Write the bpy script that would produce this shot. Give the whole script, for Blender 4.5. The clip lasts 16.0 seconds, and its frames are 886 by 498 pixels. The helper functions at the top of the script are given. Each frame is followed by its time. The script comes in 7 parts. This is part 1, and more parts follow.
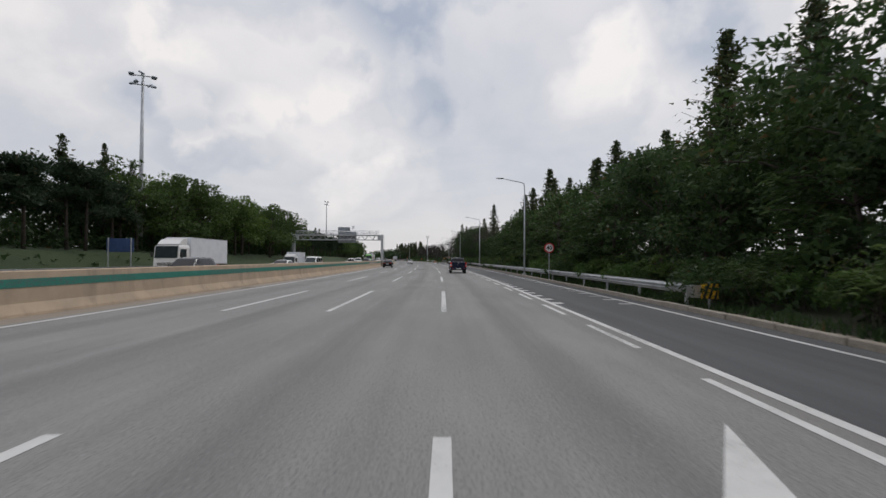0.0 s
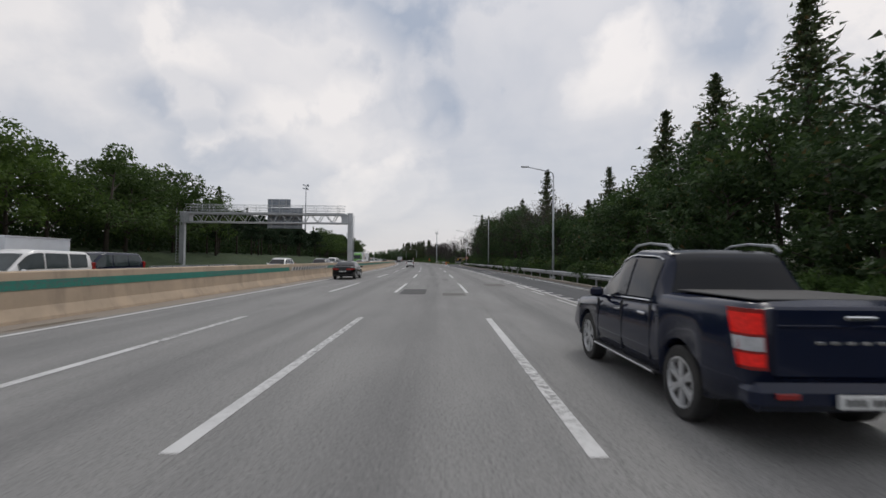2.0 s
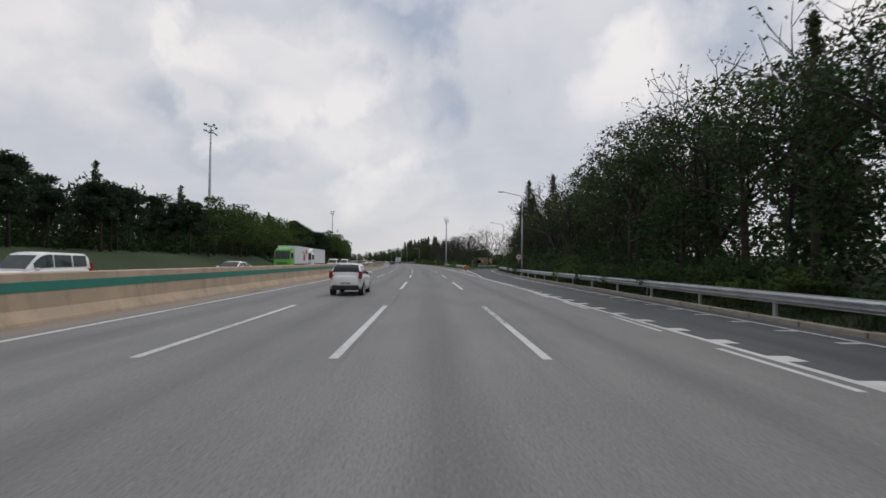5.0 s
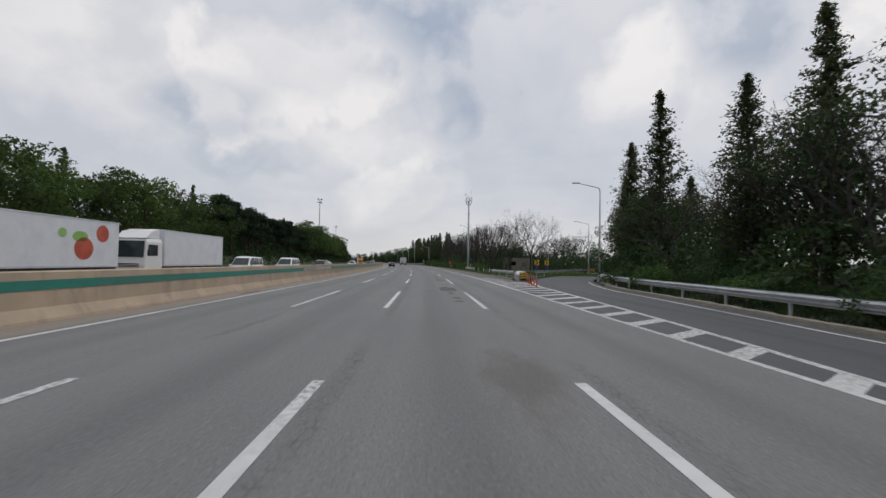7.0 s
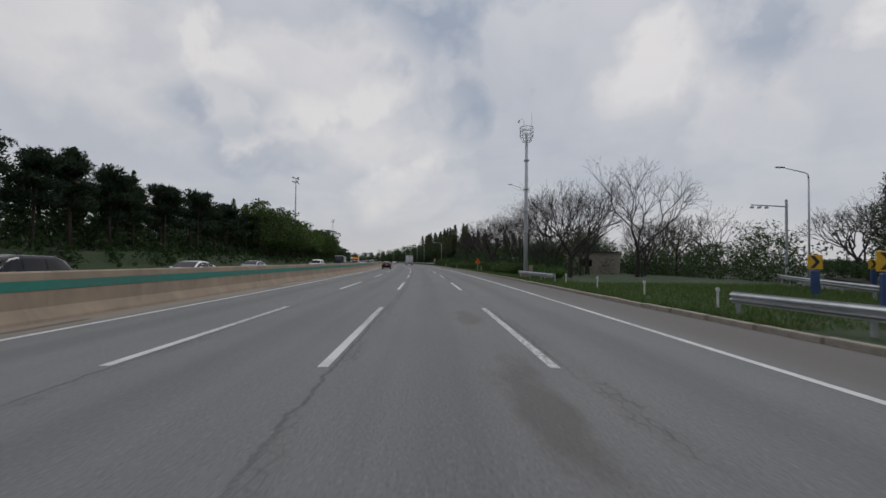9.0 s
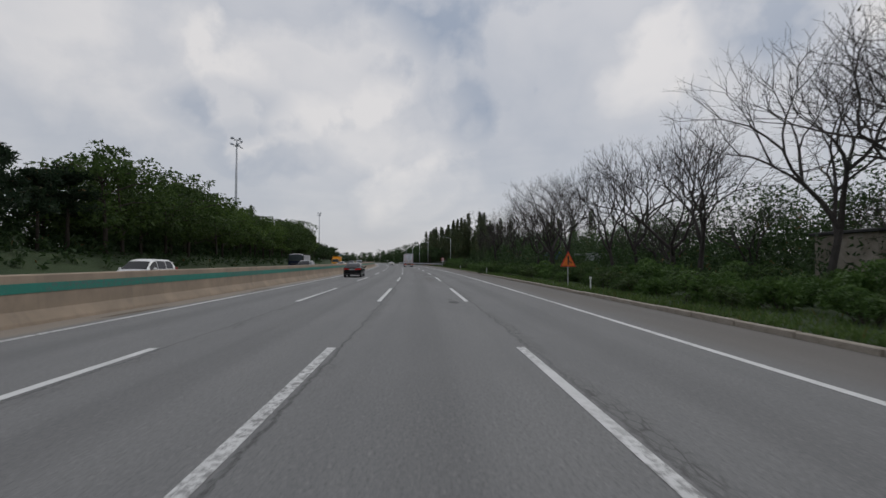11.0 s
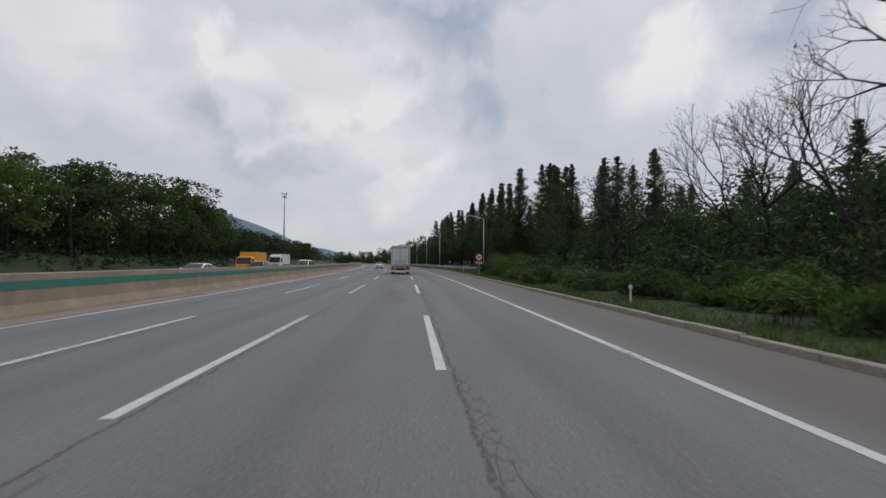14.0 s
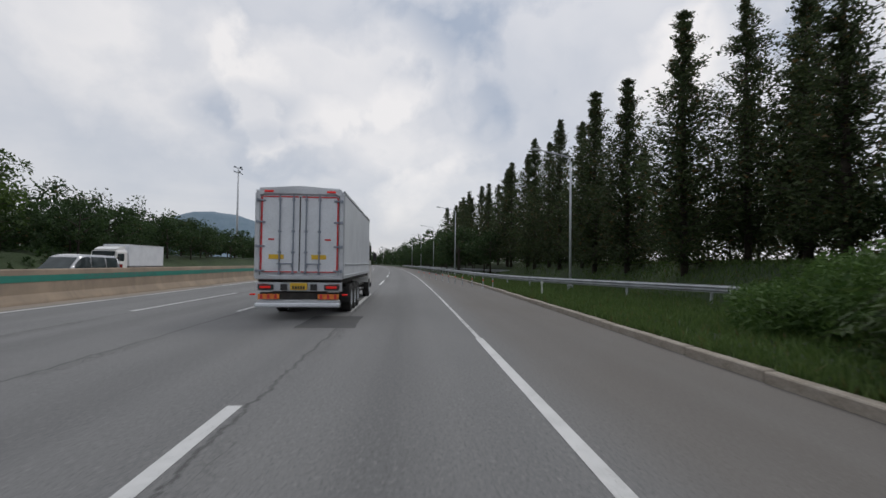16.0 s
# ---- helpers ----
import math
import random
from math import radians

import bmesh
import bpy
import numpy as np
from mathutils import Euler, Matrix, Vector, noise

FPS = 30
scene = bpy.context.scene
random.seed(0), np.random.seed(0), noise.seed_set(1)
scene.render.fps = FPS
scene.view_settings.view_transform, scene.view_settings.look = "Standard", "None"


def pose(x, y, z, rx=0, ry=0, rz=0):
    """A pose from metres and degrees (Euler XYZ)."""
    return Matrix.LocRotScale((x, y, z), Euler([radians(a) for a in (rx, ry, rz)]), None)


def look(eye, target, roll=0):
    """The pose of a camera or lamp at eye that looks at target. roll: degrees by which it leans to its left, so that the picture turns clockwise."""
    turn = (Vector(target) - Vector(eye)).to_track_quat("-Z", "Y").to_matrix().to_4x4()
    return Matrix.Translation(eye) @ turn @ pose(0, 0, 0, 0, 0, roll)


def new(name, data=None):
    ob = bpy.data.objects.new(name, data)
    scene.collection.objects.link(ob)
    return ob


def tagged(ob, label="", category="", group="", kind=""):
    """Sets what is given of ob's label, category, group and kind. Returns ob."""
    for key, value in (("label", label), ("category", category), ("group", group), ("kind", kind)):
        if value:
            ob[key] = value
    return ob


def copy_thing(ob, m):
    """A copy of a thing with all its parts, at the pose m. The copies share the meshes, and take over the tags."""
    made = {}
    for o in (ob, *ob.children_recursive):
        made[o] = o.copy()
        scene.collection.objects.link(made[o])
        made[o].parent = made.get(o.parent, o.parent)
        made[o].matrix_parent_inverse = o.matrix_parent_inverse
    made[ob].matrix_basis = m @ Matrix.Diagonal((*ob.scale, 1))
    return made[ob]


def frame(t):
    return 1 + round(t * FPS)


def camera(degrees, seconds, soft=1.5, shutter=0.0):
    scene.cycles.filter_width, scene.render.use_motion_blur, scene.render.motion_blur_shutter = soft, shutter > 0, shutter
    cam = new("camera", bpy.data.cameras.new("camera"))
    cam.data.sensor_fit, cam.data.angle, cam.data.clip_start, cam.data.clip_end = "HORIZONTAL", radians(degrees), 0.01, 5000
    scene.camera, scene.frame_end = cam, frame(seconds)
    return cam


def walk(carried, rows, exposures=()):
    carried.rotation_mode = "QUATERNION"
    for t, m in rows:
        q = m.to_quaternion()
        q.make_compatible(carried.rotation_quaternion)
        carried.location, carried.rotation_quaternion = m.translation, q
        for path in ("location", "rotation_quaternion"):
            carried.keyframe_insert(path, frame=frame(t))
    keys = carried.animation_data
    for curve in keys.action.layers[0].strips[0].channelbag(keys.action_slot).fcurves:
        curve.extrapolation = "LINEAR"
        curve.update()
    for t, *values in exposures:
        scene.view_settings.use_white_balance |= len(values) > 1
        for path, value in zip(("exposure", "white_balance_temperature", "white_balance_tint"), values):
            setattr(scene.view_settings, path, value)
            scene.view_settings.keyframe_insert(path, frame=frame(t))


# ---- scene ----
# ---- camera ----
# The road is an arc that bends gently to the left; s runs along it, n across it to the right, in metres.
RAD = 1968.0


def rd(s, n, z=0.0):
    a = s / RAD
    return Vector((-RAD + (RAD + n) * math.cos(a), (RAD + n) * math.sin(a), z))


def place(s, n, z=0.0, turn=0.0):
    """A pose on the road: +y runs along it, turn in degrees to the left."""
    p = rd(s, n, z)
    return pose(p.x, p.y, p.z, 0, 0, math.degrees(s / RAD) + turn)


EYE = 1.657
# seconds, s, n, yaw, pitch, roll
DRIVE = [
    (0.0, -0.37, 1.776, 0.47, 1.21, 0.27), (0.5, 12.31, 1.372, 0.85, 1.21, 0.44), (1.0, 24.99, 1.002, 1.16, 1.30, 0.55),
    (1.5, 37.70, 0.688, 1.40, 1.34, 0.56), (2.0, 50.50, 0.416, 1.61, 1.32, 0.52), (2.5, 63.37, 0.197, 1.75, 1.32, 0.47),
    (3.0, 76.25, 0.028, 1.81, 1.29, 0.43), (3.5, 88.97, -0.088, 1.87, 1.17, 0.39), (4.0, 101.49, -0.169, 2.01, 1.21, 0.43),
    (4.5, 113.97, -0.213, 2.17, 1.36, 0.49), (7.0, 177.44, -0.387, 3.67, 1.62, 0.94), (7.5, 190.41, -0.346, 4.04, 1.40, 0.92),
    (8.0, 202.42, -0.314, 4.42, 1.34, 0.87), (8.5, 214.37, -0.292, 4.83, 1.36, 0.79), (9.0, 227.10, -0.260, 5.08, 1.49, 0.70),
    (11.5, 287.02, -0.099, 5.76, 1.51, 0.15), (12.0, 299.66, 0.063, 5.98, 1.59, 0.01), (12.5, 312.21, 0.301, 6.18, 1.72, -0.05),
    (13.0, 324.03, 0.524, 6.40, 1.54, 0.01), (13.5, 336.46, 0.862, 6.53, 1.54, 0.14), (14.0, 349.32, 1.296, 6.64, 1.59, 0.28),
    (14.5, 362.39, 1.818, 6.67, 1.55, 0.39), (15.0, 375.22, 2.416, 6.77, 1.55, 0.49), (15.5, 387.39, 3.057, 7.09, 1.62, 0.59),
    (16.0, 398.44, 3.723, 7.75, 1.77, 0.69)]
cam = camera(86.0, 16.0, soft=1.5, shutter=0.08)
ROWS = []
for t, s, n, yaw, pitch, roll in DRIVE:
    p = rd(s, n, EYE)
    ROWS.append((t, pose(p.x, p.y, p.z, 0, 0, yaw) @ pose(0, 0, 0, 90 + pitch) @ pose(0, 0, 0, 0, 0, roll)))
walk(cam, ROWS, [(0.0, 0.0, 6500, 10), (4.5, -0.06, 6450, 10), (7.0, -0.06, 6400, 9), (8.0, -0.17, 6400, 9), (9.0, -0.32, 6350, 9), (11.5, -0.26, 6350, 9), (12.5, -0.16, 6350, 9), (14.0, -0.13, 6350, 9), (16.0, -0.02, 6350, 9)])

# ---- sky and sun ----
SUN_EL, SUN_AZ = 52.0, 25.0   # a veiled sun, high and ahead to the right
world = bpy.data.worlds.new("overcast_sky")
scene.world = world
world.use_nodes = True
wn, wl = world.node_tree.nodes, world.node_tree.links
wn.clear()


def wnode(kind, **kw):
    n = wn.new(kind)
    for k, v in kw.items():
        if k in n.inputs.keys():
            n.inputs[k].default_value = v
    return n


def wmath(op, a, b=None, c=None, clamp=False):
    n = wn.new("ShaderNodeMath")
    n.operation, n.use_clamp = op, clamp
    for i, v in enumerate((a, b, c)):
        if v is None:
            continue
        if isinstance(v, (int, float)):
            n.inputs[i].default_value = v
        else:
            wl.new(v, n.inputs[i])
    return n.outputs[0]


def wmix(fac, a, b):
    n = wn.new("ShaderNodeMix")
    n.data_type = "RGBA"
    for sock, v in ((n.inputs[0], fac), (n.inputs[6], a), (n.inputs[7], b)):
        if isinstance(v, (int, float)):
            sock.default_value = v
        elif isinstance(v, tuple):
            sock.default_value = (*v, 1)
        else:
            wl.new(v, sock)
    return n.outputs[2]


coord = wn.new("ShaderNodeTexCoord").outputs["Generated"]
sep = wn.new("ShaderNodeSeparateXYZ")
wl.new(coord, sep.inputs[0])
dx, dy, dz = sep.outputs
# cloud layer: directions projected on a flat deck
up = wmath("MAXIMUM", wmath("ADD", dz, 0.16), 0.05)
comb = wn.new("ShaderNodeCombineXYZ")
wl.new(wmath("DIVIDE", dx, up), comb.inputs[0])
wl.new(wmath("DIVIDE", dy, up), comb.inputs[1])


def wnoise(scale, detail, rough, offset, distortion=0.0):
    mp = wn.new("ShaderNodeMapping")
    mp.inputs["Location"].default_value = offset
    wl.new(comb.outputs[0], mp.inputs[0])
    n = wnode("ShaderNodeTexNoise", Scale=scale, Detail=detail, Roughness=rough, Distortion=distortion)
    wl.new(mp.outputs[0], n.inputs["Vector"])
    return n.outputs["Fac"]


def blob(az, el, width, height, wobble):
    """A soft cloud mass round a direction: azimuth to the right of +y and elevation in degrees."""
    a = wmath("ARCTAN2", dx, dy)
    e = wmath("ARCSINE", dz)
    u = wmath("DIVIDE", wmath("SUBTRACT", a, radians(az)), radians(width))
    v = wmath("DIVIDE", wmath("SUBTRACT", e, radians(el)), radians(height))
    r = wmath("SQRT", wmath("ADD", wmath("MULTIPLY", u, u), wmath("MULTIPLY", v, v)))
    r = wmath("ADD", r, wmath("MULTIPLY", wmath("SUBTRACT", wobble, 0.5), 4.2))
    return wmath("SUBTRACT", 1.0, wmath("DIVIDE", wmath("SUBTRACT", r, 0.5), 0.5), clamp=True)


soft_n = wnoise(0.75, 5.0, 0.55, (3.1, 1.7, 0.0), 0.4)
fine_n = wnoise(2.6, 6.0, 0.58, (0.4, 5.2, 0.0), 0.5)
puff = wnode("ShaderNodeTexNoise", Scale=5.0, Detail=7.0, Roughness=0.52, Distortion=0.12)
wl.new(coord, puff.inputs["Vector"])
puff = puff.outputs["Fac"]
bright = wmath("ADD", wmath("MULTIPLY", soft_n, 0.5), wmath("MULTIPLY", puff, 0.5))
ramp = wn.new("ShaderNodeMapRange")
ramp.interpolation_type = "SMOOTHSTEP"
ramp.inputs["From Min"].default_value, ramp.inputs["From Max"].default_value = 0.36, 0.64
wl.new(bright, ramp.inputs["Value"])
light_mask = ramp.outputs[0]
mask = wmath("ADD", 0.36, wmath("MULTIPLY", light_mask, 0.26))
for az_, el_, w_, h_, k in ((17.5, 22.5, 6.0, 6.0, 0.30), (18.0, 21.0, 8.5, 8.0, 0.16), (-21.0, 21.0, 14.0, 6.5, 0.34), (-42.0, 22.0, 12.0, 10.0, 0.30), (-13.0, 13.5, 11.0, 5.0, 0.30), (-6.0, 9.0, 12.0, 4.0, 0.24), (43.0, 20.0, 9.0, 8.0, 0.55), (28.0, 15.0, 7.0, 5.0, 0.20)):
    mask = wmath("ADD", mask, wmath("MULTIPLY", blob(az_, el_, w_, h_, puff), k))
for az_, el_, w_, h_, k in ((3.0, 29.0, 13.0, 9.0, 0.34), (-3.5, 18.5, 5.0, 5.0, 0.26), (-32.0, 16.5, 6.5, 2.6, 0.28), (-23.0, 12.0, 8.0, 2.6, 0.20), (29.0, 27.0, 6.0, 8.0, 0.36), (-24.0, 33.0, 10.0, 6.0, 0.26)):
    mask = wmath("SUBTRACT", mask, wmath("MULTIPLY", blob(az_, el_, w_, h_, puff), k), clamp=True)
mask = wmath("MINIMUM", mask, 1.0)
grey = wmix(mask, (0.37, 0.425, 0.525), (0.94, 0.895, 0.87))
haze = wmath("SUBTRACT", 1.0, wmath("DIVIDE", dz, 0.15), clamp=True)
grey = wmix(wmath("MULTIPLY", haze, 0.6), grey, (0.76, 0.73, 0.74))
# an overcast sky grows brighter towards the zenith
lift = wmath("ADD", 0.98, wmath("MULTIPLY", wmath("POWER", wmath("MAXIMUM", dz, 0.0), 3.0), 0.5))
clouds = wnode("ShaderNodeBackground")
wl.new(grey, clouds.inputs[0])
wl.new(lift, clouds.inputs[1])
sky = wn.new("ShaderNodeTexSky")
sky.sky_type, sky.sun_disc = "NISHITA", False
sky.sun_elevation, sky.sun_rotation = radians(SUN_EL), radians(SUN_AZ)
clear = wnode("ShaderNodeBackground", Strength=0.09)
wl.new(sky.outputs[0], clear.inputs[0])
both = wn.new("ShaderNodeMixShader")
both.inputs[0].default_value = 0.90
wl.new(clear.outputs[0], both.inputs[1])
wl.new(clouds.outputs[0], both.inputs[2])
wl.new(both.outputs[0], wn.new("ShaderNodeOutputWorld").inputs[0])

lamp = bpy.data.lights.new("sun", "SUN")
lamp.energy, lamp.angle, lamp.color = 0.75, radians(18), (1.0, 0.96, 0.9)
sun = new("sun", lamp)
el, az = radians(SUN_EL), radians(SUN_AZ)
sun.matrix_world = look((0, 0, 60), (-40 * math.sin(az) * math.cos(el), -40 * math.cos(az) * math.cos(el), 60 - 40 * math.sin(el)))
scene.view_settings.exposure = 0.0

# ---- helpers of this scene ----
def part(name, bm, material, parent=None, label="", smooth=False):
    """Links a bmesh as one mesh object, under a thing or a part."""
    me = bpy.data.meshes.new(name)
    bmesh.ops.recalc_face_normals(bm, faces=bm.faces)
    if smooth:
        for f in bm.faces:
            f.smooth = True
    bm.to_mesh(me)
    bm.free()
    me.materials.append(material)
    ob = new(name, me)
    ob.parent = parent
    if label:
        ob["label"] = label
    return ob


def share(name, me, parent, m=None):
    ob = new(name, me)
    ob.parent = parent
    if m is not None:
        ob.matrix_basis = m
    return ob


def thing(name, label, category, m=None, group="", kind=""):
    ob = new(name)
    ob.empty_display_size = 0.2
    if m is not None:
        ob.matrix_basis = m
    return tagged(ob, label, category, group, kind)


def bm_mesh(name, verts, faces, material, smooth=False):
    me = bpy.data.meshes.new(name)
    me.from_pydata(verts, [], faces)
    me.materials.append(material)
    if smooth:
        me.polygons.foreach_set("use_smooth", [True] * len(me.polygons))
    return me


def box(bm, c, size, m=None, bevel=0.0):
    """A box round c, bevelled, added to bm."""
    r = bmesh.ops.create_cube(bm, size=1.0, matrix=Matrix.Translation(c) @ Matrix.Diagonal((*size, 1)))
    if bevel > 0:
        edges = list({e for v in r["verts"] for e in v.link_edges})
        r2 = bmesh.ops.bevel(bm, geom=edges, offset=bevel, segments=1, affect="EDGES", profile=0.5)
        verts = list({v for f in r2["faces"] for v in f.verts})
    else:
        verts = r["verts"]
    if m is not None:
        bmesh.ops.transform(bm, matrix=m, verts=verts)
    return verts


def boxes(items, bevel=0.0):
    bm = bmesh.new()
    for c, size in items:
        box(bm, c, size, None, bevel)
    return bm


def tube(bm, pts, radii, sides=8, cap=True):
    """A tapered tube through the points."""
    rings = []
    pts = [Vector(p) for p in pts]
    for i, p in enumerate(pts):
        d = (pts[min(i + 1, len(pts) - 1)] - pts[max(i - 1, 0)])
        d = d.normalized() if d.length > 1e-9 else Vector((0, 0, 1))
        ref = Vector((1, 0, 0)) if abs(d.x) < 0.8 else Vector((0, 1, 0))
        u = d.cross(ref).normalized()
        w = d.cross(u)
        r = radii[i] if hasattr(radii, "__len__") else radii
        rings.append([bm.verts.new(p + (u * math.cos(2 * math.pi * k / sides) + w * math.sin(2 * math.pi * k / sides)) * r) for k in range(sides)])
    for a, b in zip(rings, rings[1:]):
        for k in range(sides):
            bm.faces.new((a[k], a[(k + 1) % sides], b[(k + 1) % sides], b[k]))
    if cap:
        bm.faces.new(rings[0][::-1])
        bm.faces.new(rings[-1])
    return bm


def loft(bm, rings, closed=True, caps=True):
    vs = [[bm.verts.new(p) for p in r] for r in rings]
    k = len(vs[0])
    for a, b in zip(vs, vs[1:]):
        for i in range(k if closed else k - 1):
            j = (i + 1) % k
            bm.faces.new((a[i], a[j], b[j], b[i]))
    if caps and closed:
        bm.faces.new(vs[0][::-1])
        bm.faces.new(vs[-1])
    return vs


def lathe(bm, profile, axis="x", sides=24, centre=(0, 0, 0)):
    """Turns (offset along axis, radius) pairs round an axis."""
    rings = []
    for o, r in profile:
        ring = []
        for k in range(sides):
            a = 2 * math.pi * k / sides
            if axis == "x":
                ring.append(Vector(centre) + Vector((o, r * math.cos(a), r * math.sin(a))))
            elif axis == "y":
                ring.append(Vector(centre) + Vector((r * math.cos(a), o, r * math.sin(a))))
            else:
                ring.append(Vector(centre) + Vector((r * math.cos(a), r * math.sin(a), o)))
        rings.append(ring)
    return loft(bm, rings)


def lerp_table(x, table):
    if x <= table[0][0]:
        return table[0][1]
    for (a, va), (b, vb) in zip(table, table[1:]):
        if x <= b:
            return va + (vb - va) * (x - a) / max(b - a, 1e-9)
    return table[-1][1]


def ribbon(bm, s0, s1, rows, step=4.0):
    """A sheet along the road; rows: functions or numbers for (n, z), from left to right. UV is (n, s)."""
    uv = bm.loops.layers.uv.get("road") or bm.loops.layers.uv.new("road")
    count = max(1, round((s1 - s0) / step))
    prev = None
    for i in range(count + 1):
        s = s0 + (s1 - s0) * i / count
        cur = []
        for n, z in rows:
            nv = n(s) if callable(n) else n
            zv = z(s) if callable(z) else z
            cur.append((bm.verts.new(rd(s, nv, zv)), nv, s))
        if prev:
            for a, b, c, d in zip(prev, prev[1:], cur[1:], cur):
                f = bm.faces.new((a[0], b[0], c[0], d[0]))
                for loop, q in zip(f.loops, (a, b, c, d)):
                    loop[uv].uv = (q[1], q[2])
        prev = cur
    return bm


# ---- materials ----
class Nodes:
    """Short hand for building a node material."""

    def __init__(self, name):
        self.mat = bpy.data.materials.new(name)
        self.mat.use_nodes = True
        self.t = self.mat.node_tree
        self.t.nodes.clear()
        self.out = self.t.nodes.new("ShaderNodeOutputMaterial")
        self.b = self.t.nodes.new("ShaderNodeBsdfPrincipled")
        self.t.links.new(self.b.outputs[0], self.out.inputs[0])

    def node(self, kind, **kw):
        n = self.t.nodes.new(kind)
        for k, v in kw.items():
            self.set(n.inputs[k], v)
        return n

    def set(self, sock, v):
        if isinstance(v, bpy.types.NodeSocket):
            self.t.links.new(v, sock)
        elif isinstance(v, tuple) and len(v) == 3 and sock.type == "RGBA":
            sock.default_value = (*v, 1)
        else:
            sock.default_value = v

    def math(self, op, a, b=0.0, clamp=False):
        n = self.t.nodes.new("ShaderNodeMath")
        n.operation, n.use_clamp = op, clamp
        self.set(n.inputs[0], a)
        self.set(n.inputs[1], b)
        return n.outputs[0]

    def mix(self, fac, a, b, mode="MIX"):
        n = self.t.nodes.new("ShaderNodeMix")
        n.data_type, n.blend_type = "RGBA", mode
        self.set(n.inputs[0], fac)
        self.set(n.inputs[6], a)
        self.set(n.inputs[7], b)
        return n.outputs[2]

    def noise(self, vec, scale, detail=4.0, rough=0.6, distortion=0.0):
        n = self.node("ShaderNodeTexNoise", Scale=scale, Detail=detail, Roughness=rough, Distortion=distortion)
        if vec is not None:
            self.t.links.new(vec, n.inputs["Vector"])
        return n.outputs["Fac"]

    def band(self, v, lo, hi):
        n = self.t.nodes.new("ShaderNodeMapRange")
        n.interpolation_type = "SMOOTHSTEP"
        self.set(n.inputs["Value"], v)
        n.inputs["From Min"].default_value, n.inputs["From Max"].default_value = lo, hi
        return n.outputs[0]

    def scaled(self, vec, sc):
        n = self.t.nodes.new("ShaderNodeMapping")
        n.inputs["Scale"].default_value = sc
        self.t.links.new(vec, n.inputs[0])
        return n.outputs[0]

    def coord(self, which="Object"):
        return self.t.nodes.new("ShaderNodeTexCoord").outputs[which]

    def uv(self, name="road"):
        n = self.t.nodes.new("ShaderNodeUVMap")
        n.uv_map = name
        return n.outputs[0]

    def xyz(self, vec):
        n = self.t.nodes.new("ShaderNodeSeparateXYZ")
        self.t.links.new(vec, n.inputs[0])
        return n.outputs

    def random(self):
        return self.t.nodes.new("ShaderNodeObjectInfo").outputs["Random"]

    def bump(self, height, strength=0.3, distance=0.01):
        n = self.node("ShaderNodeBump", Strength=strength, Distance=distance, Height=height)
        self.t.links.new(n.outputs[0], self.b.inputs["Normal"])

    def done(self, colour, rough=0.6, metal=0.0, **kw):
        self.set(self.b.inputs["Base Color"], colour)
        self.set(self.b.inputs["Roughness"], rough)
        self.set(self.b.inputs["Metallic"], metal)
        for k, v in kw.items():
            self.set(self.b.inputs[k.replace("_", " ")], v)
        return self.mat


def surface(name, c1, c2, rough=0.6, metal=0.0, big=1.5, small=40.0, bump=0.15, spread=0.12, **kw):
    """A plain surface with variation at two scales: blotches of c2 in c1, fine grain and relief."""
    m = Nodes(name)
    v = m.coord()
    a = m.noise(v, big, 5.0, 0.6)
    g = m.noise(v, small, 3.0, 0.6)
    col = m.mix(m.band(a, 0.35, 0.7), c1, c2)
    col = m.mix(m.math("MULTIPLY", m.band(g, 0.3, 0.75), spread), col, (0.0, 0.0, 0.0))
    if bump:
        m.bump(g, bump, 0.004)
    r = m.math("ADD", rough - 0.06, m.math("MULTIPLY", a, 0.12))
    return m.done(col, r, metal, **kw)


EDGE, LINES = -8.63, (-5.19, -1.885, 1.744)   # left edge line and lane lines


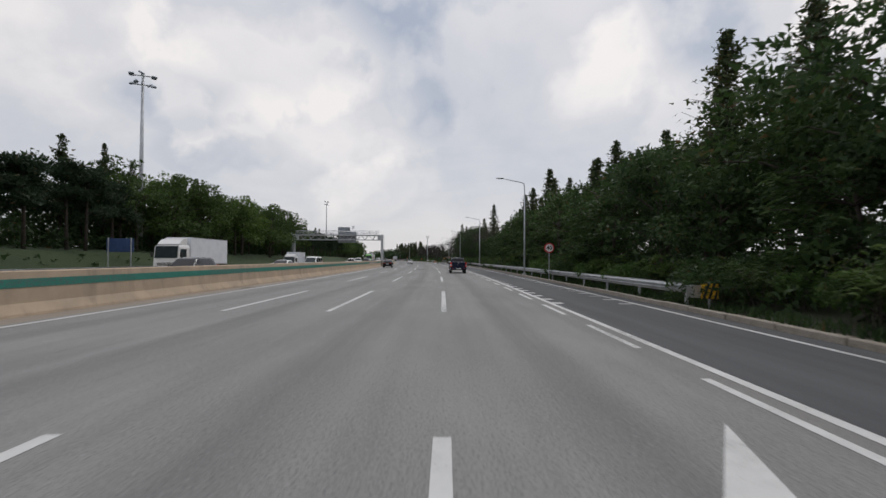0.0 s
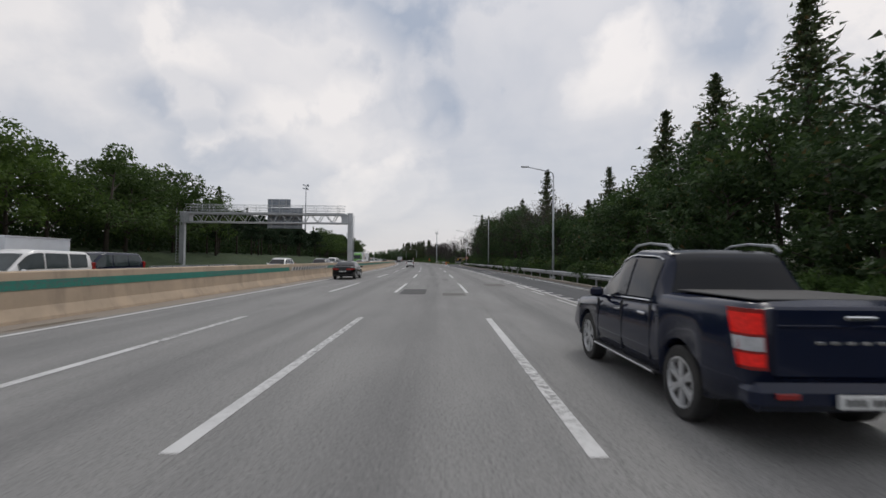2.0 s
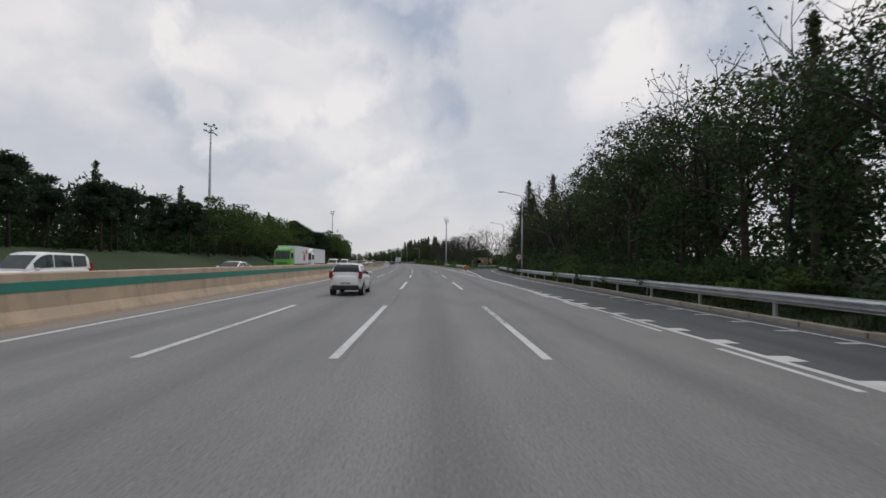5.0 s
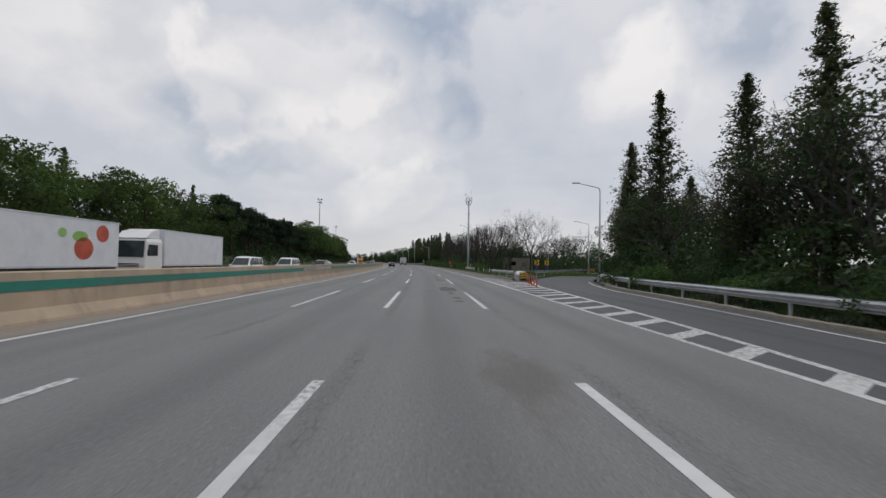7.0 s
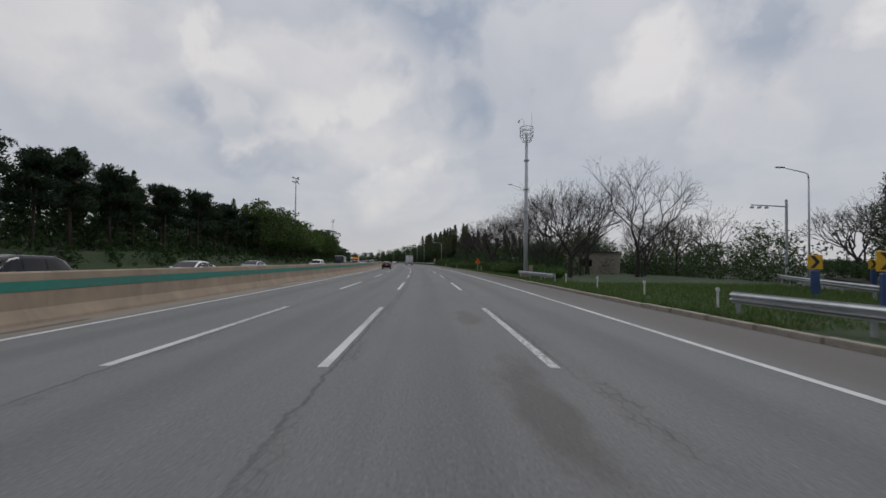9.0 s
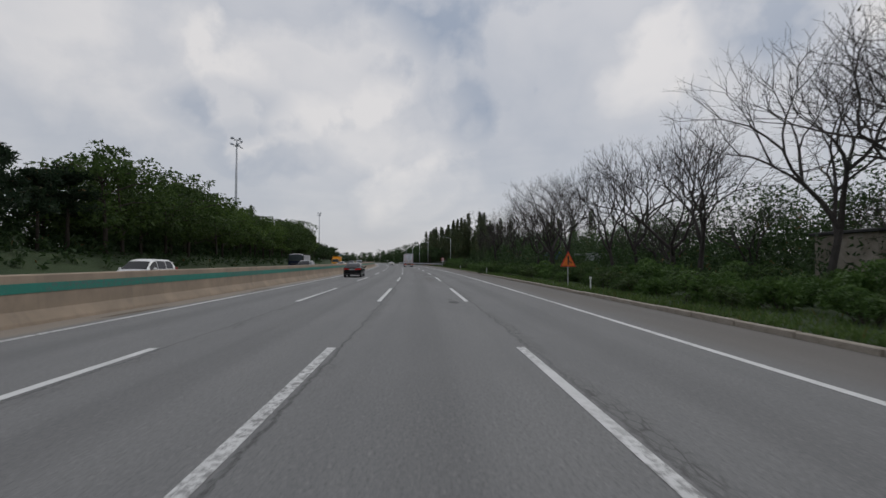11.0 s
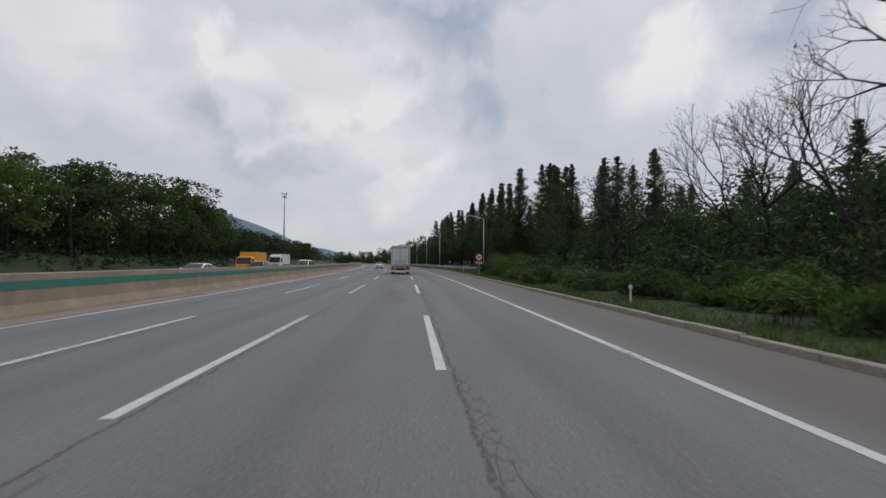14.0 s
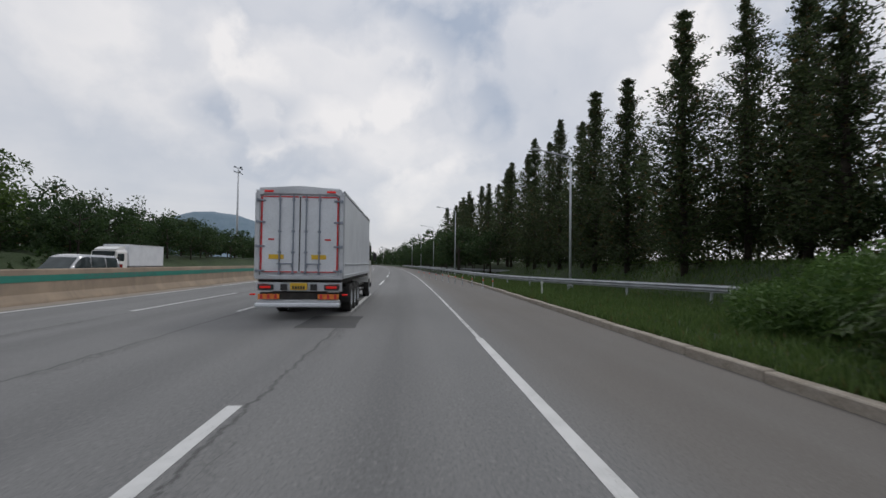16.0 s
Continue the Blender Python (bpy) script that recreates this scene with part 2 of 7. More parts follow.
def asphalt_material():
    m = Nodes("worn_asphalt")
    uv = m.uv()
    n, s, _ = m.xyz(uv)
    fine = m.noise(uv, 30.0, 4.0, 0.75)
    grit = m.noise(uv, 17.0, 5.0, 0.8)
    long = m.noise(m.scaled(uv, (1.6, 0.035, 1.0)), 1.0, 5.0, 0.6)
    blotch = m.noise(m.scaled(uv, (0.5, 0.16, 1.0)), 1.0, 5.0, 0.6)
    col = m.mix(m.band(blotch, 0.3, 0.72), (0.205, 0.203, 0.197), (0.262, 0.258, 0.248))
    col = m.mix(m.math("MULTIPLY", m.band(long, 0.42, 0.72), 0.34), col, (0.13, 0.13, 0.129))
    # an older, darker surface course further along
    col = m.mix(m.math("MULTIPLY", m.band(s, 60.0, 215.0), 0.60), col, (0.116, 0.118, 0.121))
    # a darker, oily strip down the middle of each lane
    ph = m.math("FRACT", m.math("DIVIDE", m.math("ADD", n, 19.65), 3.56))
    w = m.math("ABSOLUTE", m.math("SUBTRACT", ph, 0.5))
    track = m.math("SUBTRACT", 1.0, m.band(w, 0.03, 0.20))
    track = m.math("MULTIPLY", track, m.math("ADD", 0.25, m.math("MULTIPLY", long, 0.7)))
    col = m.mix(m.math("MULTIPLY", track, 0.55), col, (0.085, 0.085, 0.086))
    col = m.mix(m.math("MULTIPLY", m.band(grit, 0.50, 0.70), 0.42), col, (0.36, 0.355, 0.34))
    col = m.mix(m.math("MULTIPLY", m.band(fine, 0.48, 0.66), 0.60), col, (0.06, 0.06, 0.06))
    # long cracks beside the lane joints
    wander = m.noise(m.scaled(uv, (0.0, 0.8, 1.0)), 1.0, 9.0, 0.78)
    there = m.math("MAXIMUM", m.math("MULTIPLY", m.band(s, 262.0, 300.0), 0.95), m.band(m.noise(m.scaled(uv, (0.05, 0.045, 1.0)), 1.0, 2.0, 0.5), 0.44, 0.56))
    gaps = m.noise(m.scaled(uv, (0.4, 0.16, 1.0)), 1.0, 3.0, 0.6)
    cells = m.node("ShaderNodeTexVoronoi", Scale=6.0)
    cells.feature = "DISTANCE_TO_EDGE"
    m.t.links.new(m.scaled(uv, (1.3, 0.55, 1.0)), cells.inputs["Vector"])
    craze = m.math("SUBTRACT", 1.0, m.band(m.math("ADD", cells.outputs["Distance"], m.math("MULTIPLY", fine, 0.05)), 0.03, 0.085))
    for joint in LINES:
        line = m.math("ABSOLUTE", m.math("SUBTRACT", m.math("SUBTRACT", n, joint + 0.17), m.math("MULTIPLY", m.math("SUBTRACT", wander, 0.5), 0.55)))
        crack = m.math("SUBTRACT", 1.0, m.band(line, 0.014, 0.042))
        crack = m.math("MULTIPLY", crack, m.math("MULTIPLY", there, m.math("MULTIPLY", m.band(grit, 0.42, 0.52), m.math("ADD", 0.4, m.math("MULTIPLY", m.band(s, 150.0, 260.0), 0.6)))))
        col = m.mix(m.math("MULTIPLY", crack, 0.8), col, (0.03, 0.03, 0.03))
        # crazed, broken strip where the joint has opened
        off = m.math("ABSOLUTE", m.math("SUBTRACT", m.math("SUBTRACT", n, joint + 0.30), m.math("MULTIPLY", m.math("SUBTRACT", wander, 0.5), 0.9)))
        zone = m.math("MULTIPLY", m.math("SUBTRACT", 1.0, m.band(off, 0.05, 0.22)), m.math("MULTIPLY", m.band(s, 172.0, 190.0), m.band(gaps, 0.42, 0.58)))
        col = m.mix(m.math("MULTIPLY", m.math("MULTIPLY", zone, craze), 0.75), col, (0.035, 0.034, 0.033))
        col = m.mix(m.math("MULTIPLY", zone, 0.18), col, (0.07, 0.068, 0.066))
    # oil and brake smears with soft, ragged edges
    ragged = m.math("MULTIPLY", m.math("SUBTRACT", m.noise(m.scaled(uv, (1.4, 0.5, 1.0)), 1.0, 5.0, 0.65), 0.5), 2.2)
    for s0, n0, ls, ln, k in ((184.3, 1.0, 2.6, 0.6, 0.5), (213.0, 0.95, 1.2, 0.4, 0.4), (220.5, 1.07, 1.5, 0.45, 0.6), (223.2, 0.98, 1.4, 0.4, 0.55), (226.9, 0.92, 1.8, 0.4, 0.55), (233, 1.05, 2.4, 0.45, 0.55), (241, 0.95, 2.2, 0.4, 0.45),
                              (318.1, 0.95, 1.0, 0.75, 0.6), (322, 0.85, 2.4, 0.7, 0.5), (315.4, 1.0, 1.6, 0.5, 0.35), (330.2, 0.98, 2.6, 0.6, 0.45), (347, 0.5, 8.0, 0.5, 0.3), (373, 0.5, 7.0, 0.6, 0.3), (395, 0.6, 6.0, 0.6, 0.3)):
        du = m.math("DIVIDE", m.math("SUBTRACT", s, s0), ls)
        dv = m.math("DIVIDE", m.math("SUBTRACT", n, n0), ln)
        rr = m.math("ADD", m.math("SQRT", m.math("ADD", m.math("MULTIPLY", du, du), m.math("MULTIPLY", dv, dv))), ragged)
        col = m.mix(m.math("MULTIPLY", m.math("SUBTRACT", 1.0, m.band(rr, 0.45, 1.15)), k), col, (0.072, 0.060, 0.052))
    # dusty edges beside the barrier and the right verge
    dust = m.math("SUBTRACT", 1.0, m.band(m.math("ADD", n, m.math("MULTIPLY", blotch, 0.9)), -8.85, -8.25))
    col = m.mix(m.math("MULTIPLY", dust, 0.65), col, (0.30, 0.24, 0.18))
    dust2 = m.math("MULTIPLY", m.band(m.math("ADD", n, m.math("MULTIPLY", m.math("ADD", blotch, grit), 0.8)), 5.9, 7.2), m.math("ADD", 0.35, m.math("MULTIPLY", gaps, 0.9)))
    col = m.mix(m.math("MULTIPLY", dust2, 0.80), col, (0.108, 0.093, 0.078))
    col = m.mix(m.math("MULTIPLY", m.band(fine, 0.46, 0.62), 0.14), col, (0.07, 0.066, 0.06))
    m.bump(m.math("ADD", fine, m.math("MULTIPLY", grit, 0.6)), 0.5, 0.006)
    return m.done(col, m.math("ADD", 0.72, m.math("MULTIPLY", fine, 0.2)), 0.0)


def ramp_material():
    m = Nodes("dark_ramp_asphalt")
    uv = m.uv()
    fine = m.noise(uv, 60.0, 3.0, 0.7)
    long = m.noise(m.scaled(uv, (1.2, 0.05, 1.0)), 1.0, 5.0, 0.6)
    col = m.mix(m.band(long, 0.3, 0.7), (0.046, 0.048, 0.052), (0.074, 0.076, 0.081))
    col = m.mix(m.math("MULTIPLY", m.band(fine, 0.5, 0.8), 0.4), col, (0.16, 0.16, 0.16))
    m.bump(fine, 0.4, 0.006)
    return m.done(col, 0.82)


def paint_material(name, base, wear=0.5):
    m = Nodes(name)
    v = m.coord()
    big = m.noise(v, 1.3, 5.0, 0.7)
    fine = m.noise(v, 26.0, 5.0, 0.75)
    col = m.mix(m.band(big, 0.35, 0.75), base, tuple(c * 0.82 for c in base))
    chips = m.band(m.math("ADD", m.math("MULTIPLY", fine, 0.75), m.math("MULTIPLY", big, 0.35)), 0.62, 0.72)
    col = m.mix(m.math("MULTIPLY", chips, wear), col, (0.21, 0.21, 0.2))
    # stretches where the paint has broken up into flakes
    worn = m.band(m.noise(v, 0.11, 2.0, 0.5), 0.47, 0.60)
    flakes = m.band(m.noise(v, 9.0, 4.0, 0.7), 0.47, 0.56)
    col = m.mix(m.math("MULTIPLY", m.math("MULTIPLY", worn, flakes), wear), col, (0.10, 0.098, 0.095))
    m.bump(fine, 0.2, 0.003)
    return m.done(col, 0.6)


def concrete_material():
    """Dusty barrier concrete with a green painted stripe of its own, stains and runs."""
    m = Nodes("barrier_concrete")
    v = m.coord()
    x, y, z = m.xyz(v)
    big = m.noise(v, 0.55, 6.0, 0.65)
    fine = m.noise(v, 22.0, 4.0, 0.7)
    runs = m.noise(m.scaled(v, (1.6, 1.6, 0.22)), 1.0, 5.0, 0.65)
    col = m.mix(m.band(big, 0.32, 0.7), (0.50, 0.385, 0.275), (0.40, 0.315, 0.23))
    col = m.mix(m.math("MULTIPLY", m.band(runs, 0.5, 0.72), 0.45), col, (0.17, 0.145, 0.12))
    col = m.mix(m.math("MULTIPLY", m.band(fine, 0.5, 0.8), 0.25), col, (0.5, 0.44, 0.37))
    m.bump(fine, 0.3, 0.005)
    # the wall is a darker brown past the exit
    past_exit = m.band(m.xyz(m.t.nodes.new("ShaderNodeNewGeometry").outputs["Position"])[1], 190.0, 235.0)
    col = m.mix(m.math("MULTIPLY", past_exit, m.math("ADD", 0.22, m.math("MULTIPLY", big, 0.5))), col, (0.145, 0.118, 0.092))
    return m.done(col, 0.88)


def leaf_material(name, c1, c2, dead=0.0):
    m = Nodes(name)
    g = m.t.nodes.new("ShaderNodeNewGeometry").outputs["Random Per Island"]
    v = m.coord()
    big = m.noise(v, 0.5, 3.0, 0.6)
    f = m.math("ADD", m.math("MULTIPLY", g, 0.5), m.math("MULTIPLY", big, 0.5))
    col = m.mix(m.band(f, 0.2, 0.85), c1, c2)
    tree = m.random()
    col = m.mix(m.math("MULTIPLY", tree, 0.35), col, tuple(c * 0.55 for c in c1))
    if dead:
        col = m.mix(m.math("MULTIPLY", m.band(g, 1 - dead, 1.0), 0.8), col, (0.14, 0.08, 0.035))
    mat = m.done(col, 0.6, 0.0, Specular_IOR_Level=0.25)
    # light that shines through the leaf
    thin = m.node("ShaderNodeBsdfTranslucent", Color=col)
    both_ = m.node("ShaderNodeMixShader", Fac=0.38)
    m.t.links.new(m.b.outputs[0], both_.inputs[1])
    m.t.links.new(thin.outputs[0], both_.inputs[2])
    m.t.links.new(both_.outputs[0], m.out.inputs[0])
    return mat


def ground_material(name, c1, c2, c3):
    m = Nodes(name)
    v = m.coord()
    a = m.noise(v, 0.12, 6.0, 0.65)
    b = m.noise(v, 1.4, 5.0, 0.7)
    c = m.noise(v, 14.0, 4.0, 0.7)
    col = m.mix(m.band(a, 0.3, 0.7), c1, c2)
    col = m.mix(m.math("MULTIPLY", m.band(b, 0.5, 0.75), 0.6), col, c3)
    col = m.mix(m.math("MULTIPLY", m.band(c, 0.4, 0.8), 0.35), col, (0.01, 0.012, 0.006))
    m.bump(m.math("ADD", b, c), 0.8, 0.06)
    return m.done(col, 0.95)


def glass_material(name, tint, rough=0.04):
    m = Nodes(name)
    v = m.coord()
    a = m.noise(v, 2.0, 3.0, 0.5)
    return m.done(m.mix(m.band(a, 0.3, 0.8), tint, tuple(c * 1.4 for c in tint)), rough, 0.0, Specular_IOR_Level=0.32)


def glow_material(name, colour, strength, base):
    m = Nodes(name)
    v = m.coord()
    a = m.noise(v, 30.0, 2.0, 0.5)
    return m.done(m.mix(a, base, colour), 0.25, 0.0, Emission_Color=(*colour, 1.0), Emission_Strength=strength)


ASPHALT = asphalt_material()
RAMP = ramp_material()
WHITE_LINE = paint_material("white_road_paint", (0.58, 0.58, 0.57), 0.75)
WORN_LINE = paint_material("worn_white_road_paint", (0.55, 0.55, 0.54), 0.9)
PATCH = surface("patch_asphalt", (0.07, 0.07, 0.073), (0.095, 0.093, 0.09), 0.85, big=1.2, small=60, bump=0.5, spread=0.4)
PATCH_LIGHT = surface("old_patch_asphalt", (0.13, 0.125, 0.118), (0.17, 0.163, 0.15), 0.88, big=1.6, small=60, bump=0.5, spread=0.35)
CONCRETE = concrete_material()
GREEN_PAINT = paint_material("green_barrier_paint", (0.02, 0.20, 0.15), 0.55)
BLACK_PAINT = paint_material("black_barrier_paint", (0.03, 0.03, 0.032), 0.25)
WHITE_PAINT = paint_material("white_barrier_paint", (0.6, 0.6, 0.58), 0.25)
KERB = surface("kerb_concrete", (0.36, 0.32, 0.27), (0.26, 0.225, 0.18), 0.9, big=2.0, small=30, bump=0.4, spread=0.3)
DIRT = ground_material("verge_dirt", (0.20, 0.165, 0.125), (0.15, 0.125, 0.095), (0.10, 0.095, 0.06))
GRASS = ground_material("verge_grass", (0.024, 0.045, 0.014), (0.038, 0.062, 0.019), (0.050, 0.058, 0.023))
WOODFLOOR = ground_material("woodland_floor", (0.03, 0.035, 0.018), (0.045, 0.05, 0.024), (0.05, 0.042, 0.028))
STEEL = surface("galvanised_steel", (0.52, 0.535, 0.55), (0.40, 0.415, 0.43), 0.45, 0.75, big=2.0, small=30, bump=0.05)
STEEL_DULL = surface("weathered_steel", (0.44, 0.46, 0.48), (0.33, 0.345, 0.36), 0.55, 0.4, big=1.5, small=30, bump=0.05)
POLE = surface("pole_paint", (0.50, 0.52, 0.54), (0.40, 0.42, 0.44), 0.5, 0.2, big=1.2, small=25, bump=0.03)

# ---- road, markings, ground ----
S0, S1 = -60.0, 760.0


def ramp_left(s):
    return lerp_table(s, ((-60, 5.9), (140, 5.9), (178, 5.75), (184, 6.16), (189, 6.64), (198, 7.2), (207, 7.7), (213, 8.0), (221, 9.5), (228, 11.4), (240, 17.0), (262, 29.0), (285, 45.0), (310, 65.0)))


def ramp_right(s):
    return lerp_table(s, ((-60, 9.6), (170, 9.65), (188, 10.5), (200, 11.7), (208, 12.4), (215, 13.8), (226, 17.0), (245, 26.0), (265, 37.0), (285, 51.0), (310, 72.0)))


def outer_line(s):
    """The solid line along the outer lane."""
    return lerp_table(s, ((130, 5.8), (184, 5.29)))


def kerb_n(s):
    return lerp_table(s, ((216, 8.6), (236, 8.15), (245, 7.9), (295, 8.05), (320, 8.12), (357, 8.2), (392, 8.6), (405, 8.85), (434, 9.3), (470, 9.5), (760, 9.5)))


ground = bmesh.new()
bmesh.ops.create_grid(ground, x_segments=8, y_segments=8, size=3500, matrix=Matrix.Translation((-300, 400, -0.25)))
tagged(part("ground", ground, WOODFLOOR), "dark soil and weeds stretching to the horizon", "ground", kind="structure")

road = bmesh.new()
ribbon(road, S0, S1, [(-10.8, 0.0), (EDGE, 0.0), (LINES[0], 0.0), (LINES[1], 0.0), (LINES[2], 0.0), (lambda s: outer_line(s) + 0.1, 0.0)], 4)
tagged(part("road", road, ASPHALT), "worn grey four-lane motorway asphalt with wheel tracks and cracks", "road", kind="structure")
shoulder = bmesh.new()
ribbon(shoulder, 212, S1, [(5.39, 0.0), (lambda s: min(kerb_n(s), max(5.6, ramp_left(s) - 0.2)) if s < 222 else kerb_n(s), 0.0)], 4)
tagged(part("shoulder", shoulder, ASPHALT), "dusty brown hard shoulder beside the motorway", "road", kind="structure")
ramp_bm = bmesh.new()
ribbon(ramp_bm, S0, 212, [(lambda s: outer_line(s) + 0.1, 0.0), (7.5, 0.0), (ramp_right, 0.0)], 4)
ribbon(ramp_bm, 212, 310, [(ramp_left, 0.0), (ramp_right, 0.0)], 4)
tagged(part("ramp", ramp_bm, RAMP), "dark newer asphalt of an exit lane leaving the motorway", "road", kind="structure")
far_road = bmesh.new()
ribbon(far_road, S0 - 20, S1, [(-26.5, 0.0), (-19.0, 0.0), (-11.4, 0.0)], 4)
tagged(part("opposite_road", far_road, ASPHALT), "grey asphalt of the opposite carriageway", "road", kind="structure")

right_verge = bmesh.new()
ribbon(right_verge, S0, 222, [(lambda s: ramp_right(s) + 0.25, 0.02), (lambda s: ramp_right(s) + 0.9, 0.05)], 4)
tagged(part("dirt_verge", right_verge, DIRT), "dusty earth strip beside the exit lane kerb", "verge", kind="structure")
bank = bmesh.new()
ribbon(bank, S0, 222, [(lambda s: ramp_right(s) + 0.9, 0.05), (lambda s: ramp_right(s) + 4, 0.25), (lambda s: ramp_right(s) + 12, 1.2), (lambda s: ramp_right(s) + 40, 3.0)], 4)
ribbon(bank, 222, 310, [(lambda s: ramp_right(s) + 1.2, 0.02), (lambda s: ramp_right(s) + 6, 0.3), (lambda s: ramp_right(s) + 40, 1.5)], 4)
tagged(part("wooded_bank", bank, WOODFLOOR), "dark wooded bank rising beside the exit lane", "bank", kind="structure")
BANK = ((10.5, 0.16), (13.0, -0.05), (17.8, 0.0), (21.5, 1.8), (25.0, 2.05), (33.0, 2.1), (80.0, 2.2))   # the grass bank past the last kerb: n, z
verge = bmesh.new()
ribbon(verge, 224, 232, [(lambda s: kerb_n(s) + 0.2, 0.10), (lambda s: max(kerb_n(s) + 0.3, ramp_left(s) - 0.5), 0.05)], 2)
ribbon(verge, 232, 310, [(lambda s: kerb_n(s) + 0.2, 0.12), (9.6, 0.16), (lambda s: max(9.8, min(ramp_left(s) - 0.6, 34.0)), 0.05)], 2)
ribbon(verge, 310, 400, [(lambda s: kerb_n(s) + 0.2, 0.12), (10.5, 0.18), (22.0, 0.1), (60.0, 0.2)], 4)
ribbon(verge, 400, 520, [(lambda s: kerb_n(s) + 0.2, 0.12), *BANK], 4)
ribbon(verge, 520, S1, [(lambda s: kerb_n(s) + 0.2, 0.12), (16.0, 0.3), (30.0, 1.5), (80.0, 2.0)], 6)
tagged(part("grass_verge", verge, GRASS), "rough green grass verge behind a concrete kerb", "verge", kind="structure")
left_verge = bmesh.new()
ribbon(left_verge, S0 - 20, S1, [(-90.0, 2.7), (-54.0, 2.7), (-36.0, 2.6), (-32.4, 2.15), (-28.6, 0.55), (-26.5, 0.02)], 5)
tagged(part("grass_bank", left_verge, GRASS), "grass bank rising from the opposite carriageway to a tree belt", "bank", kind="structure")

# kerbstones of the exit lane and of the verge
kerbs = thing("kerb", "low weathered concrete kerb along the verge", "kerb", kind="structure")
stone = boxes([((0, 0, 0.06), (0.22, 1.94, 0.2))], 0.02)
stone_ob = part("kerbstone", stone, KERB, kerbs)
stone_ob.matrix_basis = place(4, 8.95 + 0.15, 0)
s = 6.0
while s < 470:
    if s < 214 or s > 224:
        n = ramp_right(s) + 0.12 if s < 214 else kerb_n(s) + 0.1
        share("kerbstone", stone_ob.data, kerbs, place(s, n, random.uniform(-0.02, 0.01), random.uniform(-0.6, 0.6)))
    s += 2.0


def marking(name, pieces, material, label, z=0.005):
    """Painted strips on the road, one mesh; pieces: (s0, s1, n0, n1) with n as number or function."""
    bm = bmesh.new()
    for a, b, n0, n1 in pieces:
        ribbon(bm, a, b, [(n0, z), (n1, z)], 3.0)
    return tagged(part(name, bm, material), label, "road marking", kind="structure")


def dash_s(k):
    return -5.46 + 20 * k


w = 0.085
marking("edge_line", [(S0, S1, EDGE - w, EDGE + w)], WHITE_LINE, "white painted edge line beside the median")
marking("edge_line", [(S0, 409, lambda s: outer_line(s) - w, lambda s: outer_line(s) + w), (409, S1, 5.29 - 0.05, 5.29 + 0.05)], WHITE_LINE, "solid white line along the outer lane")
marking("edge_line", [(S0, 222, lambda s: ramp_right(s) - 0.72, lambda s: ramp_right(s) - 0.58)], WHITE_LINE, "white edge line of the exit lane")
for k in range(-2, 38):
    for line in LINES:
        worn = line == LINES[2] and k % 3 == 1
        cut = 2.1 if (line == LINES[2] and k == 18) else 0.0
        marking("lane_dash", [(dash_s(k) + cut, dash_s(k) + 9.53, line - w, line + w)], WORN_LINE if worn else WHITE_LINE, "white dashed lane marking, worn at the edges")
# short inner dashes beside the exit line, teeth on both lines of the exit lane
for k in range(-2, 30):
    a = 8.6 + 5.39 * k
    if a < 150:
        marking("lane_dash", [(a, a + 3.1, 5.4 - 0.07, 5.4 + 0.07)], WHITE_LINE, "short white dash beside the exit line")
for k in range(95):
    a = 17.45 + 1.8 * k
    if a < 176:
        marking("tooth_mark", [(a, a + 0.5, outer_line(a) + 0.07, outer_line(a) + 0.47)], WHITE_LINE, "white tooth mark on the exit lane line")
        e = ramp_right(a)
        marking("tooth_mark", [(a, a + 0.2, e - 1.25, e - 0.74)], WHITE_LINE, "white tooth mark on the exit lane edge")
# the gore: two lines that part, filled with slanting bars
marking("gore_line", [(178, 221, lambda s: ramp_left(s) - 0.1, lambda s: ramp_left(s) + 0.1)], WHITE_LINE, "white line between gore and exit lane")
for k in range(21):
    # bars that run back from the outer line to a bend and on to the gore line
    a = 183.6 + 2.27 * k
    n0 = outer_line(a)
    n1 = min(ramp_left(a), 9.4)
    bend = n0 + (n1 - n0) * (0.1 if a < 203 else 0.45)
    if a < 229 and n1 - n0 > 0.4:
        bm = bmesh.new()
        back, on = (bend - n0) * 1.55, (n1 - bend) * 0.82
        low = [(a + back, n0), (a, bend), (a + on, n1)]
        if a > 219:
            low = low[:2]
        verts = [(bm.verts.new(rd(p, q, 0.007)), bm.verts.new(rd(p + 0.62, q, 0.007))) for p, q in low]
        for u, v in zip(verts, verts[1:]):
            bm.faces.new((u[0], v[0], v[1], u[1]))
        tagged(part("gore_bar", bm, WHITE_LINE), "slanting white bar of the painted gore", "road marking", kind="structure")
# arrow head and letters painted on the road
bm = bmesh.new()
bm.faces.new([bm.verts.new(rd(*p, 0.006)) for p in ((4.5, 4.61), (1.0, 2.55), (1.0, 3.72))])
tagged(part("arrow_mark", bm, WHITE_LINE), "white arrow painted in the outer lane", "road marking", kind="structure")


bars = []
for i in range(4):
    for a, b, c, d in ((110.8, 111.2, 0.0, 0.34), (110.8, 114.6, 0.0, 0.07), (112.4, 112.8, 0.0, 0.34), (114.2, 114.6, 0.04, 0.34), (112.6, 114.4, 0.27, 0.34)):
        bars.append((a, b, 6.5 + 0.46 * i + c, 6.5 + 0.46 * i + d))
marking("painted_letters", bars, WORN_LINE, "worn white lettering painted on the exit lane")
bm = bmesh.new()
bm.faces.new([bm.verts.new(rd(*p, 0.006)) for p in ((120.2, 7.6), (123.3, 7.55), (123.2, 7.3), (125.2, 7.5), (123.2, 8.0), (123.3, 7.76), (120.2, 7.78))])
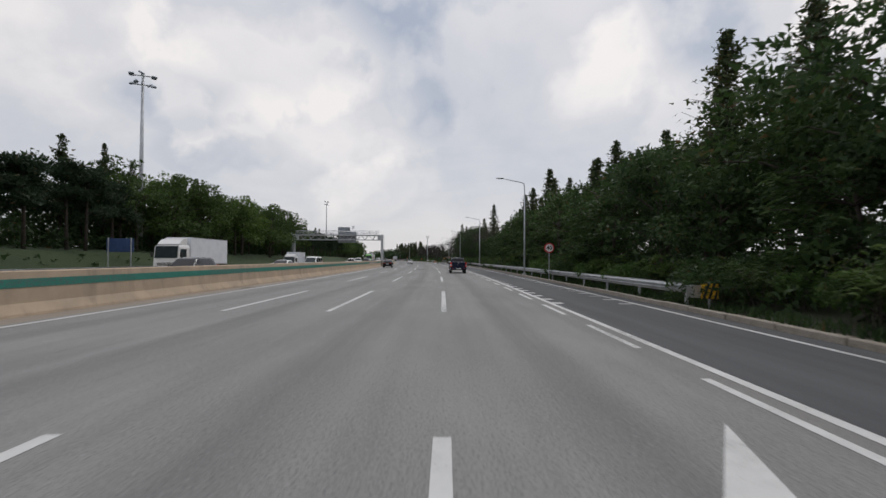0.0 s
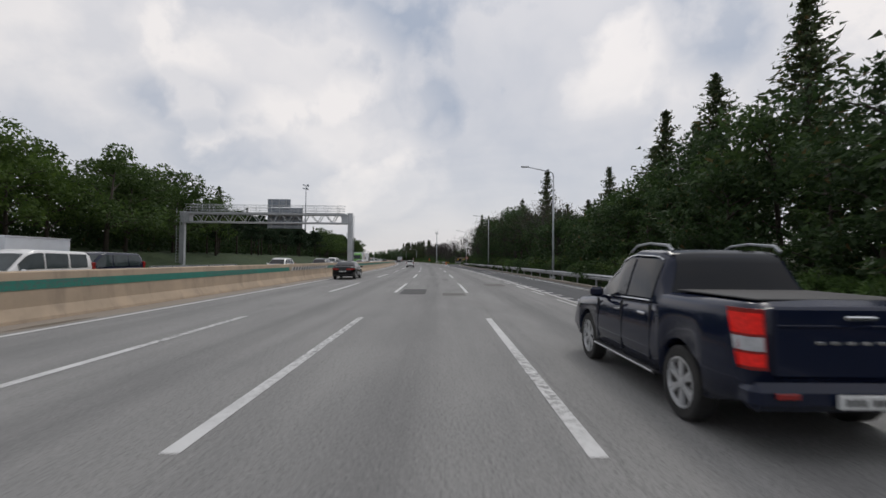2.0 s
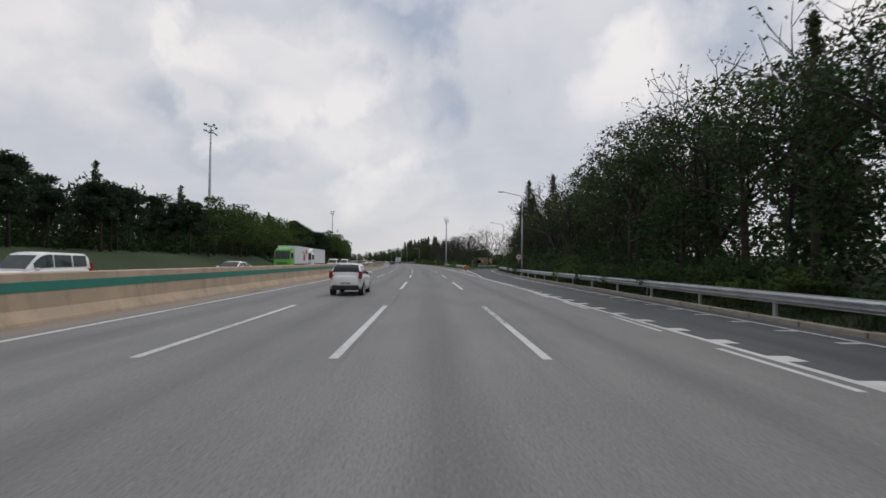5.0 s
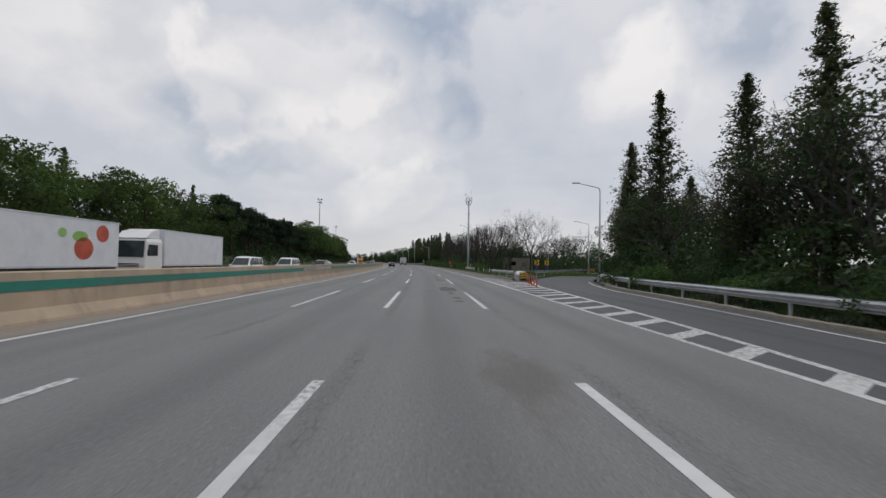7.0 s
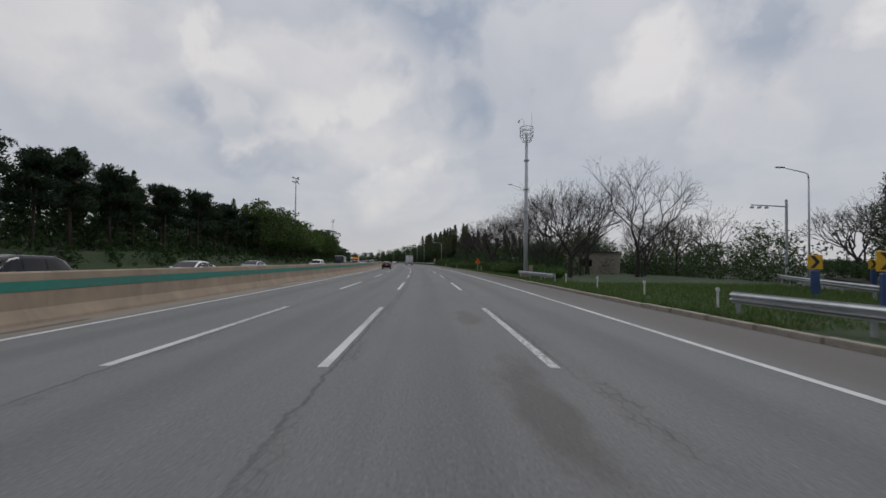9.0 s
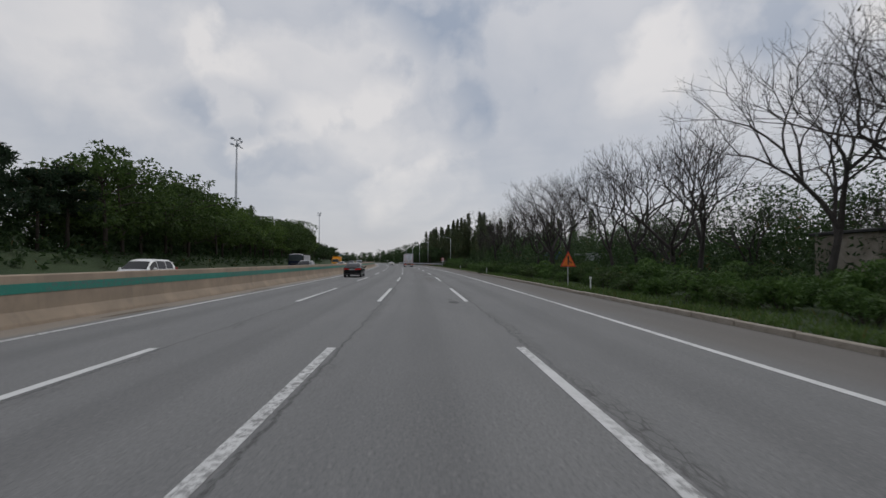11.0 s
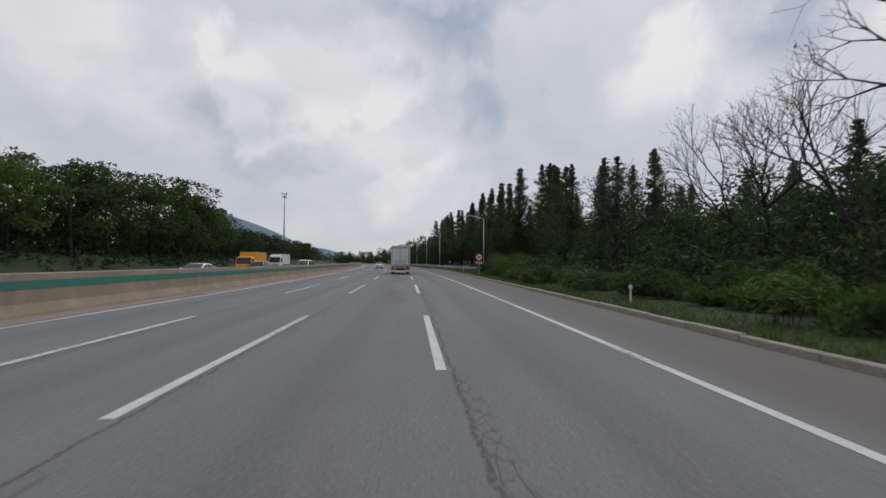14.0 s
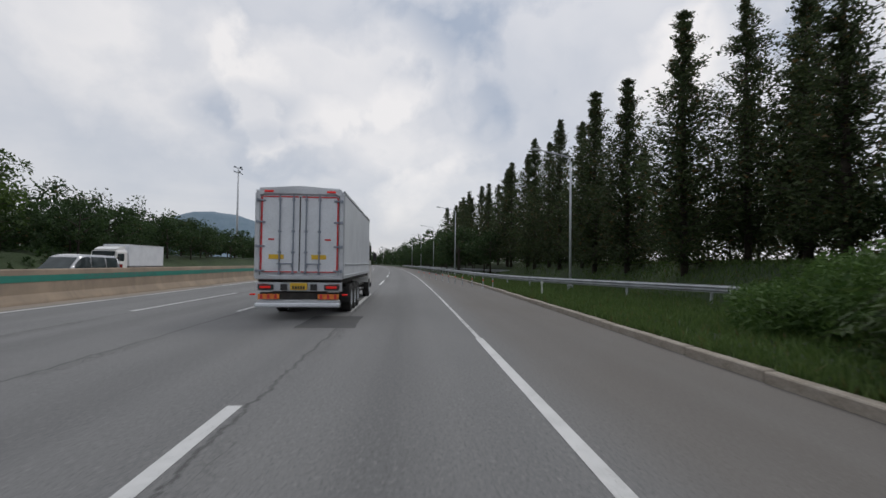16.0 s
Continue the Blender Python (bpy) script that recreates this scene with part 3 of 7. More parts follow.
tagged(part("arrow_mark", bm, WHITE_LINE), "white arrow painted on the exit lane", "road marking", kind="structure")


def patch(s0, s1, n0, n1, material, label, ragged=0.025, z=0.004):
    bm = bmesh.new()
    rim = []
    for i in range(28):
        f = i / 28 * 4
        e, u = int(f), f - int(f)
        p = ((s0 + (s1 - s0) * u, n0), (s1, n0 + (n1 - n0) * u), (s1 - (s1 - s0) * u, n1), (s0, n1 - (n1 - n0) * u))[e]
        rim.append(bm.verts.new(rd(p[0] + random.uniform(-ragged, ragged), p[1] + random.uniform(-ragged, ragged), z)))
    bm.faces.new(rim)
    return tagged(part("road_patch", bm, material), label, "road patch", kind="structure")


def stain(s, n, ls, ln, material, label, z=0.0035):
    bm = bmesh.new()
    rim = []
    for i in range(26):
        a = 2 * math.pi * i / 26
        r = 0.8 + 0.35 * noise.noise((math.cos(a) * 1.5 + s, math.sin(a) * 1.5, n))
        rim.append(bm.verts.new(rd(s + ls * r * math.cos(a), n + ln * r * math.sin(a), z)))
    bm.faces.new(rim)
    return tagged(part("road_stain", bm, material), label, "road stain", kind="structure")


patch(73.2, 77.2, -1.6, -0.35, PATCH, "dark rectangular asphalt repair in the lane")
patch(72.6, 74.2, 0.5, 1.6, PATCH_LIGHT, "faded square asphalt repair in the lane")
patch(81.0, 83.6, 3.4, 4.7, PATCH_LIGHT, "dark asphalt repair in the outer lane")
patch(205.2, 208.7, 0.45, 1.40, PATCH, "long dark asphalt repair beside the lane line")
patch(332.4, 334.4, 0.72, 2.22, PATCH, "dark rectangular asphalt repair over the lane line")
patch(340.3, 342.0, 1.2, 2.0, PATCH, "dark square asphalt repair over the lane line")
patch(337.9, 341.8, 0.45, 1.15, PATCH_LIGHT, "faded asphalt repair strip in the lane")
patch(410.6, 413.3, 0.85, 2.35, PATCH, "dark asphalt repair behind the lorry")
patch(89.4, 90.4, 0.68, 1.18, PATCH, "small dark asphalt repair", 0.04)
patch(86.3, 86.6, 0.6, 1.3, PATCH_LIGHT, "faded asphalt repair strip", 0.03)
stain(98.3, -1.2, 0.5, 0.2, PATCH, "dark round repair in the lane")
for a, b, ls, ln in ((209.3, 0.80, 0.8, 0.34), (218.8, 0.78, 0.28, 0.19), (197.9, 0.97, 0.42, 0.3), (199.8, 1.02, 0.62, 0.26), (202.5, 0.92, 0.5, 0.2), (204.0, 0.95, 0.5, 0.2), (294.1, 1.18, 0.66, 0.24), (295.4, 1.10, 0.26, 0.12), (318.1, -0.25, 0.14, 0.1)):
    stain(a, b, ls, ln, PATCH, "dark oily stain on the asphalt")
# leaf litter and dirt at the foot of the median
for k in range(26):
    a = 8 + 17.5 * k + random.uniform(-4, 4)
    stain(a, -9.3 + random.uniform(-0.1, 0.15), random.uniform(0.8, 2.2), 0.16, DIRT, "dirt gathered at the foot of the median", 0.006)

# ---- median barrier ----
barrier = thing("median_barrier", "tan concrete median barrier with a green painted stripe", "barrier", kind="structure")
SEG = 12.0
X0 = -10.35


def barrier_ring(y):
    half = ((0.42, 0.0), (0.40, 0.08), (0.23, 0.36), (0.16, 1.24), (0.13, 1.27))
    return [Vector((x, y, z)) for x, z in half] + [Vector((-x, y, z)) for x, z in reversed(half)]


seg_bm = bmesh.new()
loft(seg_bm, [barrier_ring(-SEG / 2 + 0.01), barrier_ring(SEG / 2 - 0.01)])
seg = None
stripe_bm = bmesh.new()
box(stripe_bm, (0, 0, 0), (0.012, SEG - 0.03, 0.25))
stripe = None
face_tilt = math.degrees(math.atan2(0.07, 0.84))
k = 0
s = S0
while s < 520:
    m = place(s + SEG / 2, X0)
    if seg is None:
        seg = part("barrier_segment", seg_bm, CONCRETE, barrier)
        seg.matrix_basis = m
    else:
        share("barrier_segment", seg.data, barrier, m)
    mid = s + SEG / 2
    hazard = any(abs(mid - c) < 5.5 for c in (90.0, 223.0, 354.0))
    sm = m @ pose(0.192, 0, 0.92, 0, -face_tilt, 0)
    if hazard:
        wb, bb = bmesh.new(), bmesh.new()
        for i in range(16):
            y = -SEG / 2 + 0.4 + i * 0.72
            q = [(0.0, y, -0.12), (0.0, y + 0.36, -0.12), (0.0, y + 0.75, 0.13), (0.0, y + 0.39, 0.13)]
            wb.faces.new([wb.verts.new(p) for p in q])
            q = [(0.0, y + 0.36, -0.12), (0.0, y + 0.72, -0.12), (0.0, y + 1.11, 0.13), (0.0, y + 0.75, 0.13)]
            bb.faces.new([bb.verts.new(p) for p in q])
        part("hazard_stripe", wb, WHITE_PAINT, barrier, "white slanting hazard stripe").matrix_basis = sm @ pose(0.008, 0, 0)
        part("hazard_stripe", bb, BLACK_PAINT, barrier, "black slanting hazard stripe").matrix_basis = sm @ pose(0.008, 0, 0)
    elif stripe is None:
        stripe = part("green_stripe", stripe_bm, GREEN_PAINT, barrier, "green painted stripe")
        stripe.matrix_basis = sm
    else:
        share("green_stripe", stripe.data, barrier, sm)
    s += SEG
far_barrier = bmesh.new()
ribbon(far_barrier, 528, S1, [(-10.75, 0.0), (-10.55, 0.4), (-10.45, 1.25), (-10.25, 1.25), (-10.15, 0.4), (-9.95, 0.0)], 6)
tagged(part("median_barrier", far_barrier, CONCRETE), "tan concrete median barrier far along the road", "barrier", kind="structure")

# ---- vehicles ----
def car_paint(name, c, metallic=0.0, rough=0.16):
    m = Nodes(name)
    v = m.coord()
    x, y, z = m.xyz(v)
    fine = m.noise(v, 300.0, 2.0, 0.5)
    dirt = m.noise(v, 2.2, 5.0, 0.65)
    col = m.mix(m.math("MULTIPLY", fine, 0.25), c, tuple(min(1, q * 1.35 + 0.004) for q in c))
    # road dust on the lower sills
    low = m.math("SUBTRACT", 1.0, m.band(m.math("ADD", z, m.math("MULTIPLY", dirt, 0.30)), 0.35, 0.68))
    col = m.mix(m.math("MULTIPLY", low, 0.22), col, (0.14, 0.125, 0.11))
    r = m.math("ADD", rough, m.math("MULTIPLY", low, 0.3))
    return m.done(col, r, metallic, Coat_Weight=0.28, Coat_Roughness=0.03, Specular_IOR_Level=0.2)


PAINT_BLACK = car_paint("black_car_paint", (0.005, 0.005, 0.006))
PAINT_NAVY = car_paint("navy_car_paint", (0.006, 0.010, 0.027))
PAINT_WHITE = car_paint("white_car_paint", (0.72, 0.72, 0.71), 0.0, 0.3)
PAINT_GREY = car_paint("dark_grey_car_paint", (0.05, 0.055, 0.06))
PAINT_SILVER = car_paint("silver_car_paint", (0.42, 0.43, 0.44), 0.6)
PAINT_ORANGE = car_paint("orange_lorry_paint", (0.80, 0.36, 0.02), 0.0, 0.35)
GLASS = glass_material("tinted_car_glass", (0.005, 0.006, 0.008))
GLASS_CLEAR = glass_material("car_glass", (0.03, 0.04, 0.042))
RUBBER = surface("tyre_rubber", (0.022, 0.022, 0.022), (0.035, 0.034, 0.032), 0.85, big=3, small=40, bump=0.3)
ALLOY = surface("alloy_wheel", (0.60, 0.61, 0.62), (0.50, 0.51, 0.52), 0.3, 0.35, big=4, small=40, bump=0.02)
CHROME = surface("chrome_trim", (0.72, 0.73, 0.74), (0.6, 0.61, 0.62), 0.15, 1.0, big=4, small=40, bump=0.0)
PLASTIC = surface("black_plastic", (0.022, 0.022, 0.023), (0.035, 0.034, 0.034), 0.6, big=3, small=60, bump=0.1)
PLATE_WHITE = surface("white_plate", (0.72, 0.73, 0.72), (0.62, 0.63, 0.62), 0.4, big=6, small=60, bump=0.02)
PLATE_YELLOW = surface("yellow_plate", (0.78, 0.50, 0.03), (0.68, 0.42, 0.03), 0.4, big=6, small=60, bump=0.02)
RED_LENS = surface("red_lens", (0.30, 0.012, 0.010), (0.20, 0.008, 0.008), 0.2, big=5, small=60, bump=0.02, Coat_Weight=0.4)
RED_LIT = glow_material("lit_red_lens", (1.0, 0.022, 0.015), 0.09, (0.34, 0.010, 0.008))
LENS_CLEAR = surface("clear_lens", (0.55, 0.56, 0.58), (0.42, 0.43, 0.45), 0.15, big=8, small=50, bump=0.02)
AMBER = surface("orange_reflector", (0.80, 0.26, 0.04), (0.62, 0.16, 0.03), 0.4, big=8, small=60, bump=0.02)
SIGN_RED = surface("red_reflector", (0.62, 0.03, 0.035), (0.5, 0.03, 0.03), 0.4, big=5, small=60, bump=0.02)
LORRY_WHITE = surface("lorry_panel", (0.74, 0.77, 0.81), (0.66, 0.69, 0.73), 0.42, big=1.2, small=30, bump=0.03)
LORRY_FRAME = surface("lorry_aluminium", (0.60, 0.62, 0.65), (0.48, 0.50, 0.53), 0.42, 0.35, big=2, small=30, bump=0.04)
LORRY_STEEL = surface("lorry_fittings", (0.30, 0.33, 0.39), (0.22, 0.25, 0.30), 0.4, 0.5, big=2, small=30, bump=0.04)
CHASSIS = surface("dirty_chassis", (0.03, 0.028, 0.026), (0.055, 0.05, 0.044), 0.85, big=3, small=30, bump=0.2)


def wheel_meshes(r, width, spokes=5, rim_mat=ALLOY, rim_f=0.70):
    """Tyre and rim, axis along x, outer face at +x."""
    bm = bmesh.new()
    h = width / 2
    lathe(bm, [(-h, r * 0.74), (-h, r * 0.93), (-h * 0.8, r), (h * 0.8, r), (h, r * 0.93), (h, r * rim_f + 0.012), (h * 0.6, r * rim_f)], "x", 28)
    tyre = bpy.data.meshes.new("tyre")
    bm.to_mesh(tyre)
    bm.free()
    tyre.materials.append(RUBBER)
    bm = bmesh.new()
    rr = r * rim_f
    lathe(bm, [(h * 0.2, rr * 0.96), (h * 0.95, rr), (h * 0.98, rr * 0.93), (h * 0.45, rr * 0.88)], "x", 28)
    lathe(bm, [(h * 0.3, rr * 0.2), (h * 0.85, rr * 0.2), (h * 0.92, rr * 0.12)], "x", 12)
    for k in range(spokes):
        for off in (-0.13, 0.13):
            a = 2 * math.pi * k / spokes + off
            box(bm, (h * 0.72, 0, rr * 0.54), (h * 0.28, rr * 0.13, rr * 0.82), Matrix.Rotation(a, 4, "X"))
    rim = bpy.data.meshes.new("rim")
    bmesh.ops.recalc_face_normals(bm, faces=bm.faces)
    bm.to_mesh(rim)
    bm.free()
    rim.materials.append(rim_mat)
    bm = bmesh.new()
    lathe(bm, [(-h * 0.6, rr * 0.96), (h * 0.25, rr * 0.96)], "x", 20)
    disc = bpy.data.meshes.new("brake_disc")
    bm.to_mesh(disc)
    bm.free()
    disc.materials.append(PLASTIC)
    return tyre, rim, disc


def add_wheel(parent, meshes, x, y, r):
    tyre, rim, disc = meshes
    wh = share("wheel", disc, parent, pose(x, y, r, 0, 0, 0 if x > 0 else 180))
    share("tyre", tyre, wh)
    share("rim", rim, wh)
    return wh


def make_car(name, label, category, L, W, prof, roof, wheels_y, wr, paint, windows, tails, plate=PLATE_WHITE, glass=GLASS,
             sill=0.24, spokes=5, tail_mat=RED_LENS, group="", roof_w=0.72, plate_z=0.72, handles=(), heads=(), chrome=False, cab_paint=None, wrap=None, taper=0.19, cap=(0.93, 0.84)):
    """A road car. prof: top of the lower body along y; roof: roof line; windows: spans along y of each side window."""
    t = thing(name, label, category, group=group)
    top = lambda y: lerp_table(y, prof)
    rf = lambda y: lerp_table(y, roof)
    ra = wr + 0.07

    def half_w(y):
        e = max(0.0, min(1.0, (abs(y) - (L / 2 - 0.7)) / 0.7))
        return W / 2 * (1 - taper * e ** 2.2)

    def low(y):
        e = max(0.0, min(1.0, (abs(y) - (L / 2 - 0.5)) / 0.5))
        z = sill + 0.13 * e
        for yw in wheels_y:
            d = abs(y - yw)
            if d < ra:
                z = max(z, wr + math.sqrt(ra * ra - d * d))
        return z

    ys = set(np.linspace(-L / 2, L / 2, 25).round(4))
    for yw in wheels_y:
        for a in np.linspace(0, math.pi, 13):
            ys.add(round(yw + ra * math.cos(a), 4))
        ys.add(round(yw - ra - 0.004, 4))
        ys.add(round(yw + ra + 0.004, 4))
    for y, _ in prof:
        ys.add(round(y, 4))
    ys = sorted(y for y in ys if -L / 2 <= y <= L / 2)
    rings = []
    for y in ys:
        hw, zb, zt = half_w(y), low(y), top(y)
        zb = min(zb, zt - 0.1)
        zs = max(zt - 0.13, zb + 0.05)
        zm = max(sill + (zs - sill) * 0.42, zb + 0.02)
        half = [(hw * 0.84, zb), (hw * 0.975, zb), (hw, zm), (hw * 0.985, zs), (hw * 0.93, zt - 0.02), (hw * 0.72, zt + 0.012), (hw * 0.3, zt + 0.03)]
        rings.append([Vector((x, y, z)) for x, z in half] + [Vector((-x, y, z)) for x, z in reversed(half)])
    # rounded ends
    for end, sgn in ((0, -1), (-1, 1)):
        src = rings[end]
        zc = (src[0].z + src[4].z) / 2
        ring = [Vector((p.x * cap[0], p.y + sgn * 0.05, zc + (p.z - zc) * cap[1])) for p in src]
        rings.insert(0, ring) if end == 0 else rings.append(ring)
    bm = bmesh.new()
    loft(bm, rings)
    part("body", bm, paint, t, smooth=False)
    for f in t.children[-1].data.polygons:
        f.use_smooth = True
    # cabin
    y0, y1 = roof[0][0], roof[-1][0]
    wb = W / 2 * 0.925
    wt = W / 2 * roof_w

    def cab(y, v):
        """A point of the cabin's side: v from the waist (0) to the roof's edge (1)."""
        zt, zr = top(y) - 0.01, rf(y)
        rise = max(0.0, zr - zt)
        w1 = wb - (wb - wt) * min(1.0, rise / 0.5)
        return wb + (w1 - wb) * v, zt + (zr - 0.05 * min(1, rise / 0.3) - zt) * v

    rings = []
    for y in sorted(set(np.linspace(y0, y1, 22).round(4)) | {round(p[0], 4) for p in roof}):
        a, m_, b = cab(y, 0), cab(y, 0.5), cab(y, 1)
        zr = rf(y)
        half = [(a[0], a[1] - 0.05), a, (m_[0] + 0.012, m_[1]), b, (b[0] * 0.86, max(zr - 0.008, b[1])), (b[0] * 0.4, zr + 0.012)]
        rings.append([Vector((x, y, z)) for x, z in half] + [Vector((-x, y, z)) for x, z in reversed(half)])
    bm = bmesh.new()
    loft(bm, rings)
    part("cabin", bm, cab_paint or paint, t)
    for f in t.children[-1].data.polygons:
        f.use_smooth = True
    for side in (1, -1):
        for a, b in windows:
            bm = bmesh.new()
            grid = []
            for i in range(7):
                y = a + (b - a) * i / 6
                col = []
                for v in (0.10, 0.5, 0.90):
                    x, z = cab(y, v)
                    bulge = 0.024 if v == 0.5 else 0.014
                    col.append(bm.verts.new((side * (x + bulge), y, z)))
                grid.append(col)
            for c, d in zip(grid, grid[1:]):
                for j in range(2):
                    bm.faces.new((c[j], d[j], d[j + 1], c[j + 1]))
            part("side_window", bm, glass, t, smooth=True)
        if chrome:
            bm = bmesh.new()
            lo = [(side * (cab(y, 0.05)[0] + 0.014), y, cab(y, 0.05)[1]) for y in np.linspace(windows[0][0], windows[-1][1], 12)]
            hi = [(side * (cab(y, 0.96)[0] + 0.014), y, cab(y, 0.96)[1]) for y in np.linspace(windows[0][0], windows[-1][1], 12)]
            tube(bm, lo, 0.012, 5)
            tube(bm, hi, 0.010, 5)
            part("window_trim", bm, CHROME, t, "chrome strip round the side windows")
    # screens
    hi = max(z for _, z in roof)
    ytop = [y for y, z in roof if z > hi - 0.09]
    for nm, a, b in (("rear_window", y0, min(ytop)), ("windscreen", max(ytop), y1)):
        bm = bmesh.new()
        grid = []
        for i in range(6):
            f = 0.12 + 0.78 * i / 5
            y = a + (b - a) * f
            x = cab(y, 1)[0]
            z = rf(y)
            grid.append([bm.verts.new((x * u, y + (-0.012 if nm == "rear_window" else 0.012), z + (0.012 if abs(u) > 0.6 else 0.026))) for u in (-0.9, -0.45, 0.0, 0.45, 0.9)])
        for c, d in zip(grid, grid[1:]):
            for j in range(4):
                bm.faces.new((c[j], c[j + 1], d[j + 1], d[j]))
        part(nm, bm, glass, t, smooth=True)
    # lights, plate, bumpers, mirrors, handles
    yr = -L / 2
    for side in (1, -1):
        for (x, z, wx, wz, dpt, mat) in tails:
            bm = boxes([((side * x, yr + dpt / 2 - 0.05, z), (wx, dpt, wz))], 0.018)
            part("tail_light", bm, mat, t, "red rear lamp")
        if wrap:
            # a lamp that follows the rounded corner of the body
            x_in, z, hz, back, lens = wrap
            path = [(x_in, yr - 0.060, 0.75), (x_in + 0.12, yr - 0.062, 1.0), (half_w(yr) * 0.90, yr - 0.058, 1.0), (half_w(yr) * 0.975, yr - 0.03, 1.0), (half_w(yr) + 0.010, yr + 0.01, 1.0),
                    (half_w(yr + back * 0.5) + 0.010, yr + back * 0.5, 0.9), (half_w(yr + back) + 0.006, yr + back, 0.45)]
            tl = None
            for mat, f, out in ((RED_LENS, 1.0, 0.0), (lens, 0.42, 0.006)):
                if out and lens is RED_LENS:
                    continue
                bm = bmesh.new()
                loft(bm, [[Vector((side * (x + out), y - out, z - hz * k * f)), Vector((side * (x + out), y - out, z + hz * k * f)), Vector((side * (x - 0.05), y + 0.05, z + hz * k * f)), Vector((side * (x - 0.05), y + 0.05, z - hz * k * f))] for x, y, k in path])
                tl = part("lit_strip" if out else "tail_light", bm, mat, tl if out else t, "lit red strip" if out else "slim red wrap-round rear lamp")
        for (x, z, wx, wz) in heads:
            bm = boxes([((side * (x - 0.05), L / 2 - 0.06, z), (wx * 0.9, 0.22, wz * 0.9))], 0.03)
            part("headlight", bm, LENS_CLEAR, t, "clear front lamp")
        bm = boxes([((side * (W / 2 + 0.09), y1 - 0.52, top(y1) + 0.10), (0.20, 0.11, 0.15))], 0.04)
        box(bm, (side * (W / 2 - 0.03), y1 - 0.52, top(y1) + 0.03), (0.12, 0.05, 0.04))
        part("mirror", bm, paint, t, "door mirror")
        for y in handles:
            bm = boxes([((side * (W / 2 + 0.004), y, top(y) - 0.14), (0.03, 0.2, 0.035))], 0.01)
            part("door_handle", bm, CHROME if chrome else paint, t)
    bm = boxes([((0, yr - 0.045, plate_z), (0.52, 0.03, 0.115))], 0.006)
    pl = part("number_plate", bm, plate, t, "number plate with dark bars")
    for x in (-0.19, -0.13, -0.07, 0.03, 0.09, 0.15, 0.2):
        part("plate_bar", boxes([((x, yr - 0.064, plate_z), (0.035, 0.006, 0.055))]), PLASTIC, pl)
    part("rear_bumper_trim", boxes([((0, yr + 0.03, sill + 0.16), (W * 0.80, 0.14, 0.14))], 0.03), PLASTIC, t, "black lower bumper")
    part("front_bumper_trim", boxes([((0, L / 2 - 0.05, sill + 0.15), (W * 0.78, 0.14, 0.16))], 0.03), PLASTIC, t, "black lower bumper")
    bm = boxes([((0, 0, sill + 0.10), (W * 0.86, L * 0.84, 0.18))], 0.02)
    part("underbody", bm, PLASTIC, t)
    meshes = wheel_meshes(wr, 0.22, spokes)
    for y in wheels_y:
        for x in (W / 2 - 0.13, -(W / 2 - 0.13)):
            add_wheel(t, meshes, x, y, wr)
    return t


SEDAN_PROF = [(-2.48, 1.00), (-2.30, 1.05), (-1.75, 1.05), (-0.9, 0.98), (0.9, 0.96), (1.25, 0.95), (2.1, 0.83), (2.42, 0.66)]
SEDAN_ROOF = [(-1.86, 1.055), (-1.45, 1.24), (-1.05, 1.385), (-0.6, 1.45), (-0.1, 1.475), (0.25, 1.455), (0.62, 1.37), (1.45, 0.96)]


def sedan(label, paint, group="", tail_mat=RED_LENS, bright=False, plate_z=0.66):
    return make_car("sedan_car", label, "car", 4.94, 1.87, SEDAN_PROF, SEDAN_ROOF, (-1.42, 1.44), 0.335, paint,
                    [(-1.42, -0.76), (-0.70, 0.16), (0.22, 1.12)],
                    [], wrap=(0.30, 0.845, 0.068, 0.46, tail_mat), plate_z=plate_z,
                    handles=(-0.62, 0.30), heads=((0.70, 0.68, 0.34, 0.13),), chrome=bright, spokes=7 if bright else 5, group=group)


def suv(label, paint, group=""):
    prof = [(-2.28, 1.02), (-2.1, 1.08), (0.95, 1.04), (1.2, 1.03), (2.0, 0.94), (2.26, 0.72)]
    roof = [(-2.22, 1.10), (-1.98, 1.55), (-1.6, 1.68), (0.0, 1.71), (0.4, 1.62), (1.2, 1.04)]
    return make_car("suv_car", label, "car", 4.6, 1.86, prof, roof, (-1.36, 1.36), 0.36, paint, [(-1.8, -1.0), (-0.92, -0.02), (0.05, 0.9)],
                    [(0.76, 1.04, 0.22, 0.30, 0.3, RED_LENS)], plate_z=0.8, handles=(-0.85, 0.12), heads=((0.72, 0.80, 0.3, 0.16),), group=group, sill=0.28)


def hatchback(label, paint):
    prof = [(-1.78, 0.90), (-1.66, 1.0), (-0.8, 0.98), (0.7, 0.93), (1.0, 0.92), (1.55, 0.80), (1.76, 0.62)]
    roof = [(-1.74, 1.0), (-1.52, 1.32), (-1.2, 1.46), (-0.3, 1.49), (0.1, 1.43), (0.98, 0.93)]
    t = make_car("hatchback_car", label, "car", 3.56, 1.6, prof, roof, (-1.19, 1.2), 0.29, paint, [(-1.3, -0.85), (-0.8, -0.08), (-0.02, 0.72)],
                 [(0.68, 0.98, 0.15, 0.34, 0.24, RED_LENS)], plate_z=0.60, handles=(-0.7, 0.05), heads=((0.62, 0.68, 0.26, 0.16),))
    bm = boxes([((0, -1.83, 0.42), (1.2, 0.06, 0.16))], 0.02)
    part("rear_diffuser", bm, PLASTIC, t, "black lower rear trim")
    return t


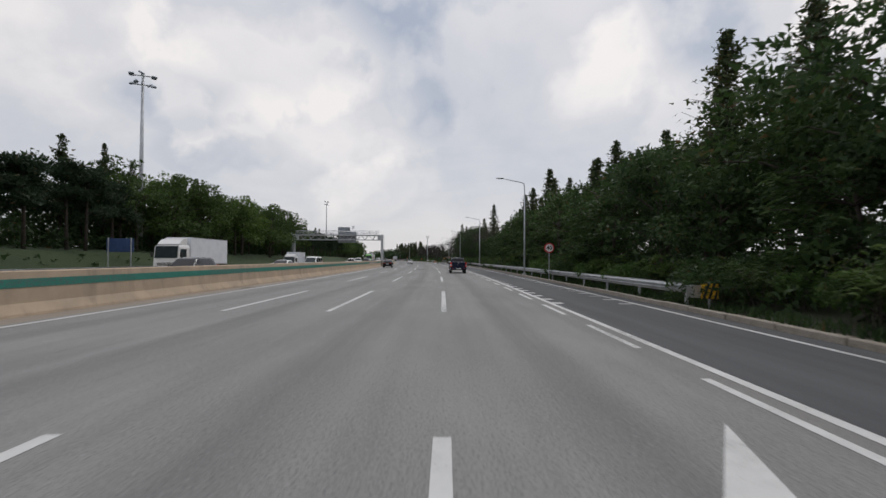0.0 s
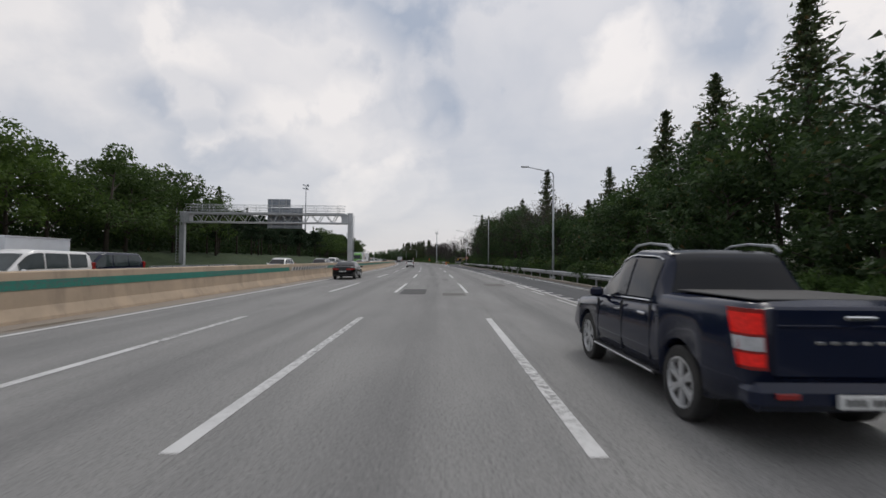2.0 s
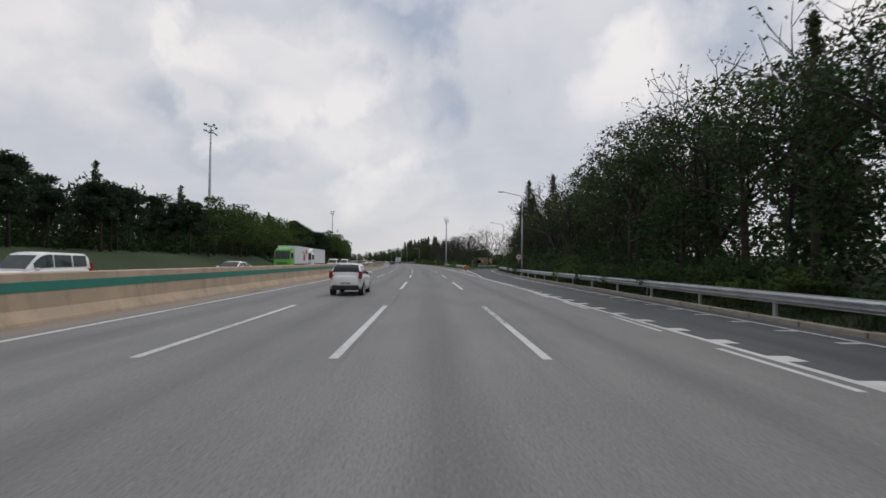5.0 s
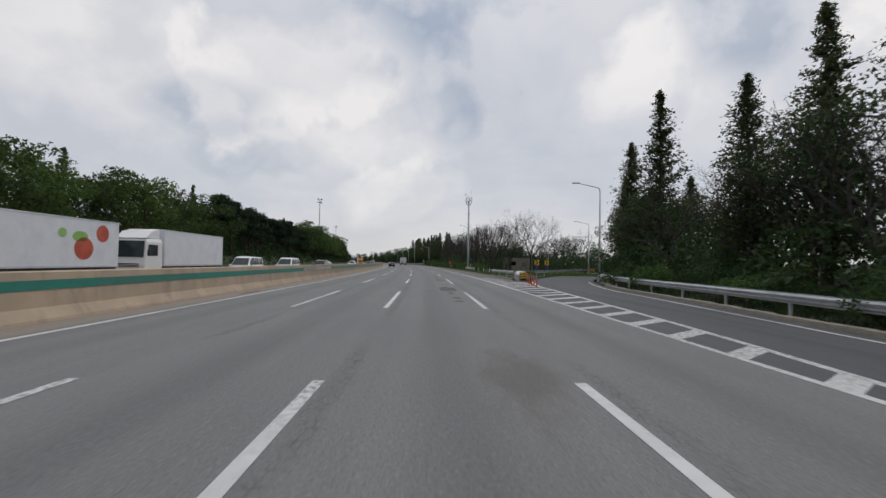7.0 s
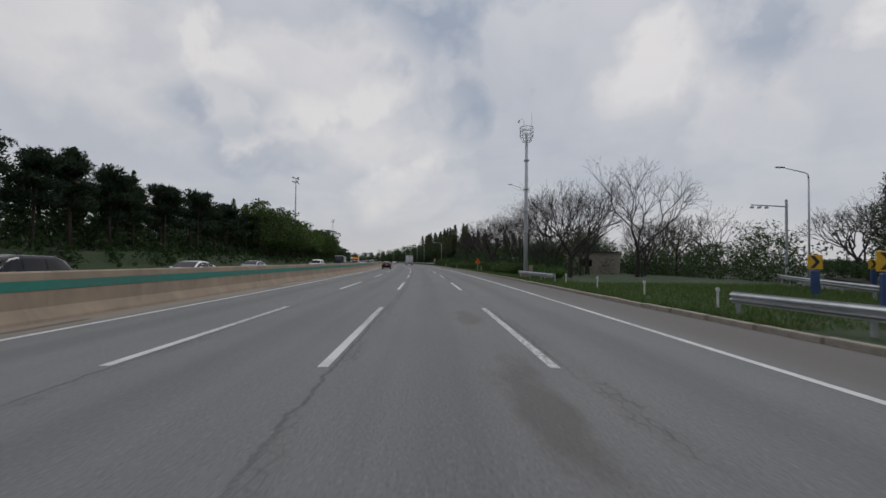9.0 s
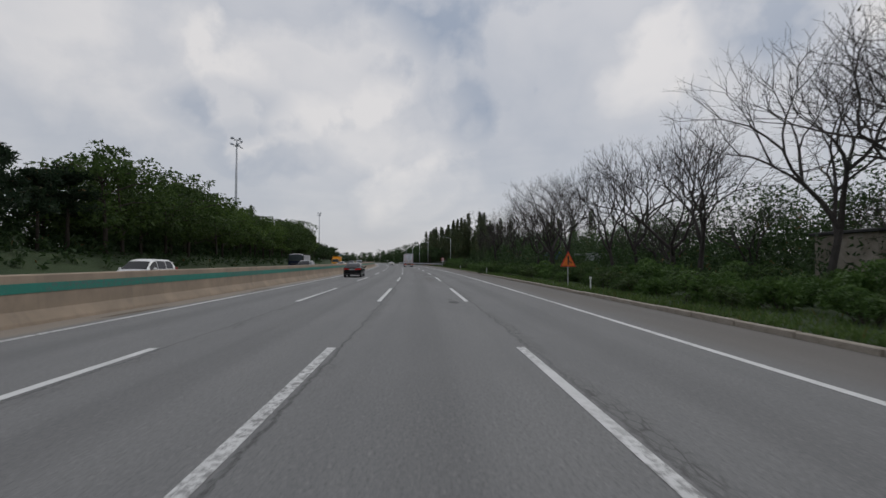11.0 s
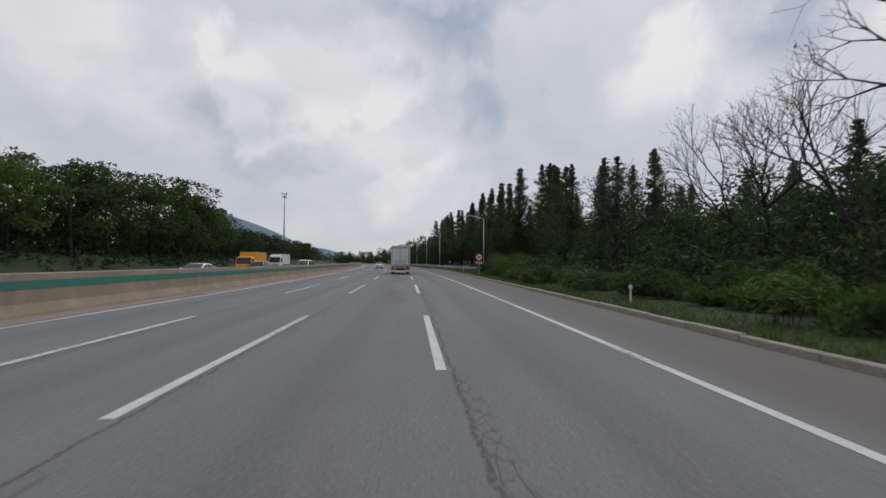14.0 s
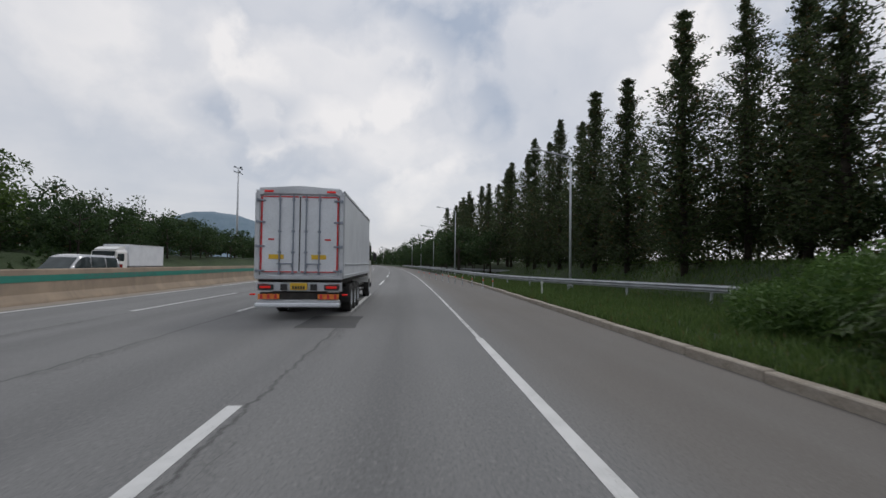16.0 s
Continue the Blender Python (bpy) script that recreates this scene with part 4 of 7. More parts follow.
def van(label, paint, group=""):
    prof = [(-2.5, 1.06), (-2.3, 1.10), (1.4, 1.06), (1.9, 1.0), (2.4, 0.84), (2.5, 0.7)]
    roof = [(-2.46, 1.12), (-2.36, 1.7), (-2.1, 1.88), (0.6, 1.93), (1.0, 1.84), (2.0, 1.0)]
    return make_car("van", label, "van", 5.05, 1.9, prof, roof, (-1.55, 1.55), 0.34, paint, [(-2.1, -1.1), (-1.0, 0.2), (0.28, 1.5)],
                    [(0.84, 1.15, 0.12, 0.5, 0.2, RED_LENS)], plate_z=0.85, handles=(0.1,), heads=((0.74, 0.82, 0.3, 0.2),), roof_w=0.80, group=group, glass=GLASS_CLEAR)


def pickup():
    prof = [(-2.54, 1.27), (-2.5, 1.31), (-1.06, 1.30), (-0.98, 1.17), (0.9, 1.12), (1.2, 1.10), (2.2, 1.02), (2.5, 0.8)]
    roof = [(-1.06, 1.18), (-0.98, 1.34), (-0.82, 1.72), (-0.6, 1.80), (0.15, 1.83), (0.5, 1.76), (1.32, 1.12)]
    t = make_car("pickup_truck", "dark navy double-cab pickup truck with lit red tail lamps", "pickup truck", 5.09, 1.94, prof, roof, (-1.52, 1.58), 0.385, PAINT_NAVY,
                 [(-0.72, 0.02), (0.08, 0.98)], [], taper=0.07, cap=(0.975, 0.95),
                 plate_z=0.53, handles=(-0.62, 0.2), heads=((0.74, 0.86, 0.34, 0.18),), sill=0.36, chrome=True, spokes=6)
    for ob in t.children:
        if ob.name.startswith("number_plate"):
            ob.location.y = -0.14
    tg = part("tailgate", boxes([((0, -2.60, 0.99), (1.42, 0.06, 0.60))], 0.025), PAINT_NAVY, t, "navy tailgate panel")
    part("tailgate_crease", boxes([((0, -2.636, 1.13), (1.38, 0.012, 0.02))], 0.005), PAINT_NAVY, tg)
    part("tailgate_handle", boxes([((0, -2.65, 1.20), (0.26, 0.035, 0.04))], 0.012), CHROME, t, "chrome tailgate handle")
    for i in range(6):
        part("lettering", boxes([((-0.33 + 0.13 * i, -2.637, 0.99), (0.075, 0.006, 0.028))], 0.002), CHROME, tg, "silver badge bar")
    part("badge", boxes([((0.52, -2.637, 0.80), (0.14, 0.006, 0.022))]), CHROME, tg, "small silver badge")
    part("rear_bumper", boxes([((0, -2.56, 0.54), (1.86, 0.26, 0.24))], 0.07), PAINT_NAVY, t, "rear bumper step")
    for sg in (1, -1):
        # rear lamp that wraps round the corner: red over clear over red, narrower towards its foot
        lamp_ob = None
        for nm, z0, z1, mat, lab, out in (("tail_light", 0.76, 1.27, RED_LENS, "red wrap-round rear lamp with a clear middle", 0.0), ("upper_lens", 1.06, 1.235, RED_LIT, "lit red lens", 0.008), ("clear_lens", 0.92, 1.035, LENS_CLEAR, "clear lens", 0.008), ("lower_lens", 0.79, 0.895, RED_LIT, "lit red lens", 0.008)):
            bm = bmesh.new()
            rings = []
            shrink = 0.0 if not out else 0.014
            for x, y, back in ((0.80 + shrink, -2.637, 0), (0.86, -2.628, 0), (0.905, -2.585, 0), (0.927, -2.50, 0), (0.945 + out * 0.4, -2.36, 1)):
                ring = []
                for z, inner in ((z0, 0), (z1, 0), (z1, 1), (z0, 1)):
                    cut = (1.27 - z) * (0.30 if back else -0.06 if x < 0.83 else 0.0)
                    yy = y - (cut + (shrink if back else 0.0) if back else 0.0) - (out if not back else 0.0)
                    xx = x + (cut if x < 0.83 else 0.0) + out - 0.045 * inner
                    ring.append(Vector((sg * xx, yy + 0.045 * inner, z)))
                rings.append(ring)
            loft(bm, rings)
            ob = part(nm, bm, mat, lamp_ob or t, lab)
            lamp_ob = lamp_ob or ob
        part("reflector", boxes([((sg * 0.66, -2.72, 0.57), (0.2, 0.02, 0.05))], 0.006), RED_LENS, t, "red bumper reflector")
        part("roof_rail", tube(bmesh.new(), [(sg * 0.66, -0.80, 1.79), (sg * 0.665, -0.70, 1.865), (sg * 0.67, -0.2, 1.905), (sg * 0.67, 0.2, 1.885), (sg * 0.665, 0.42, 1.80)], [0.022, 0.02, 0.017, 0.016, 0.016], 7), STEEL_DULL, t, "silver roof rail")
        part("side_step", boxes([((sg * 0.93, 0.02, 0.37), (0.16, 2.1, 0.045))], 0.015), PLASTIC, t, "black side step")
        part("step_trim", tube(bmesh.new(), [(sg * 1.01, -1.0, 0.375), (sg * 1.01, 1.05, 0.375)], 0.012, 6), ALLOY, t, "silver edge of the side step")
        for y, z0, z1 in ((-0.84, 0.48, 1.14), (0.05, 0.44, 1.12), (1.02, 0.46, 1.08)):
            part("door_seam", boxes([((sg * 0.955, y, (z0 + z1) / 2), (0.034, 0.010, z1 - z0))]), PLASTIC, t)
    # added black sheet imitates the shaded inside of the open bed
    part("bed_cover", boxes([((0, -1.78, 1.335), (1.50, 1.40, 0.02))], 0.008), PLASTIC, t, "black sheet standing in for the shaded inside of the open load bed")
    return t


def lorry_cab(t, W, h, y0, length, paint, glass=GLASS_CLEAR, spoiler=0.0):
    """A forward-control cab from y0 to y0 + length."""
    y1 = y0 + length
    rings = []
    for y, zt, sc in ((y0, h, 1.0), (y0 + length * 0.55, h, 1.0), (y1 - 0.22, h - 0.10, 0.98), (y1 - 0.06, h * 0.55, 0.97), (y1, h * 0.40, 0.95)):
        hw = W / 2 * sc
        half = [(hw, 0.62), (hw, h * 0.42), (hw * 0.985, min(zt - 0.16, h * 0.9)), (hw * 0.9, zt - 0.02), (hw * 0.4, zt + 0.02)]
        rings.append([Vector((x, y, z)) for x, z in half] + [Vector((-x, y, z)) for x, z in reversed(half)])
    bm = bmesh.new()
    loft(bm, rings)
    part("cab", bm, paint, t)
    bm = bmesh.new()
    vs = [bm.verts.new(p) for p in ((-W * 0.44, y1 - 0.045, h * 0.56), (W * 0.44, y1 - 0.045, h * 0.56), (W * 0.43, y1 - 0.19, h * 0.93), (-W * 0.43, y1 - 0.19, h * 0.93))]
    bm.faces.new(vs)
    bmesh.ops.translate(bm, verts=bm.verts, vec=(0, 0.03, 0.012))
    part("windscreen", bm, glass, t)
    for s_ in (1, -1):
        part("side_window", boxes([((s_ * W * 0.494, y0 + length * 0.55, h * 0.72), (0.03, length * 0.55, h * 0.26))], 0.01), glass, t)
        part("mirror", boxes([((s_ * (W / 2 + 0.16), y1 - 0.12, h * 0.66), (0.2, 0.1, 0.42))], 0.03), PLASTIC, t, "tall black mirror")
        part("headlight", boxes([((s_ * W * 0.38, y1 + 0.01, 0.80), (0.34, 0.1, 0.18))], 0.02), LENS_CLEAR, t, "clear front lamp")
    part("grille", boxes([((0, y1 + 0.005, h * 0.40 + 0.03 - 0.10 * k), (W * 0.66, 0.05, 0.05)) for k in range(3)], 0.01), PLASTIC, t, "black front grille")
    part("front_bumper", boxes([((0, y1 - 0.05, 0.55), (W * 0.99, 0.26, 0.36))], 0.05), PLASTIC, t)
    if spoiler > 0:
        bm = bmesh.new()
        loft(bm, [[Vector((x, y0 + 0.1, h)), Vector((x, y0 + 0.1, h + spoiler)), Vector((x, y0 + length * 0.5, h + spoiler * 0.7)), Vector((x, y1 - 0.35, h))] for x in (-W * 0.42, W * 0.42)])
        part("roof_spoiler", bm, paint, t)


def box_lorry(name, label, length, W, h, cab_h, cab_len, paint, box_mat, axles, wr=0.45, spoiler=0.0, floor=1.05, group="", art=None, stripe=None):
    """A lorry with a box body; y runs from the rear (0) to the front."""
    t = thing(name, label, "lorry", group=group)
    body_len = length - cab_len - 0.25
    bx = part("cargo_box", boxes([((0, body_len / 2, (floor + h) / 2), (W, body_len, h - floor))], 0.03), box_mat, t)
    part("chassis", boxes([((0, length / 2, 0.78), (0.9, length * 0.96, 0.26)), ((0, body_len / 2, floor - 0.07), (W * 0.96, body_len * 0.98, 0.12))], 0.02), CHASSIS, t)
    lorry_cab(t, W * 0.97, cab_h, length - cab_len, cab_len, paint, spoiler=spoiler)
    for s_ in (1, -1):
        part("side_guard", boxes([((s_ * W * 0.47, length * 0.45, z), (0.05, length * 0.36, 0.09)) for z in (0.55, 0.78)], 0.01), PLASTIC, t)
        part("tail_light", boxes([((s_ * W * 0.40, -0.02, floor - 0.22), (0.32, 0.06, 0.12))], 0.012), RED_LENS, t, "red rear lamp")
        part("edge_rail", boxes([((s_ * (W / 2 + 0.004), body_len / 2, floor + 0.05), (0.03, body_len, 0.1)), ((s_ * (W / 2 + 0.004), body_len / 2, h - 0.04), (0.03, body_len, 0.08))], 0.006), LORRY_FRAME, t, "grey edge rail")
    part("rear_bumper", boxes([((0, 0.02, 0.5), (W * 0.94, 0.1, 0.14))], 0.02), LORRY_FRAME, t)
    if stripe:
        part("coloured_stripe", boxes([((s_ * (W / 2 + 0.006), body_len / 2, floor + 0.06), (0.012, body_len * 0.98, 0.09)) for s_ in (1, -1)]), stripe, t, "red stripe along the box")
    if art:
        for (y, z, ry, rz, mat) in art:
            for s_ in (1, -1):
                bm = bmesh.new()
                bm.faces.new([bm.verts.new((s_ * (W / 2 + 0.008), y + ry * math.cos(2 * math.pi * k / 20), z + rz * math.sin(2 * math.pi * k / 20))) for k in range(20)])
                part("printed_shape", bm, mat, bx, "coloured fruit shape on the box side")
    meshes = wheel_meshes(wr, 0.30, 6, LORRY_FRAME, 0.58)
    for y in axles:
        for x in (W / 2 - 0.17, -(W / 2 - 0.17)):
            add_wheel(t, meshes, x, y, wr)
    return t


def lead_lorry():
    """The long silver-white lorry with rear doors that is followed along the road."""
    W, h, floor, length = 2.48, 3.74, 1.18, 11.6
    t = box_lorry("lorry", "silver-white box lorry with double rear doors and red edge strips", length, W, h, 3.0, 2.1, PAINT_WHITE, LORRY_WHITE, (2.5, 3.55, 4.6, 9.9), 0.47, 0.0, floor)
    # rounded frame round the rear
    fr = bmesh.new()
    for x in (1, -1):
        box(fr, (x * (W / 2 - 0.05), -0.02, (h + floor) / 2 - 0.03), (0.15, 0.12, h - floor - 0.12), None, 0.025)
    box(fr, (0, -0.02, h - 0.04), (W - 0.16, 0.12, 0.2), None, 0.03)
    box(fr, (0, -0.02, floor + 0.03), (W, 0.12, 0.12), None, 0.02)
    for x in (1, -1):
        box(fr, (x * (W / 2 - 0.12), -0.02, h - 0.10), (0.22, 0.118, 0.16), None, 0.03)
    part("rear_frame", fr, LORRY_FRAME, t, "grey aluminium rear frame")
    bm = bmesh.new()
    loft(bm, [[Vector((x, y, z)) for x, z in ((-1.16, h - 0.02), (-0.98, h + 0.045), (0.0, h + 0.11), (0.98, h + 0.045), (1.16, h - 0.02))] for y in (-0.07, 9.25)])
    part("roof", bm, LORRY_FRAME, t, "shallow arched roof")
    part("centre_seam", boxes([((0, -0.062, (h + floor) / 2), (0.022, 0.012, h - floor - 0.4))]), PLASTIC, t, "dark gap between the doors")
    for x in (1, -1):
        d = part("rear_door", boxes([((x * 0.555, -0.03, (h + floor) / 2), (1.08, 0.05, h - floor - 0.36))], 0.01), LORRY_WHITE, t, "white rear door")
        for rx in (0.12, 0.50):
            bm = bmesh.new()
            xx = x * (rx + 0.06)
            tube(bm, [(xx, -0.085, floor + 0.12), (xx, -0.085, h - 0.16)], 0.022, 7)
            for z in (floor + 0.15, floor + 0.75, floor + 1.35, h - 0.3):
                box(bm, (xx, -0.08, z), (0.09, 0.05, 0.06), None, 0.008)
            part("lock_rod", bm, LORRY_STEEL, d, "grey vertical lock rod")
        part("lock_handle", boxes([((x * 0.42, -0.10, floor + 0.42), (0.42, 0.03, 0.035)), ((x * 0.55, -0.10, floor + 0.36), (0.06, 0.03, 0.16)), ((x * 0.20, -0.10, floor + 0.38), (0.06, 0.03, 0.12))], 0.006), LORRY_STEEL, d, "steel lock handle")
        for z in (floor + 0.22, floor + 0.92, floor + 1.62, h - 0.32):
            part("hinge", boxes([((x * 1.10, -0.09, z), (0.26, 0.04, 0.05)), ((x * 1.19, -0.09, z), (0.06, 0.07, 0.09))], 0.008), LORRY_STEEL, d, "grey door hinge")
        part("reflective_strip", boxes([((x * 1.075, -0.062, (h + floor) / 2), (0.045, 0.012, h - floor - 0.42))]), SIGN_RED, d, "red reflective edge strip")
        part("reflective_strip", boxes([((x * 0.55, -0.062, h - 0.21), (1.0, 0.012, 0.04))]), SIGN_RED, d, "red reflective edge strip")
        part("reflective_strip", boxes([((x * 0.55, -0.062, floor + 0.19), (1.0, 0.012, 0.03))]), SIGN_RED, d, "red reflective edge strip")
        part("marker_light", boxes([((x * 0.88, -0.095, h - 0.06), (0.26, 0.04, 0.055))], 0.01), RED_LIT, t, "lit red marker lamp")
        part("tail_light", boxes([((x * 0.93, -0.05, 0.93), (0.42, 0.08, 0.15))], 0.015), PLASTIC, t, "rear lamp housing")
        part("lamp_lens", boxes([((x * 0.93, -0.095, 0.93), (0.30, 0.03, 0.07))], 0.01), RED_LIT, t, "lit red rear lamp")
        part("warning_plate", boxes([((x * 0.84, -0.05, 0.66), (0.60, 0.03, 0.15))], 0.008), AMBER, t, "orange and red warning plate")
        for dx_ in (-0.2, 0.0, 0.2):
            part("warning_stripe", boxes([((x * 0.84 + dx_, -0.068, 0.66), (0.07, 0.006, 0.14))]), SIGN_RED, t, "red warning stripe")
        part("sticker", boxes([((x * 0.60 - 0.05, -0.062, floor + 0.62), (0.42, 0.006, 0.13))]), PLATE_YELLOW, d, "orange sticker")
        part("sticker", boxes([((x * 0.80, -0.062, floor + 1.12), (0.17, 0.006, 0.05))]), SIGN_RED, d, "red sticker")
        part("mudguard", boxes([((x * (W / 2 - 0.18), 1.7, 0.62), (0.34, 0.03, 0.5))], 0.01), PLASTIC, t, "black mud flap")
        part("marker_light", boxes([((x * (W / 2 + 0.06), -0.02, 0.72), (0.16, 0.05, 0.05))], 0.01), RED_LIT, t, "red side marker lamp")
        part("side_panel", boxes([((x * (W / 2 + 0.012), 5.0, floor + 0.42), (0.03, 9.1, 0.05))], 0.008), LORRY_FRAME, t, "grey joint of the folding side")
    pl = part("number_plate", boxes([((0, -0.06, 0.95), (0.48, 0.03, 0.20))], 0.008), PLATE_YELLOW, t, "yellow number plate with dark bars")
    for i in range(5):
        part("plate_bar", boxes([((-0.15 + 0.075 * i, -0.08, 0.92), (0.05, 0.006, 0.09))]), PLASTIC, pl)
    for x in (0.42, -0.42):
        part("junction_box", boxes([((x, -0.05, 0.93), (0.18, 0.08, 0.18))], 0.01), PLASTIC, t)
    part("rear_panel", boxes([((0, 0.03, 0.94), (W * 0.98, 0.06, 0.26))], 0.01), LORRY_FRAME, t)
    part("rear_crossmember", boxes([((0, 0.10, 0.68), (W * 0.9, 0.06, 0.2))], 0.01), CHASSIS, t, "dark rear cross-member")
    part("underrun_bar", boxes([((0, -0.16, 0.43), (W * 0.96, 0.12, 0.12))], 0.03), LORRY_WHITE, t, "white underrun bar")
    return t


FRUIT_RED = surface("printed_red", (0.55, 0.10, 0.05), (0.42, 0.06, 0.03), 0.4, big=1.5, small=30)
FRUIT_GREEN = surface("printed_green", (0.25, 0.45, 0.10), (0.30, 0.52, 0.16), 0.4, big=1.5, small=30)
GREEN_PANEL = surface("green_panel", (0.12, 0.40, 0.05), (0.16, 0.46, 0.07), 0.4, big=1.5, small=30)
BLUE_PANEL = surface("blue_panel", (0.04, 0.09, 0.25), (0.05, 0.11, 0.28), 0.4, big=1.5, small=30)

# own carriageway
lead_lorry().matrix_basis = place(412.4, 0.57)
pickup().matrix_basis = place(57.1, 3.87, 0, 0.3)
sedan("glossy black executive saloon with chrome window strip", PAINT_BLACK, bright=True).matrix_basis = place(91.4, -7.4, 0, 0.6)
bmw = sedan("glossy black saloon with lit red tail lamps", PAINT_BLACK, tail_mat=RED_LIT, plate_z=0.80)
bmw.matrix_basis = place(325.9, -6.75, 0, 0)
hatchback("small white hatchback with red tail lamps", PAINT_WHITE).matrix_basis = place(150.5, -4.15, 0, 0)

# opposite carriageway, facing the camera
def oncoming(t, s_front, n, length):
    """Turns a vehicle round so that its front stands at s_front; length 0: origin in its middle."""
    t.matrix_basis = place(s_front + length, n, 0, 180)
    t["group"] = "oncoming traffic"


oncoming(box_lorry("lorry", "white box lorry on the opposite carriageway", 10.0, 2.4, 3.6, 2.9, 1.9, PAINT_WHITE, LORRY_WHITE, (2.2, 8.6), spoiler=0.6), 43.0, -23.2, 10.0)
oncoming(suv("dark grey SUV on the opposite carriageway", PAINT_GREY), 32.0, -15.4, 0)
oncoming(sedan("white saloon on the opposite carriageway", PAINT_WHITE), 53, -15.8, 0)
oncoming(box_lorry("lorry", "small white box lorry on the opposite carriageway", 5.6, 1.8, 2.6, 2.0, 1.5, PAINT_WHITE, LORRY_WHITE, (1.1, 4.6), 0.33, 0.3, 0.8), 70.5, -20.3, 5.6)
oncoming(van("dark blue van on the opposite carriageway", PAINT_NAVY), 77, -18.4, 0)
oncoming(van("white van on the opposite carriageway", PAINT_WHITE), 70.5, -16.8, 0)
oncoming(suv("white SUV on the opposite carriageway", PAINT_WHITE), 99, -15.6, 0)
oncoming(suv("dark SUV close behind the median", PAINT_GREY), 107.2, -13.4, 0)
oncoming(box_lorry("lorry", "white refrigerated lorry with printed fruit on its side", 11.5, 2.48, 3.75, 3.1, 2.0, GREEN_PANEL, LORRY_WHITE, (2.2, 3.4, 9.9), spoiler=0.4,
                   art=((3.0, 2.1, 0.75, 0.62, FRUIT_RED), (3.3, 2.75, 0.6, 0.3, FRUIT_GREEN), (1.5, 3.0, 0.55, 0.5, FRUIT_RED), (4.6, 2.9, 0.3, 0.25, FRUIT_GREEN))), 196.0, -20.6, 11.5)
oncoming(box_lorry("lorry", "long white box lorry with a wind deflector", 12.5, 2.48, 3.7, 3.0, 2.1, PAINT_WHITE, LORRY_WHITE, (2.2, 3.4, 10.8), spoiler=0.7, stripe=FRUIT_RED), 210.5, -20.6, 12.5)
oncoming(van("white van on the opposite carriageway", PAINT_WHITE), 225.5, -18.0, 0)
oncoming(van("white van on the opposite carriageway", PAINT_WHITE), 238.5, -17.4, 0)
oncoming(suv("black SUV on the opposite carriageway", PAINT_BLACK), 243.0, -14.2, 0)
oncoming(suv("dark grey SUV on the opposite carriageway", PAINT_GREY), 338.2, -14.5, 0)
oncoming(box_lorry("lorry", "dark blue tipper lorry with a grey body", 8.2, 2.45, 2.7, 2.9, 2.0, PAINT_NAVY, LORRY_FRAME, (1.9, 3.1, 6.9)), 362, -21.2, 8.2)
oncoming(sedan("white saloon on the opposite carriageway", PAINT_WHITE), 391, -16.4, 0)
oncoming(suv("dark SUV with a roof box on the opposite carriageway", PAINT_GREY), 404, -15.2, 0)
oncoming(box_lorry("lorry", "bright orange box lorry on the opposite carriageway", 7.4, 2.2, 2.95, 2.3, 1.7, PAINT_ORANGE, PAINT_ORANGE, (1.6, 6.2), 0.38, 0.0, 0.9), 416, -20.6, 7.4)
oncoming(van("silver van on the opposite carriageway", PAINT_SILVER), 426, -14.3, 0)
oncoming(box_lorry("lorry", "white box lorry on the opposite carriageway", 8.5, 2.3, 3.1, 2.6, 1.8, PAINT_WHITE, LORRY_WHITE, (1.8, 7.2), 0.42, 0.3), 443, -23.0, 8.5)
oncoming(sedan("silver saloon far along the opposite carriageway", PAINT_SILVER), 140, -17, 0)
oncoming(van("white van far along the opposite carriageway", PAINT_WHITE), 152, -20.5, 0)
oncoming(sedan("white saloon far along the opposite carriageway", PAINT_WHITE), 168, -16.8, 0)
oncoming(sedan("white saloon far along the opposite carriageway", PAINT_WHITE), 262, -17, 0)
oncoming(sedan("silver saloon far along the opposite carriageway", PAINT_SILVER), 285, -20.5, 0)
oncoming(suv("white SUV far along the opposite carriageway", PAINT_WHITE), 305, -17, 0)
# lorries standing beyond the bare trees
for s_, n_, lab, mat in ((358, 25.5, "dark blue box lorry half hidden behind shrubs", BLUE_PANEL), (345, 25.5, "white box lorry half hidden behind shrubs", LORRY_WHITE), (337, 25.5, "white box lorry half hidden behind shrubs", LORRY_WHITE)):
    box_lorry("lorry", lab, 7.0, 2.2, 3.4 if mat is BLUE_PANEL else 2.9, 2.5, 1.9, PAINT_NAVY if mat is BLUE_PANEL else PAINT_WHITE, mat, (1.8, 6.2), group="lorries beyond the trees").matrix_basis = place(s_, n_, 0.02, 0)
# a far car ahead in the middle lane
sedan("white saloon far ahead in its lane", PAINT_WHITE).matrix_basis = place(466, -3.5)

# ---- road furniture ----
YELLOW = surface("yellow_board", (0.80, 0.48, 0.03), (0.68, 0.38, 0.03), 0.5, big=3, small=40, bump=0.03)
BLACK = surface("black_board", (0.02, 0.02, 0.02), (0.03, 0.03, 0.03), 0.5, big=3, small=40, bump=0.03)
ORANGE = surface("orange_plastic", (0.72, 0.11, 0.04), (0.60, 0.08, 0.03), 0.5, big=3, small=40, bump=0.03)
SIGN_WHITE = surface("sign_white", (0.74, 0.74, 0.73), (0.64, 0.64, 0.63), 0.45, big=3, small=40, bump=0.02)
SIGN_ORANGE = surface("sign_orange", (0.80, 0.20, 0.02), (0.70, 0.16, 0.02), 0.45, big=3, small=40, bump=0.02)
SIGN_BACK = surface("sign_back_aluminium", (0.30, 0.33, 0.37), (0.22, 0.25, 0.29), 0.5, 0.4, big=1.5, small=30, bump=0.03)
